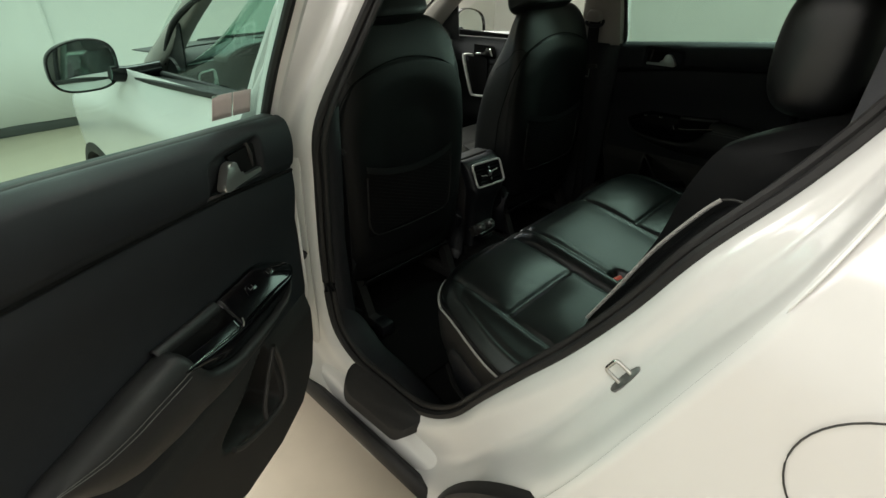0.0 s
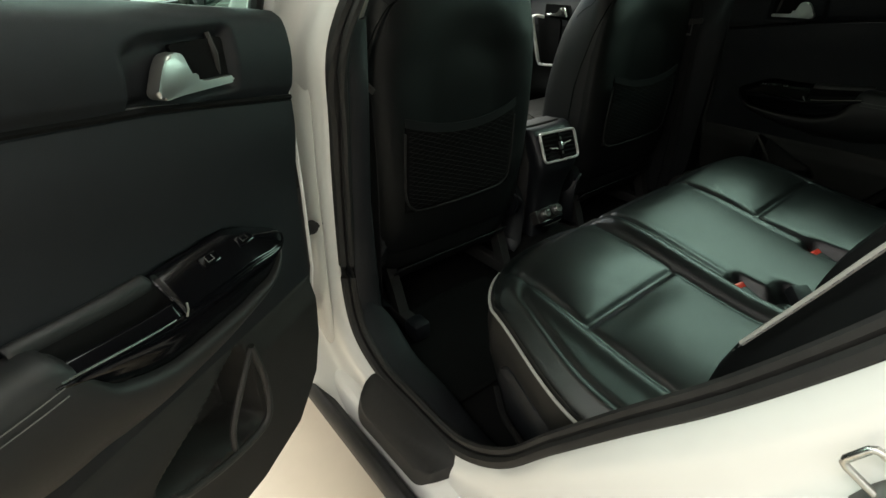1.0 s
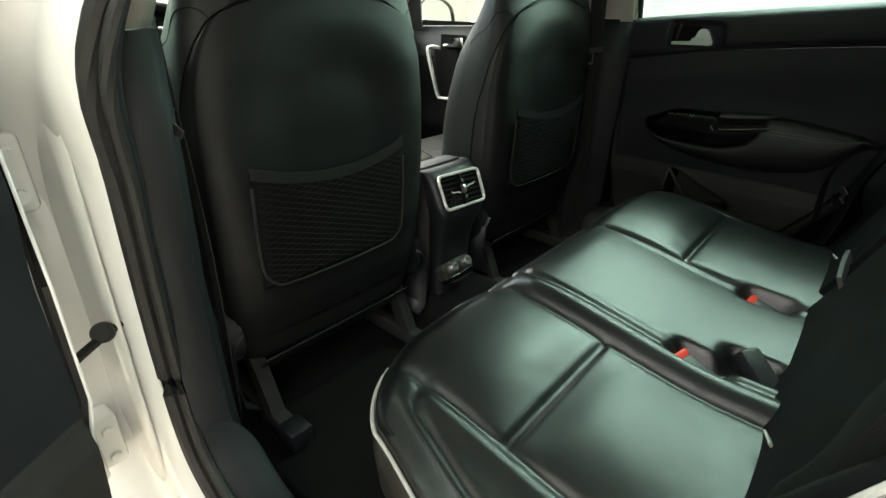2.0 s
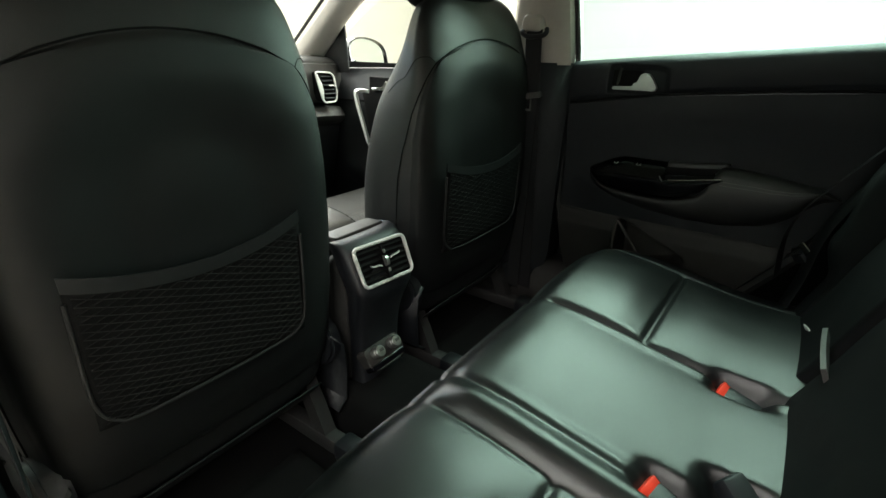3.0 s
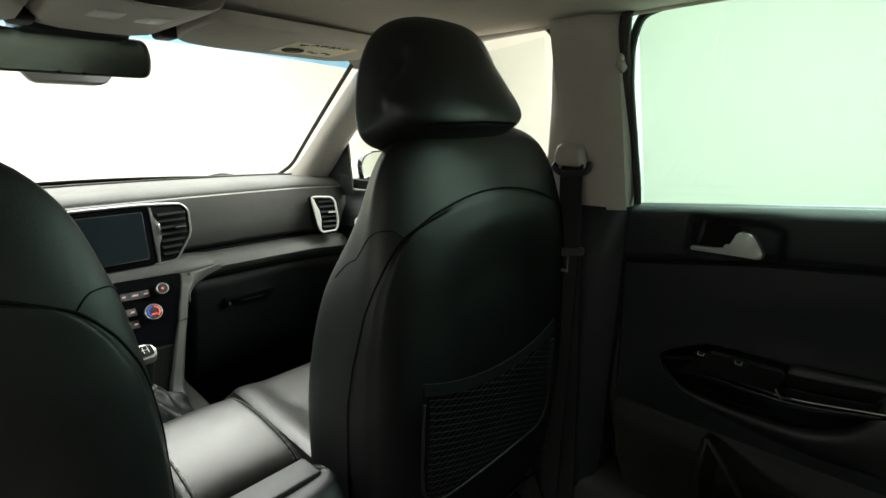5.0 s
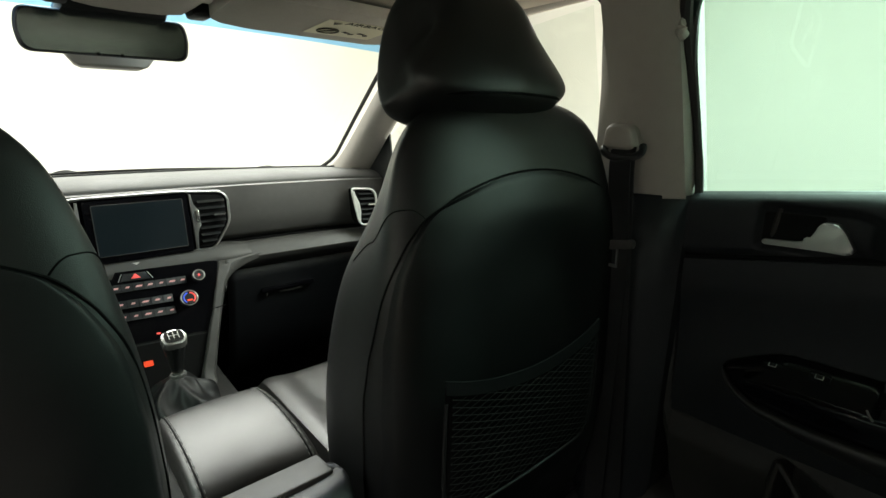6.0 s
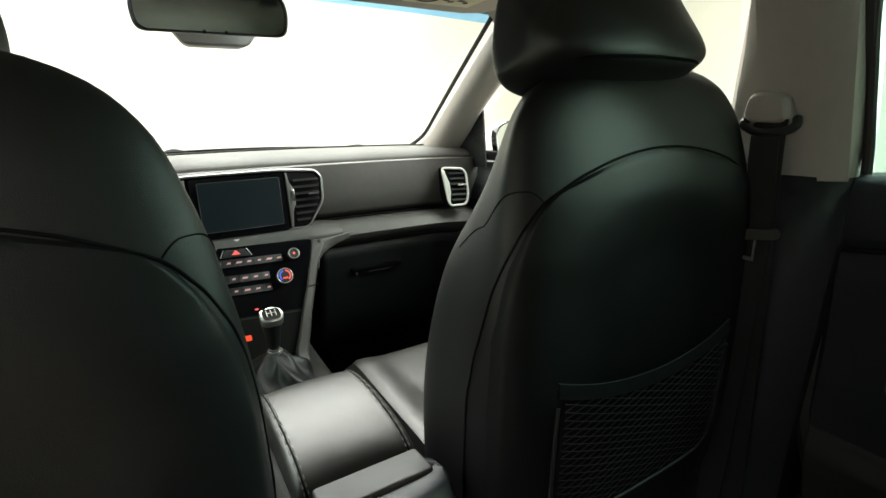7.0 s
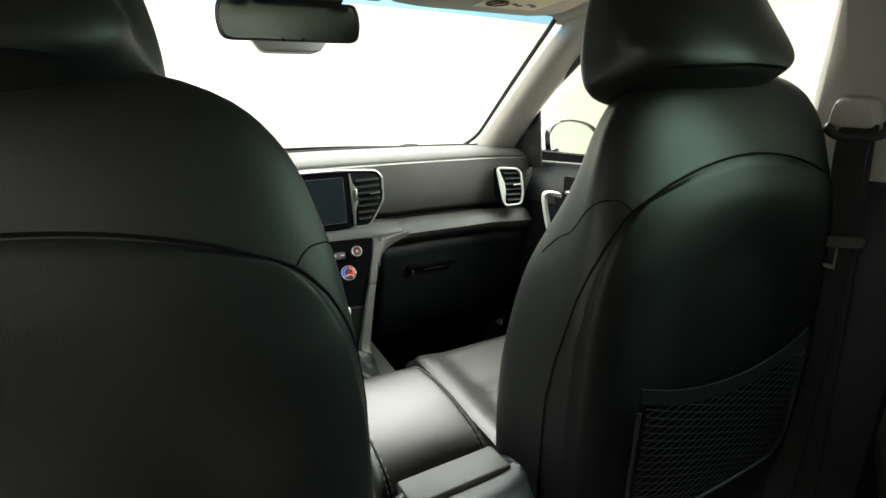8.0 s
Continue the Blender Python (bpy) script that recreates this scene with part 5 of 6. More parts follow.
edge = [cushion_top(0, v) for v in np.linspace(1, 0, 30)] + [cushion_top(0.5 - 0.5 * math.cos(math.pi * k / 110), 0) for k in range(1, 110)] + [cushion_top(1, v) for v in np.linspace(0, 1, 30)]


def skirt(k):
    rows = ((0.0, 0.0), (0.004, -0.02), (0.006, -0.06), (0.0, -0.12), (-0.02, -0.20), (-0.05, -0.30))
    off, dz = rows[k]
    out = []
    for p in edge:
        n = Vector((p.x * 0.75, (p.y + 0.62) * 1.4, 0)).normalized()
        out.append(Vector((p.x + n.x * off, p.y + n.y * off, max(p.z + dz, 0.44))))
    return out


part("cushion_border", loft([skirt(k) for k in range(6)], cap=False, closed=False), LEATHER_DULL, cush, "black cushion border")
pipe = [p + Vector((p.x * 0.75, (p.y + 0.62) * 1.4, 0)).normalized() * 0.005 + Vector((0, 0, -0.010)) for p in edge]
part("piping", tube([p for p in pipe if p.x < -0.54], 0.0030, 8), PIPING, cush, "piping along the cushion side")
# plastic side cover with lever
for s in (-1, 1):
    part("side_cover", prism(rounded([(-0.40, 0.60), (-0.43, 0.655), (-0.50, 0.645), (-0.66, 0.60), (-0.66, 0.50), (-0.48, 0.50)], 0.03), lambda a, b, d: Vector((s * (half_w(a) - 0.004 + d), a, b)), -0.02, 0.012, 0.006), PLASTIC, bench, "black plastic side cover")
    part("lever", tube(curve([(s * (half_w(-0.42) + 0.012), -0.415, 0.585), (s * (half_w(-0.5) + 0.016), -0.47, 0.56), (s * (half_w(-0.6) + 0.016), -0.56, 0.555)], 5), 0.007, 8, flat=0.6), SEAM, bench, "black folding lever")


# backrests, 60:40, leaning back
def back_front(x, z):
    """Front face of the backrest."""
    y = -0.770 - 0.430 * (z - 0.74)
    return y


def backrest(x0, x1):
    def f(u, v):
        x = x0 + (x1 - x0) * u
        z = 0.70 + 0.65 * v
        y = back_front(x, z)
        e = min(u, 1 - u) * abs(x1 - x0)
        y -= 0.05 * smooth(0.035, 0.0, e) ** 2 + 0.07 * smooth(0.94, 1.0, v) ** 2
        out = max(abs(x) - 0.50, 0)
        y += (0.057 * smooth(0.78, 0.89, z) + 0.029 * smooth(0.90, 1.04, z) - 0.010 * smooth(1.0, 1.25, z) + 0.018 * hollow(z, 1.20, 0.10)) * smooth(-0.01, 0.05, out) * smooth(1.0, 0.87, v)
        y += 0.022 * smooth(0.60, 0.90, v)
        y -= 0.010 * hollow(abs(x), 0.505, 0.006)
        y -= 0.008 * hollow(v, 0.52, 0.015) * smooth(0.50, 0.47, abs(x))
        return Vector((x, y, z))
    return slab(f, 60, 50, (0, -0.10, -0.02))


# Both sections are darker than the cushion: their shade is in the leather.
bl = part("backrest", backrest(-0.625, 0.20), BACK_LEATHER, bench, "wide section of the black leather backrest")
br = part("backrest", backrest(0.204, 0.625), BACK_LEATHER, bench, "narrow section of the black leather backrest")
for s, own in ((-1, bl), (1, br)):
    line = [(s * 0.668, -0.771, 0.935), (s * 0.662, -0.812, 1.02), (s * 0.655, -0.856, 1.113), (s * 0.647, -0.902, 1.188), (s * 0.637, -0.922, 1.213)]
    if s < 0:
        part("piping", tube(curve(line, 6), 0.0033, 8), PIPING, own, "piping along the side bolster")
        part("piping", tube(curve([(-0.637, -0.922, 1.213), (-0.645, -0.940, 1.221), (-0.662, -0.975, 1.227)], 5), 0.0018, 8), GREY_TRIM, own, "thin piping across the bolster top")
        dots = curve([Vector(p) + Vector((s * 0.015, 0.0020, -0.004)) for p in line], 14)
        part("stitching", join(*[tube(dots[k:k + 2], 0.0005, 4) for k in range(0, len(dots) - 2, 2)]), THREAD, own, "grey stitches beside the piping")
    # side bolster between backrest and body, in the same shade-darkened leather
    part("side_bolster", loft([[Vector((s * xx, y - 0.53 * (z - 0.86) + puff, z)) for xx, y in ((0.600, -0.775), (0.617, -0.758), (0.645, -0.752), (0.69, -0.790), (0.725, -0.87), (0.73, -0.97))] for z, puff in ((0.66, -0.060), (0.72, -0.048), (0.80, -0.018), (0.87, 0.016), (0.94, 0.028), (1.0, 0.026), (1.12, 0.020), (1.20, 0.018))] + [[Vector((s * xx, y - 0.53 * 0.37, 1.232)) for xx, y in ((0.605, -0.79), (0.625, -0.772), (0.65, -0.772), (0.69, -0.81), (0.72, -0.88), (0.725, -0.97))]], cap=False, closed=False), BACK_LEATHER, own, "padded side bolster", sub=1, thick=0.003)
    part("upper_bolster", loft([[Vector((s * xx, y - 0.53 * (z - 0.86), z)) for xx, y in ((0.56, -0.80), (0.61, -0.775), (0.66, -0.785), (0.70, -0.84), (0.715, -0.98))] for z in (1.225, 1.25, 1.28, 1.30)], cap=False, closed=False), PLASTIC_WARM, own, "smooth upper bolster", sub=1, thick=0.003)


part("armrest_piping", strap(curve([(0.13, -0.787, 0.797), (0.17, -0.786, 0.799), (0.22, -0.786, 0.801), (0.270, -0.788, 0.803)], 4), (0, 0.4, 0.9), 0.024, 0.008), GREY_TRIM, bl, "grey edge of the folding armrest")


def rear_headrest(x):
    h = thing("headrest", x, -0.925, 1.268, "black leather rear headrest on the bench", "headrest", "rear headrests")
    rings = []
    for t in np.linspace(-1, 1, 15):
        k = (1 - abs(t) ** 3.2) ** 0.45 * 0.55 + 0.45 if abs(t) < 1 else 0.42
        rings.append([Vector((0.135 * t, 0.070 * k * math.copysign(abs(math.cos(a)) ** 0.7, math.cos(a)) - 0.035, 0.132 + 0.095 * (0.5 + 0.5 * k) * math.copysign(abs(math.sin(a)) ** 0.7, math.sin(a)))) for a in np.linspace(0, 2 * math.pi, 20, endpoint=False)])
    part("pad", loft(rings), LEATHER, h, sub=2, local=True)
    for s in (-1, 1):
        part("headrest_post", tube([(s * 0.06, -0.02, -0.03), (s * 0.06, -0.02, 0.07)], 0.006, 10), GLOSS, h, "dark headrest post", local=True)
    return h


first = rear_headrest(-0.40)
copy_thing(first, pose(0.40, -0.925, 1.268))


def buckle(x, y, z, rz):
    b = thing("belt_buckle", x, y, z, "black belt buckle with a red button on the bench", "belt buckle", "rear belt buckles")
    part("buckle_body", moved(box(-0.023, 0.023, -0.050, 0.028, -0.012, 0.012, 0.006), pose(0, 0, 0, 14, 0, 0)), PLASTIC, b, local=True)
    part("release_button", moved(box(-0.022, 0.022, -0.007, 0.009, -0.004, 0.008, 0.003), pose(0, 0.028, 0.012, 35, 0, 0)), RED, b, "red release button", local=True)
    b.matrix_basis = pose(x, y, z, 0, 0, rz)
    return b


buckle(-0.165, -0.640, 0.690, -12)
buckle(0.148, -0.690, 0.680, -8)
third = thing("belt_buckle", -0.10, -0.72, 0.69, "black belt buckle lying at the backrest", "belt buckle", "rear belt buckles")
part("buckle_body", moved(box(-0.020, 0.020, -0.05, 0.035, -0.014, 0.014, 0.006), pose(-0.110, -0.722, 0.706, 30, 0, -30)), PLASTIC, third)
isofix = thing("isofix_tag", -0.30, -0.75, 0.70, "small white child seat anchor tag on the backrest", "tag")
part("tag", moved(box(-0.013, 0.013, -0.002, 0.002, -0.009, 0.009, 0.002), pose(-0.318, -0.768, 0.744, -35, 0, 25)), PIPING, isofix)
copy_thing(isofix, pose(0.41, -0.755, 0.70))
# rear belts over the bench
rb = thing("seat_belt", 0.66, -0.9, 1.2, "black rear seat belt across the bench corner", "seat belt", "rear seat belts")
part("webbing", strap(curve([(0.60, -1.02, 1.36), (0.63, -0.92, 1.22), (0.655, -0.78, 1.02), (0.665, -0.70, 0.88), (0.665, -0.70, 0.74)], 6), (1, -0.25, 0.2), 0.047), BELT, rb)
part("belt_tongue", moved(box(-0.026, 0.026, -0.005, 0.005, -0.012, 0.012, 0.004), pose(0.640, -0.735, 0.806, -35, 25, 20)), PLASTIC, rb, "black belt tongue grip")
part("tongue_plate", moved(box(-0.011, 0.011, -0.0015, 0.0015, -0.02, 0.02, 0.001), pose(0.628, -0.742, 0.832, -35, 40, 20)), STEEL, rb, "steel belt tongue")

# ---- centre console ----
con = thing("centre_console", 0.0, 0.3, 0.43, "dark centre console with armrest, vents and gear lever", "console")
CX = 0.0


def con_ring(y, w, z_top, z_low, r=0.03):
    pts = rounded([(-w, z_low), (w, z_low), (w * 0.97, z_top), (-w * 0.97, z_top)], r, 4)
    return [Vector((CX + a, y, b)) for a, b in pts]


part("console_body", loft([con_ring(0.062, 0.070, 0.840, 0.50), con_ring(0.085, 0.088, 0.845, 0.47), con_ring(0.15, 0.094, 0.800, 0.45), con_ring(0.40, 0.105, 0.780, 0.45), con_ring(0.52, 0.118, 0.770, 0.45), con_ring(0.75, 0.128, 0.760, 0.45), con_ring(0.95, 0.13, 0.78, 0.45)]), RUBBER, con, "charcoal console body", bevel=0.004)
# rear end: housing curved over to the vents, narrowing to the floor
house = []
for y_top, z, w, dep in ((0.105, 0.858, 0.088, 0.03), (0.080, 0.872, 0.092, 0.05), (0.052, 0.876, 0.094, 0.07), (0.032, 0.870, 0.093, 0.09), (-0.006, 0.790, 0.091, 0.10), (-0.014, 0.768, 0.088, 0.10), (-0.010, 0.745, 0.080, 0.10), (0.010, 0.700, 0.071, 0.09), (0.018, 0.640, 0.066, 0.08), (0.022, 0.560, 0.068, 0.08), (0.005, 0.50, 0.075, 0.09), (-0.01, 0.435, 0.08, 0.10)):
    house.append([Vector((CX + a, y_top + (0.014 * (abs(a) / w) ** 4), z)) for a in np.linspace(-w, w, 17)] + [Vector((CX + w, y_top + dep, z - 0.004)), Vector((CX - w, y_top + dep, z - 0.004))])
vent_house = part("rear_housing", loft(house), PLASTIC, con, "black rear console housing", sub=1)
# vent: its plane through the four corners
VC = Vector((-0.005, 0.0095, 0.822))
VA = Vector((1, -0.05, -0.03)).normalized()
VB = Vector((0, 0.385, 0.923)).normalized()
VN = VA.cross(VB)


def vent_at(a, b, d):
    return VC + VA * a + VB * b + VN * d


vo = rounded([(-0.073, -0.043), (0.073, -0.043), (0.075, 0.043), (-0.075, 0.043)], 0.014, 5)
part("vent_frame", tube([vent_at(a, b, 0.006) for a, b in vo], 0.0042, 8, True), BRIGHT, vent_house, "satin chrome vent frame")
part("vent_back", prism(vo, vent_at, -0.004, 0.001), SEAM, vent_house, "dark vent opening")
for k in range(6):
    b = -0.031 + 0.0125 * k
    part("vent_slat", loft([[vent_at(a, b - 0.003, 0.007), vent_at(a, b - 0.002, 0.0075), vent_at(a, b + 0.003, 0.002), vent_at(a, b + 0.002, 0.001)] for a in (-0.068, 0.068)]), SEAM, vent_house)
part("vent_divider", loft([[vent_at(a + 0.004 * s_, b, 0.010 + 0.004 * math.cos(b * 30)) for a, s_ in ((-0.004, 0), (0.004, 0))] + [vent_at(0.004, b, 0.0), vent_at(-0.004, b, 0.0)] for b in np.linspace(-0.039, 0.039, 7)]), SEAM, vent_house, "upright vent divider")
for a0, b0, s_ in ((-0.030, -0.005, -1), (0.030, 0.006, 1)):
    part("vent_tab", loft([[vent_at(a0 + a, b0 + 0.0035 * s_ * (a / 0.015) ** 3 + c, d) for c, d in ((-0.0018, 0.009), (-0.0016, 0.013), (0.0016, 0.013), (0.0018, 0.009))] for a in np.linspace(-0.015, 0.015, 7)]), BRIGHT, vent_house, "bright vent tab")
part("vent_wheel", loft([[vent_at(a, 0.012 * math.sin(t), 0.011 + 0.007 * math.cos(t)) for t in np.linspace(-1.5, 1.5, 11)] + [vent_at(a, 0.012, 0.008), vent_at(a, -0.012, 0.008)] for a in (-0.0045, 0.0045)]), SILVER, vent_house, "bright vent thumb wheel")
for b0 in (-0.021, 0.021):
    part("vent_wheel_end", moved(box(-0.003, 0.003, -0.004, 0.004, -0.002, 0.002, 0.001), Matrix.Translation(vent_at(0, b0, 0.0135)) @ Euler((radians(67), 0, 0)).to_matrix().to_4x4()), SILVER, vent_house, "bright end of the vent divider")
# socket plate
sp = rounded([(-0.052, -0.030), (0.052, -0.030), (0.058, 0.022), (-0.058, 0.022)], 0.014, 4)


def shelf(a, b, d):
    """The sloping shelf that carries the two sockets."""
    return Vector((CX - 0.020 + a, 0.004 + 0.6 * b - 0.8 * d, 0.602 + 0.8 * b + 0.6 * d))


plate = part("socket_plate", prism(sp, shelf, -0.024, 0.006, 0.003), PLASTIC_WARM, con, "charcoal socket shelf")
part("shelf_lip", prism(rounded([(-0.053, -0.031), (0.053, -0.031), (0.055, -0.018), (-0.055, -0.018)], 0.005, 3), shelf, -0.020, 0.0075, 0.002), GLOSS, plate, "glossy black front lip of the shelf")
part("shelf_rim", tube([shelf(q[0], q[1], 0.004) for q in curve([(-0.057, 0.000, 0), (-0.054, -0.020, 0), (-0.042, -0.032, 0), (0, -0.034, 0), (0.042, -0.032, 0), (0.054, -0.020, 0), (0.057, 0.000, 0)], 4)], 0.0012, 8), GREY_TRIM, plate, "pale rim of the shelf")
for a0 in (-0.027, 0.027):
    cap = [(0.0150, 0.0), (0.0150, 0.006), (0.0140, 0.0075), (0.0145, 0.009), (0.0145, 0.014), (0.0132, 0.0155), (0.0138, 0.017), (0.0138, 0.021), (0.0120, 0.023), (0.0020, 0.0235)]
    part("socket_cap", loft([[shelf(a0 + r * math.cos(t), 0.004 + r * math.sin(t), 0.005 + h) for t in np.linspace(0, 2 * math.pi, 24, endpoint=False)] for r, h in cap]), STEEL_DARK, plate, "ribbed round socket cap")
    part("cap_mark", moved(box(-0.006, 0.006, -0.0035, 0.0035, -0.0005, 0.0005), Matrix.Translation(shelf(a0 + 0.002, 0.006, 0.0289)) @ pose(0, 0, 0, 53, 0, 0)), GREY_TRIM, plate, "pale print on the socket cap")
# pale lid step behind the armrest
part("rear_step", prism(rounded([(-0.068, 0.084), (0.080, 0.084), (0.080, 0.136), (-0.068, 0.136)], 0.006, 3), lambda a, b, d: Vector((CX + a, b, 0.8755 - 0.06 * (b - 0.084) + d)), -0.03, 0.0, 0.003, 3), GREY_TRIM, con, "grey console lid step")
# armrest: a crowned lid that rolls over at both ends
AX = 0.012
LID = curve([(0, 0.160, 0.775), (0, 0.161, 0.808), (0, 0.172, 0.834), (0, 0.200, 0.852), (0, 0.255, 0.864), (0, 0.32, 0.868), (0, 0.385, 0.863), (0, 0.422, 0.853), (0, 0.437, 0.836), (0, 0.440, 0.795)], 3)
ACROSS_LID = [(-1.0, -0.05), (-1.0, -0.022), (-0.975, -0.009), (-0.90, -0.002), (-0.82, 0.0006), (-0.55, 0.003), (0, 0.005), (0.55, 0.003), (0.82, 0.0006), (0.90, -0.002), (0.975, -0.009), (1.0, -0.022), (1.0, -0.05)]


def lid_at(a, p, lift=0.0):
    up = float(np.interp(a, [q[0] for q in ACROSS_LID[1:-1]], [q[1] for q in ACROSS_LID[1:-1]]))
    out = Vector((0, (p.y - 0.31) * 0.25, 0.10)).normalized() * lift
    return Vector((AX + 0.094 * a, p.y, p.z + up)) + out


rings = [[Vector((AX + 0.094 * a, p.y, max(p.z + dz, 0.77) if abs(a) < 1 or dz > -0.04 else 0.772)) for a, dz in ACROSS_LID] for p in LID]
# Armrest in the paler leather copy, coloured as lit through the windscreen.
arm = part("armrest", loft(rings), LIT_LEATHER, con, "padded black leather armrest", sub=1)
for a0 in (-0.80, -0.86, 0.80, 0.865):
    line = [lid_at(a0, p, 0.0008) for p in LID[3:-3]]
    fine = curve(line, 4)
    part("stitching", join(*[tube(fine[k:k + 3], 0.0009, 4) for k in range(0, len(fine) - 3, 4)]), THREAD, arm, "fine pale stitches")
for a0 in (-0.83, 0.83):
    part("armrest_seam", tube([lid_at(a0, p, -0.0004) for p in LID[3:-3]], 0.0014, 6), SEAM, arm, "sewn seam along the armrest")
part("lid_trim", tube(curve([(-0.082, 0.444, 0.826), (-0.084, 0.452, 0.815), (-0.086, 0.458, 0.79)], 3), 0.005, 6), CHROME, con, "bright trim end of the armrest")
part("lid_trim", tube(curve([(0.104, 0.444, 0.832), (0.108, 0.452, 0.820), (0.110, 0.458, 0.79)], 3), 0.004, 6), CHROME, con, "bright trim end of the armrest")

# gear lever
lever = part("lever_base", loft([[Vector((CX + a, 0.60 + b, z)) for a, b in rounded([(-w, -d), (w, -d), (w, d), (-w, d)], 0.02, 3)] for w, d, z in ((0.072, 0.085, 0.766), (0.070, 0.083, 0.772))]), RUBBER, con, "black gear lever surround")
boot = []
for i, z in enumerate(np.linspace(0.770, 0.836, 12)):
    t = i / 11
    rad = 0.064 * (1 - t) ** 0.9 + 0.014
    ring = []
    for a in np.linspace(0, 2 * math.pi, 40, endpoint=False):
        fold = abs(math.sin(2.5 * a + 1.3 * math.sin(3 * t))) ** 0.7 - 0.5
        k = rad + 0.022 * fold * math.sin(math.pi * min(t + 0.08, 1))
        ring.append(Vector((CX + k * math.cos(a), 0.60 + 0.012 * t + k * 1.15 * math.sin(a), z + 0.010 * math.sin(5 * a + 5 * t) * math.sin(math.pi * t))))
    boot.append(ring)
part("lever_boot", loft(boot), PANEL_BACK, lever, "folded black leather boot", sub=1)
part("lever_collar", moved(knob(0.017, 0.026, 24), pose(CX, 0.612, 0.830)), STEEL_DARK, lever, "dark steel lever collar")
part("lever_stick", loft([[Vector((CX + r * math.cos(a), 0.613 + r * math.sin(a), z)) for a in np.linspace(0, 2 * math.pi, 20, endpoint=False)] for z, r in ((0.838, 0.013), (0.868, 0.014), (0.889, 0.019), (0.906, 0.023), (0.919, 0.022))]), LEATHER, lever, "black lever grip", sub=1)
kn = rounded([(-0.023, -0.024), (0.023, -0.024), (0.024, 0.018), (-0.024, 0.018)], 0.018, 6)
tilt = Matrix.Translation((CX, 0.610, 0.920)) @ Euler((radians(24), 0, 0)).to_matrix().to_4x4()
part("lever_cap", moved(prism(kn, lambda a, b, d: Vector((a, b, d)), -0.010, 0.006, 0.004), tilt), SILVER, lever, "bright silver lever cap")
part("shift_plate", moved(prism(rounded([(-0.018, -0.018), (0.018, -0.018), (0.018, 0.013), (-0.018, 0.013)], 0.010), lambda a, b, d: Vector((a, b, d)), 0.004, 0.0072), tilt), GLOSS, lever, "dark shift pattern plate")
marks = [box(-0.010, 0.010, -0.0006, 0.0006, 0.0072, 0.0078)] + [box(a - 0.0007, a + 0.0007, -0.009, 0.009, 0.0072, 0.0078) for a in (-0.009, 0.0, 0.009)]
part("shift_pattern", moved(join(*marks), tilt), PIPING, lever, "pale shift pattern")
part("coin_tray", box(-0.09, 0.09, 0.46, 0.515, 0.768, 0.776, 0.003), GLOSS, con, "glossy black tray edge")
part("tray_chrome", tube(curve([(-0.085, 0.485, 0.80), (-0.087, 0.50, 0.795), (-0.09, 0.53, 0.785)], 3), 0.006, 6), CHROME, con, "bright trim end")

# ---- dashboard ----
dash = thing("dashboard", 0, 1.0, 0.9, "dark grey dashboard with screen and chrome-framed vents", "dashboard")


def dash_y(x):
    """How far the dashboard's face stands forward of its middle."""
    return 0.018 * (abs(x) / 0.68) ** 2 - 0.030 * smooth(0.55, 0.70, abs(x))


def swept(profile, x0=-0.715, x1=0.715, n=48):
    return loft([[Vector((x, y + dash_y(x), z - 0.012 * (abs(x) / 0.7) ** 2)) for y, z in profile] for x in np.linspace(x0, x1, n)], cap=False, closed=False)


part("dash_top", swept([(1.34, 1.206), (1.20, 1.214), (1.08, 1.222), (0.98, 1.222), (0.925, 1.216), (0.898, 1.204), (0.890, 1.196)]), DASH_TOP, dash, "pale grey dashboard top", thick=0.004)
part("top_seam", tube([(x, 1.045 + dash_y(x) + 0.06 * (1 - (x / 0.7) ** 2), 1.224 - 0.012 * (abs(x) / 0.7) ** 2) for x in np.linspace(-0.70, 0.70, 40)], 0.003, 6), RUBBER, dash, "dark demister joint")
part("dash_face", swept([(0.892, 1.197), (0.884, 1.192), (0.882, 1.16), (0.884, 1.11), (0.892, 1.065), (0.905, 1.048)]), DASH_SOFT, dash, "dark soft dashboard face", thick=0.004)
part("face_groove", swept([(0.905, 1.052), (0.915, 1.044), (0.905, 1.038)]), SEAM, dash, "dark groove under the face", thick=0.003)
part("lower_band", swept([(0.905, 1.038), (0.880, 1.036), (0.861, 1.025), (0.847, 1.004), (0.852, 0.990), (0.885, 0.962)]), GREY_TRIM, dash, "grey lower dashboard band", thick=0.004)
part("glovebox", swept([(0.885, 0.964), (0.892, 0.93), (0.905, 0.88), (0.935, 0.76), (0.965, 0.66), (1.02, 0.60)], 0.20, 0.70, 24), PLASTIC, dash, "black glovebox lid", thick=0.004)
part("knee_panel", swept([(0.885, 0.964), (0.892, 0.93), (0.905, 0.88), (0.935, 0.76), (0.965, 0.66), (1.02, 0.60)], -0.70, -0.20, 24), PLASTIC, dash, "black knee panel", thick=0.004)
part("glovebox_latch", box(0.345, 0.415, 0.900, 0.912, 0.868, 0.874, 0.002), GREY_TRIM, dash, "thin bright glovebox latch")
part("glovebox_lock", box(0.302, 0.308, 0.896, 0.905, 0.866, 0.878, 0.002), GREY_TRIM, dash, "small bright glovebox lock")
part("latch_recess", box(0.29, 0.45, 0.895, 0.905, 0.876, 0.892, 0.004), GLOSS, dash, "dark glovebox latch recess")

# middle: screen and vents in one chrome frame
FY = 0.866
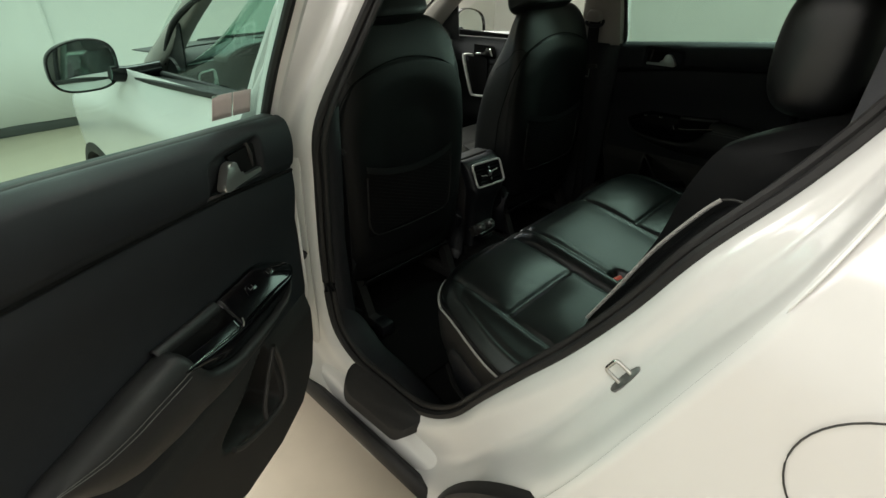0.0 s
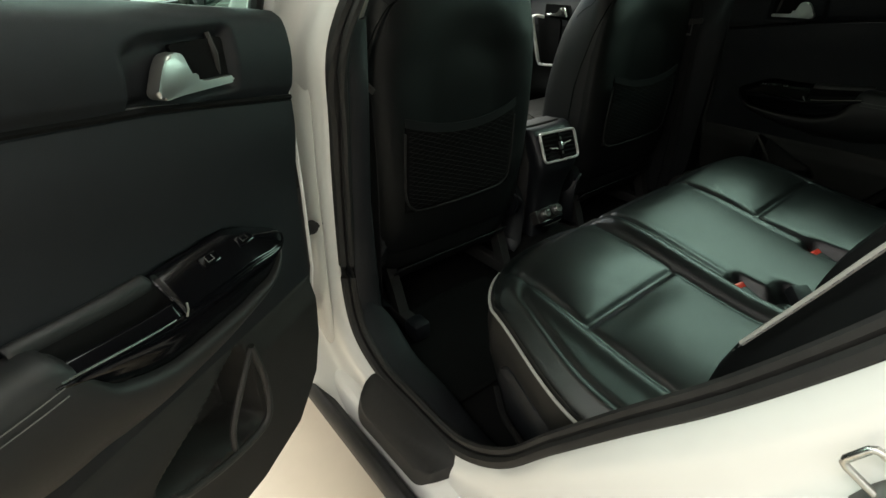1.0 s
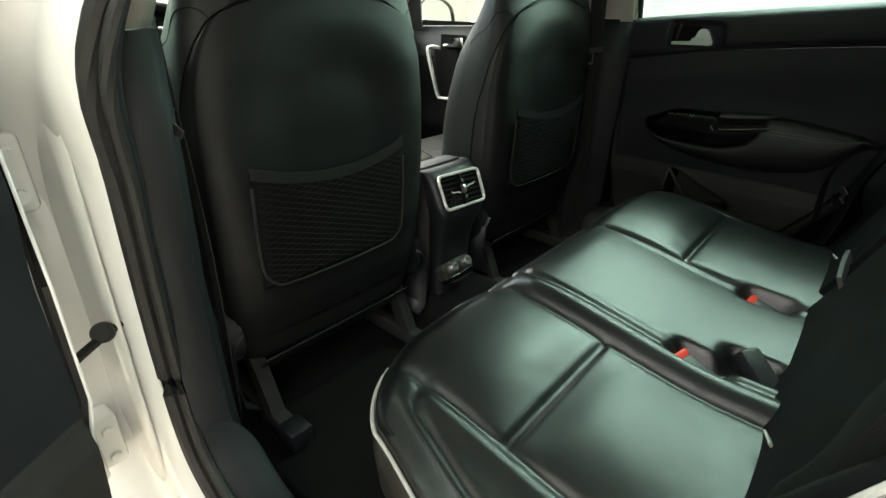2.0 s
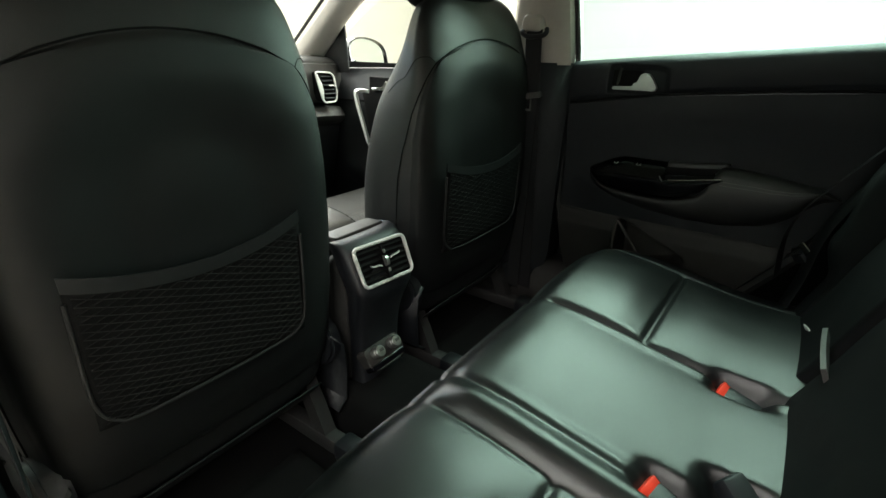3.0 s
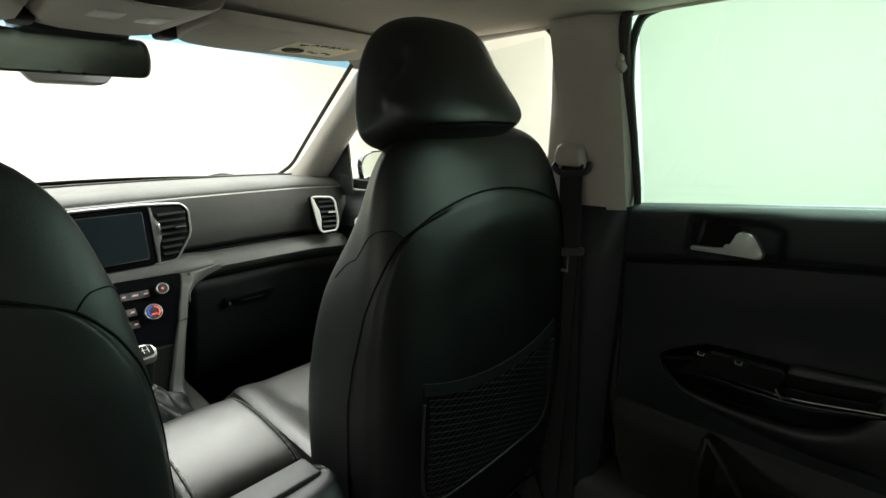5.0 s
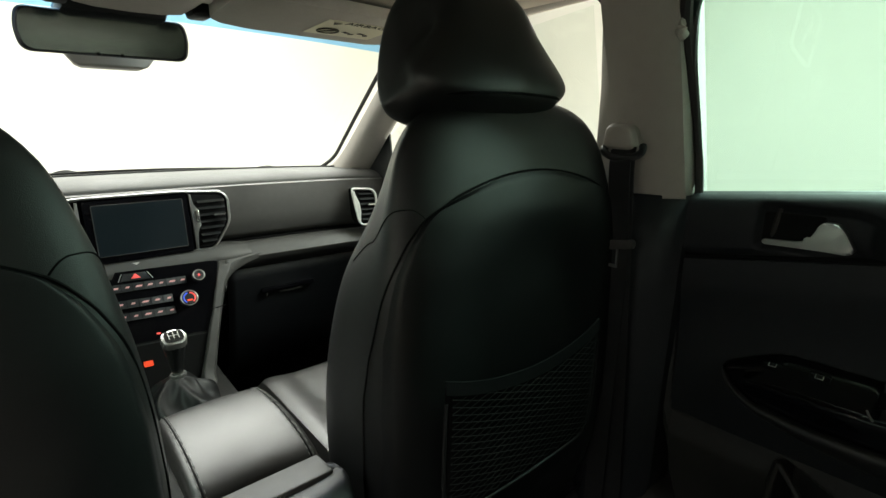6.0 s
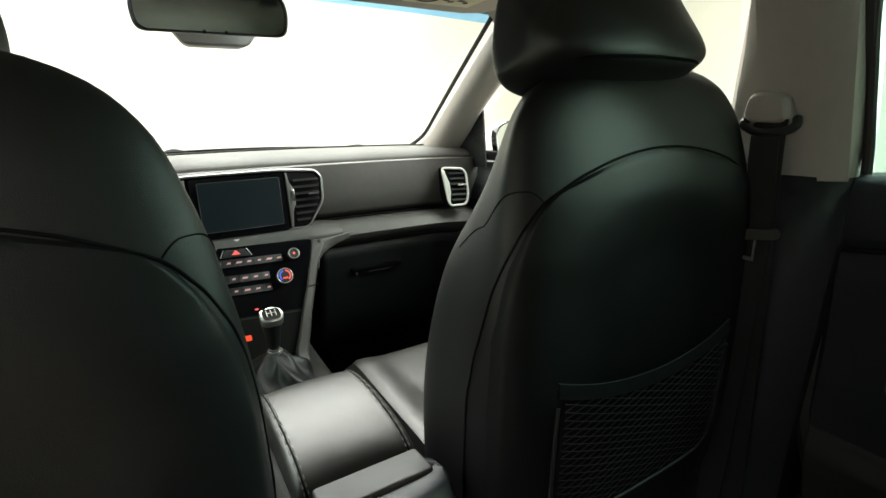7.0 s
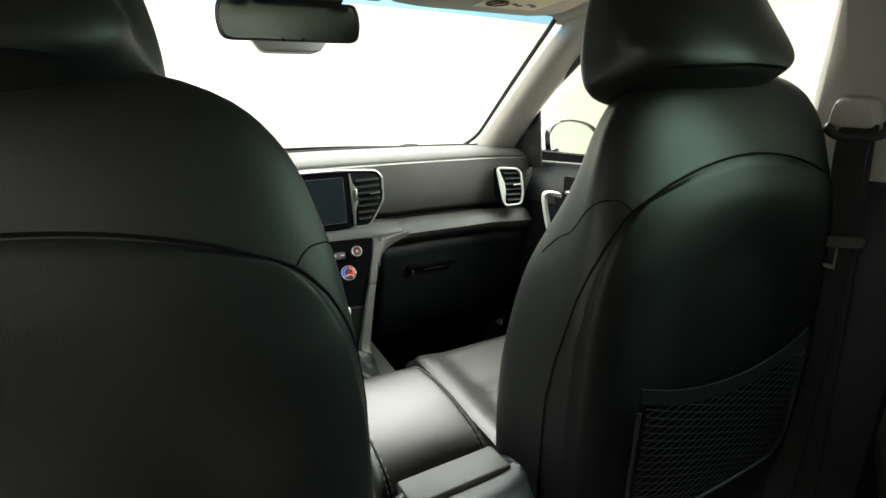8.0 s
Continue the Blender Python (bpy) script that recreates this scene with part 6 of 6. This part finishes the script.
fr_out = [(-0.205, 1.186), (-0.10, 1.194), (0.10, 1.194), (0.198, 1.186), (0.213, 1.168), (0.211, 1.108), (0.165, 1.044), (-0.165, 1.044), (-0.211, 1.108), (-0.217, 1.168)]


def fascia(a, b, d):
    return Vector((a + 0.004, FY + 0.10 * (b - 1.12) + 0.03 * (a / 0.2) ** 2 * 0.3 - d, b - 0.006))


clus = part("centre_fascia", prism(rounded(fr_out, 0.014, 3), fascia, -0.05, 0.0), GLOSS, dash, "black centre fascia")
part("chrome_frame", tube([fascia(a, b, 0.003) for a, b in rounded(fr_out, 0.016, 4)], 0.0034, 8, True), SILVER, clus, "satin chrome fascia frame")
scr = part("screen_bezel", prism(rounded([(-0.100, 1.187), (0.114, 1.187), (0.114, 1.046), (-0.100, 1.046)], 0.004), fascia, -0.01, 0.008, 0.004), GLOSS, clus, "black screen bezel")
part("screen", prism(rounded([(-0.084, 1.177), (0.101, 1.177), (0.101, 1.062), (-0.084, 1.062)], 0.003), fascia, 0.006, 0.0092), SCREEN, scr, "dark unlit navigation screen")
part("screen_edge", tube([fascia(a, b, 0.0088) for a, b in rounded([(-0.084, 1.177), (0.101, 1.177), (0.101, 1.062), (-0.084, 1.062)], 0.003)], 0.0011, 6, True), PLASTIC_WARM, scr, "thin grey edge round the screen")
for s in (-1, 1):
    vo2 = [(s * 0.122, 1.186), (s * 0.196, 1.180), (s * 0.205, 1.165), (s * 0.204, 1.110), (s * 0.162, 1.052), (s * 0.122, 1.052)]
    part("vent_back", prism(vo2, fascia, -0.002, 0.002), SEAM, clus, "dark vent opening")
    for k in range(7):
        b = 1.066 + 0.0165 * k
        wdt = float(np.interp(b, [1.05, 1.11, 1.17, 1.19], [0.163, 0.201, 0.203, 0.19]))
        part("vent_slat", loft([[fascia(a, b - 0.0022, 0.012), fascia(a, b - 0.0012, 0.0125), fascia(a, b + 0.0035, 0.004), fascia(a, b + 0.0022, 0.003)] for a in (s * 0.136, s * wdt)]), PANEL_BACK, clus)
    part("vent_tab", loft([[fascia(a, 1.1285, 0.011), fascia(a, 1.129, 0.017), fascia(a, 1.1335, 0.017), fascia(a, 1.134, 0.011)] for a in (s * 0.170, s * 0.198)]), CHROME, clus, "bright vent tab")
    part("vent_bracket", prism([(s * 0.117, 1.186), (s * 0.122, 1.186), (s * 0.124, 1.160), (s * 0.135, 1.148), (s * 0.137, 1.108), (s * 0.126, 1.090), (s * 0.125, 1.050), (s * 0.119, 1.050)][::s], (lambda a, b, d: fascia(a + (0.010 if a < 0 else 0), b, d)), 0.0, 0.011, 0.002), SILVER, clus, "silver vent bracket")
    part("vent_thumbwheel", prism(rounded([(s * 0.128, 1.146), (s * 0.136, 1.146), (s * 0.136, 1.116), (s * 0.128, 1.116)][::s], 0.003), fascia, 0.0, 0.014, 0.002), CHROME, clus, "bright vent thumb wheel")
    # outer vents
    o = [(s * 0.583, 1.158), (s * 0.645, 1.153), (s * 0.656, 1.140), (s * 0.656, 1.080), (s * 0.646, 1.048), (s * 0.600, 1.046), (s * 0.592, 1.060)]

    def outer(a, b, d):
        return Vector((a, 0.866 + 0.22 * (b - 1.1) + 0.25 * (0.60 - abs(a)) - d, b))

    ov = part("side_vent", prism(rounded(o, 0.010, 3)[::s], outer, -0.03, 0.006, 0.002), SEAM, dash, "outer dashboard vent")
    part("vent_frame", tube([outer(a, b, 0.010) for a, b in rounded(o, 0.012, 4)], 0.0036, 8, True), BRIGHT, ov, "satin chrome vent frame")
    part("vent_bracket", prism([(s * 0.587, 1.150), (s * 0.591, 1.150), (s * 0.595, 1.125), (s * 0.602, 1.115), (s * 0.602, 1.085), (s * 0.598, 1.055), (s * 0.595, 1.055)][::s], outer, 0.004, 0.012, 0.002), BRIGHT, ov, "satin chrome vent bracket")
    for k in range(6):
        b = 1.062 + 0.0155 * k
        part("vent_slat", loft([[outer(a, b - 0.0022, 0.012), outer(a, b - 0.0012, 0.0125), outer(a, b + 0.0035, 0.006), outer(a, b + 0.0022, 0.005)] for a in (s * 0.605, s * 0.650)]), PANEL_BACK, ov)
    part("vent_tab", loft([[outer(a, 1.105, 0.012), outer(a, 1.1055, 0.017), outer(a, 1.110, 0.017), outer(a, 1.1105, 0.012)] for a in (s * 0.625, s * 0.650)]), CHROME, ov, "bright vent tab")

# centre stack below the screen
SHELF = ((0.885, 1.048), (0.858, 1.040), (0.838, 1.020), (0.832, 1.006))
BAND = ((0.909, 1.035), (0.883, 1.032), (0.865, 1.021), (0.853, 1.004))


def shelf_row(x):
    """The ledge below the screen, easing into the band at both sides."""
    k = smooth(0.30, 0.165, abs(x))
    return [Vector((x, a[0] * k + (b[0] + dash_y(x)) * (1 - k), a[1] * k + (b[1] - 0.012 * (abs(x) / 0.7) ** 2) * (1 - k))) for a, b in zip(SHELF, BAND)]


part("stack_shelf", loft([shelf_row(x) for x in np.linspace(-0.31, 0.31, 50)], cap=False, closed=False), GREY_TRIM, dash, "grey shelf below the screen", thick=0.003, angle=60)
part("slot_notch", prism([(-0.020, 1.0335), (-0.004, 1.0335), (-0.012, 1.0290)], lambda a, b, d: Vector((a, 0.8490 + (b - 1.031) - d, b)), -0.002, 0.0012), SILVER, dash, "small bright notch of the slot")
part("disc_slot", box(-0.075, 0.085, 0.8535, 0.862, 1.0315, 1.0345), SEAM, dash, "dark slot below the screen")
stack_top, stack_low = (0.812, 1.004), (0.690, 0.770)


def stack(a, b, d):
    """The sloping control panel: b from 0 at its foot to 1 at its top."""
    y = stack_low[0] + (stack_top[0] - stack_low[0]) * b
    z = stack_low[1] + (stack_top[1] - stack_low[1]) * b
    return Vector((a, y - 0.89 * d + 0.15 * (0.09 - a), z + 0.46 * d))


st_o = rounded([(-0.155, 1.06), (0.155, 1.06), (0.124, 0.62), (0.084, 0.23), (0.060, 0.0), (-0.060, 0.0), (-0.084, 0.23), (-0.124, 0.62)], 0.02, 3)
stk = part("control_panel", prism(st_o, stack, -0.05, 0.004), GLOSS, dash, "glossy black control panel")
for s in (-1, 1):
    # grey side cheeks running down from the band to the console
    chk = [Vector((s * x, y, z)) for x, y, z in ((0.182, 0.840, 1.004), (0.166, 0.806, 0.986), (0.148, 0.786, 0.955), (0.131, 0.763, 0.912), (0.110, 0.736, 0.863), (0.092, 0.712, 0.815), (0.076, 0.688, 0.772), (0.080, 0.655, 0.745), (0.088, 0.610, 0.735))]
    wid = (0.024, 0.020, 0.014, 0.013, 0.014, 0.015, 0.017, 0.020, 0.022)
    cheek = []
    for p, w in zip(curve(chk, 4), np.interp(np.linspace(0, 8, 33), range(9), wid)):
        cheek.append([p + Vector((-w, 0.0, 0.0)), p + Vector((-w * 0.8, -0.012, 0.008)), p + Vector((w * 0.6, -0.010, 0.006)), p + Vector((w, 0.004, -0.004)), p + Vector((w * 1.05, 0.10, -0.05)), p + Vector((-w, 0.06, -0.03))])
    def fillet(u, v):
        """A concave corner between the cheek and the band."""
        low = Vector((0.158 + 0.172 * (1 - math.cos(math.pi / 2 * u)), 0.778 + 0.074 * math.sin(math.pi / 2 * u) + 0.014 * u ** 3, 0.943 + 0.055 * math.sin(math.pi / 2 * u)))
        p = Vector((0.178 + 0.152 * u, 0.822 + 0.030 * smooth(0, 0.7, u) + 0.014 * u ** 3, 1.012 - 0.004 * u)).lerp(low, v)
        return Vector((s * p.x, p.y, p.z))

    part("cheek_fillet", sheet(fillet, 16, 8), GREY_TRIM, dash, "grey corner between cheek and band", thick=0.003)
    part("side_cheek", loft(cheek), GREY_TRIM, dash, "grey console side cheek", bevel=0.003)
    part("stack_side", sheet(lambda u, v: Vector((s * (0.160 - 0.075 * u), 0.80 - 0.11 * u + 0.2 * v, 0.985 - 0.20 * u - (0.25 + 0.1 * u) * v)), 8, 6), PLASTIC, dash, "black side of the centre stack", thick=0.004)
hz = [(-0.052, 0.968), (0.008, 0.968), (0.000, 1.036), (-0.044, 1.036)]
part("hazard_switch", prism(hz, stack, 0.002, 0.008, 0.002), PLASTIC, stk, "black hazard switch")
part("hazard_trim", join(*[tube([stack(a, b, 0.008) for a, b in ((-0.022 + s * 0.034, 0.968), (-0.022 + s * 0.025, 1.036))], 0.0009, 6) for s in (-1, 1)]), SILVER, stk, "thin bright switch edges")
part("hazard_triangle", prism([(-0.031, 0.986), (-0.011, 0.986), (-0.021, 1.028)], stack, 0.008, 0.0086), LIT_RED, stk, "lit red hazard triangle")
for b0, n, mm in ((0.912, 9, LIT_WHITE), (0.766, 7, LIT_WHITE), (0.655, 7, LIT_WHITE)):
    row = part("button_panel", prism(rounded([(-0.118, b0 - 0.034), (0.042 if n == 7 else 0.078, b0 - 0.034), (0.042 if n == 7 else 0.078, b0 + 0.034), (-0.118, b0 + 0.034)], 0.004), stack, 0.002, 0.009, 0.002), PLASTIC, stk, "dark panel of push buttons")
    for k in range(n):
        a0 = -0.108 + (0.142 if n == 7 else 0.178) * k / (n - 1)
        wd = (0.0045, 0.0075, 0.0055)[k % 3]
        part("button_mark", prism([(a0 - wd, b0 - 0.007), (a0 + wd * 0.7, b0 - 0.007), (a0 + wd, b0 + 0.008), (a0 - wd * 0.5, b0 + 0.008)], stack, 0.009, 0.0095), mm, row, "softly lit button marking")
        if k:
            part("button_gap", prism([(a0 - 0.0127, b0 - 0.033), (a0 - 0.0119, b0 - 0.033), (a0 - 0.0119, b0 + 0.033), (a0 - 0.0127, b0 + 0.033)], stack, 0.0088, 0.0094), SEAM, row)
TILT_M = Euler((math.atan2(0.89, 0.46), 0, 0)).to_matrix().to_4x4()
for a0, b0, r in ((0.103, 0.925, 0.013), (0.072, 0.728, 0.0185)):
    kb = part("rotary_knob", moved(knob(r, 0.022, 32), Matrix.Translation(stack(a0, b0, 0.012)) @ TILT_M), PLASTIC, stk, "round black control knob")
    part("knob_ring", tube([Matrix.Translation(stack(a0, b0, 0.022)) @ TILT_M @ Vector((r * 0.95 * math.cos(t), r * 0.95 * math.sin(t), 0)) for t in np.linspace(0, 2 * math.pi, 32, endpoint=False)], 0.0015, 8, True), SILVER, kb, "bright knob ring")
    if r > 0.015:
        for t0, t1, mm in ((100, 235, LIT_BLUE), (-55, 80, LIT_RED)):
            part("temperature_arc", tube([Matrix.Translation(stack(a0, b0, 0.0232)) @ TILT_M @ Vector((r * 0.66 * math.cos(radians(t)), r * 0.66 * math.sin(radians(t)), 0)) for t in np.linspace(t0, t1, 14)], 0.0018, 6), mm, kb, "lit temperature arc")
        part("knob_mark", moved(box(-0.006, 0.006, -0.0075, -0.0035, 0.0, 0.0008), Matrix.Translation(stack(a0, b0, 0.0232)) @ TILT_M), LIT_ORANGE, kb, "lit red marking")
    else:
        part("knob_mark", moved(disc(0.003, 0.001, 12), Matrix.Translation(stack(a0, b0, 0.0232)) @ TILT_M), LIT_RED, kb, "lit red dot")
part("tray_edge", tube([stack(a, 0.40, 0.004) for a in (-0.098, 0.0, 0.098)], 0.002, 6), RUBBER, stk, "dark tray edge")
# Thin black sheet on the panel: the open tray's shade, painted flat.
part("tray_shade", prism(rounded([(-0.058, 0.03), (0.058, 0.03), (0.098, 0.42), (-0.098, 0.42)], 0.012), stack, 0.0042, 0.0052), SEAM, stk, "flat black plate painting the shade of the tray")
for a0, b0, wd, hh, mm in ((-0.053, 0.228, 0.006, 0.022, LIT_ORANGE), (-0.034, 0.232, 0.009, 0.024, LIT_ORANGE), (-0.062, 0.472, 0.004, 0.008, LIT_RED), (-0.002, 0.472, 0.004, 0.008, LIT_RED)):
    part("socket_light", prism(rounded([(a0 - wd, b0 - hh), (a0 + wd, b0 - hh), (a0 + wd, b0 + hh), (a0 - wd, b0 + hh)], 0.004), stack, 0.0054, 0.0064), mm, stk, "small lit red symbol")

for s in (-1, 1):
    part("cheek_joint", tube([(s * 0.112, 0.751, 0.914), (s * 0.131, 0.749, 0.917), (s * 0.149, 0.757, 0.916)], 0.0012, 6), SEAM, dash, "thin joint across the side cheek")

# steering wheel
sw = thing("steering_wheel", -0.39, 0.66, 1.0, "black leather steering wheel before the driver seat", "steering wheel")
swm = Matrix.Translation((-0.39, 0.66, 1.01)) @ Euler((radians(66), 0, 0)).to_matrix().to_4x4()
part("rim", tube([swm @ Vector((0.178 * math.cos(a), 0.175 * math.sin(a), 0)) for a in np.linspace(0, 2 * math.pi, 48, endpoint=False)], 0.016, 12, True), LEATHER, sw, "black leather rim")
part("hub", moved(knob(0.062, 0.05, 28), swm @ Matrix.Translation((0, 0, -0.01))), PLASTIC, sw, "black airbag hub")
for t in (0, 180, 270):
    part("spoke", moved(box(0.05, 0.17, -0.018, 0.018, -0.012, 0.008, 0.006), swm @ Euler((0, 0, radians(t))).to_matrix().to_4x4()), PLASTIC, sw, "black spoke")
part("instrument_hood", sheet(lambda u, v: Vector((-0.57 + 0.36 * u, 0.80 + 0.22 * v, 1.19 + 0.055 * math.sin(math.pi * u) ** 0.6 - 0.01 * v)), 20, 6), DASH_SOFT, dash, "dark instrument hood", thick=0.008)
part("steering_column", loft([[Vector((-0.39 + 0.05 * math.cos(a), y, z + 0.045 * math.sin(a))) for a in np.linspace(0, 2 * math.pi, 16, endpoint=False)] for y, z in ((0.68, 1.0), (0.95, 0.9))]), PLASTIC, sw, "black column cover")

# ---- mirror, visors and roof fittings ----
rvm = thing("rearview_mirror", -0.02, 0.69, 1.50, "black-rimmed rear-view mirror on the windscreen", "mirror")
mo = rounded([(-0.132, -0.037), (0.132, -0.037), (0.138, 0.004), (0.130, 0.037), (-0.130, 0.037), (-0.138, 0.004)], 0.022, 5)
RV = Matrix.Translation((-0.022, 0.690, 1.507)) @ Euler((radians(93.5), 0, radians(-1))).to_matrix().to_4x4()


def rv(k, d):
    return [RV @ Vector((a * k, b * (1 - (1 - k) * 2.2), d)) for a, b in mo]


part("mirror_case", loft([rv(0.99, 0.0), rv(1.0, -0.010), rv(0.97, -0.028), rv(0.85, -0.042), rv(0.72, -0.046)]), PLASTIC, rvm, "black mirror case")
part("mirror_rim", loft([rv(1.0, -0.006), rv(1.0, 0.003), rv(0.975, 0.006), rv(0.945, 0.003)], cap=False), PLASTIC, rvm, "black mirror rim")
part("mirror_glass", loft([rv(0.955, 0.0035), rv(0.60, 0.0036)]), DIM_MIRROR, rvm, "dim mirror glass")
for a0 in (-0.020, 0.018):
    part("mirror_button", moved(disc(0.003, 0.003, 10), RV @ Matrix.Translation((a0, -0.0335, 0.006))), GLOSS, rvm, "tiny mirror button")
part("mirror_stalk", tube(curve([(-0.02, 0.715, 1.51), (-0.018, 0.74, 1.535), (-0.016, 0.76, 1.55)], 4), 0.018, 10), PLASTIC, rvm, "black mirror stalk")
part("sensor_cover", loft([[Vector((-0.010 + a, 0.775 + dy, z)) for a, dy in ((-w, 0), (w, 0), (w * 0.9, 0.05), (-w * 0.9, 0.05))] for w, z in ((0.054, 1.459), (0.066, 1.464), (0.084, 1.487), (0.090, 1.53))]), PILLAR, rvm, "grey sensor cover behind the mirror", bevel=0.008)
part("mount_cover", box(-0.095, 0.075, 0.64, 0.78, 1.535, 1.575, 0.014), PLASTIC, rvm, "black mirror mount cover")


def visor(s):
    v = thing("sun_visor", s * 0.32, 0.48, 1.55, "beige grey sun visor folded against the roof", "sun visor", "sun visors")
    vo_ = rounded([(0.115, 0.365), (0.50, 0.385), (0.535, 0.56), (0.50, 0.598), (0.20, 0.585), (0.115, 0.555)], 0.03, 4)
    flap = part("flap", prism([(s * a, b) for a, b in vo_][::-s], lambda a, b, d: Vector((a, b, 1.543 - 0.12 * (b - 0.48) * 0.4 - d)), -0.012, 0.008, 0.005, 3), HEADLINER, v, "padded beige visor flap")
    if s > 0:
        lab = part("airbag_label", prism([(0.300, 0.432), (0.300, 0.545), (0.452, 0.545), (0.452, 0.432)], lambda a, b, d: Vector((a, b, 1.5345 - 0.12 * (b - 0.48) * 0.4 - d)), 0.0, 0.0012), LABEL, v, "pale airbag warning label")
        text = bpy.data.curves.new("label_text", "FONT")
        text.body, text.size, text.align_x, text.extrude = "AIRBAG", 0.026, "CENTER", 0.0003
        tob = bpy.data.objects.new("label_text", text)
        scene.collection.objects.link(tob)
        bpy.context.view_layer.update()
        me = bpy.data.meshes.new_from_object(tob.evaluated_get(bpy.context.evaluated_depsgraph_get()))
        bpy.data.objects.remove(tob)
        bm = bmesh.new()
        bm.from_mesh(me)
        # read from the rear seat: lettering faces down and towards the bench
        moved(bm, Matrix.Translation((0.386, 0.448, 1.5325 + 0.0019)) @ Euler((radians(180 - 2.7), 0, 0)).to_matrix().to_4x4())
        part("label_text", bm, INK, lab, "dark printed word on the label", smooth=False)
        ring = [Vector((0.335 + 0.022 * math.cos(a), 0.507 + 0.022 * math.sin(a), 1.5310)) for a in np.linspace(0, 2 * math.pi, 28, endpoint=False)]
        part("label_symbol", join(tube(ring, 0.0018, 5, True), tube([(0.320, 0.523, 1.5310), (0.350, 0.491, 1.5310)], 0.0016, 5)), INK, lab, "dark round warning symbol")
        part("label_symbol", join(*[moved(box(-w, w, -0.005, 0.005, 0, 0.0006), pose(x, y, 1.5308, 0, 0, r)) for x, y, w, r in ((0.375, 0.505, 0.008, 30), (0.392, 0.515, 0.006, -20), (0.408, 0.500, 0.007, 10), (0.425, 0.512, 0.008, 60))]), INK, lab, "small dark figures")
        part("label_symbol", prism([(0.312, 0.437), (0.330, 0.437), (0.321, 0.456)], lambda a, b, d: Vector((a, b, 1.5336 - d)), 0, 0.0012), INK, lab, "small dark warning triangle")
    part("visor_clip", box(s * 0.105 - 0.018, s * 0.105 + 0.018, 0.535, 0.585, 1.532, 1.556, 0.007), RUBBER, v, "dark visor clip")
    return v


visor(1)
visor(-1)
oc = thing("overhead_console", 0, 0.40, 1.55, "beige grey overhead console at the windscreen", "overhead console")
part("console_cover", loft([[Vector((a, y, z)) for a, z in ((-0.10, 1.568), (-0.092, 1.545), (-0.07, 1.535), (0.07, 1.535), (0.092, 1.545), (0.10, 1.568))] for y in (0.28, 0.34, 0.52, 0.585)], cap=False, closed=False), HEADLINER, oc, "beige console cover", sub=1, thick=0.004)
part("map_lamp", box(-0.05, -0.01, 0.36, 0.42, 1.531, 1.537, 0.003), PIPING, oc, "unlit map lamp lens")
part("map_lamp", box(0.01, 0.05, 0.36, 0.42, 1.531, 1.537, 0.003), PIPING, oc, "unlit map lamp lens")
# wipers resting at the foot of the windscreen
for x0, x1, z0, end in ((-0.45, -0.02, 1.224, -0.125), (0.12, 0.60, 1.209, 0.43)):
    wp = thing("wiper", x0, 1.36, 1.2, "black windscreen wiper at rest", "wiper", "windscreen wipers")
    part("blade", tube([(x0 + (x1 - x0) * t, 1.340 - 0.05 * (2 * (x0 + (x1 - x0) * t) / 1.3) ** 2, z0 - 0.020 + 0.004 * math.sin(3 * t)) for t in np.linspace(0, 1, 12)], 0.007, 6), RUBBER, wp, "thin rubber blade")
    part("arm", tube([(end + (x1 - end) * t, 1.315 - 0.02 * end, z0 - 0.016 + 0.012 * math.sin(math.pi * min(t * 1.4, 1))) for t in np.linspace(0, 1, 12)], 0.006, 8), RUBBER, wp, "black wiper arm")
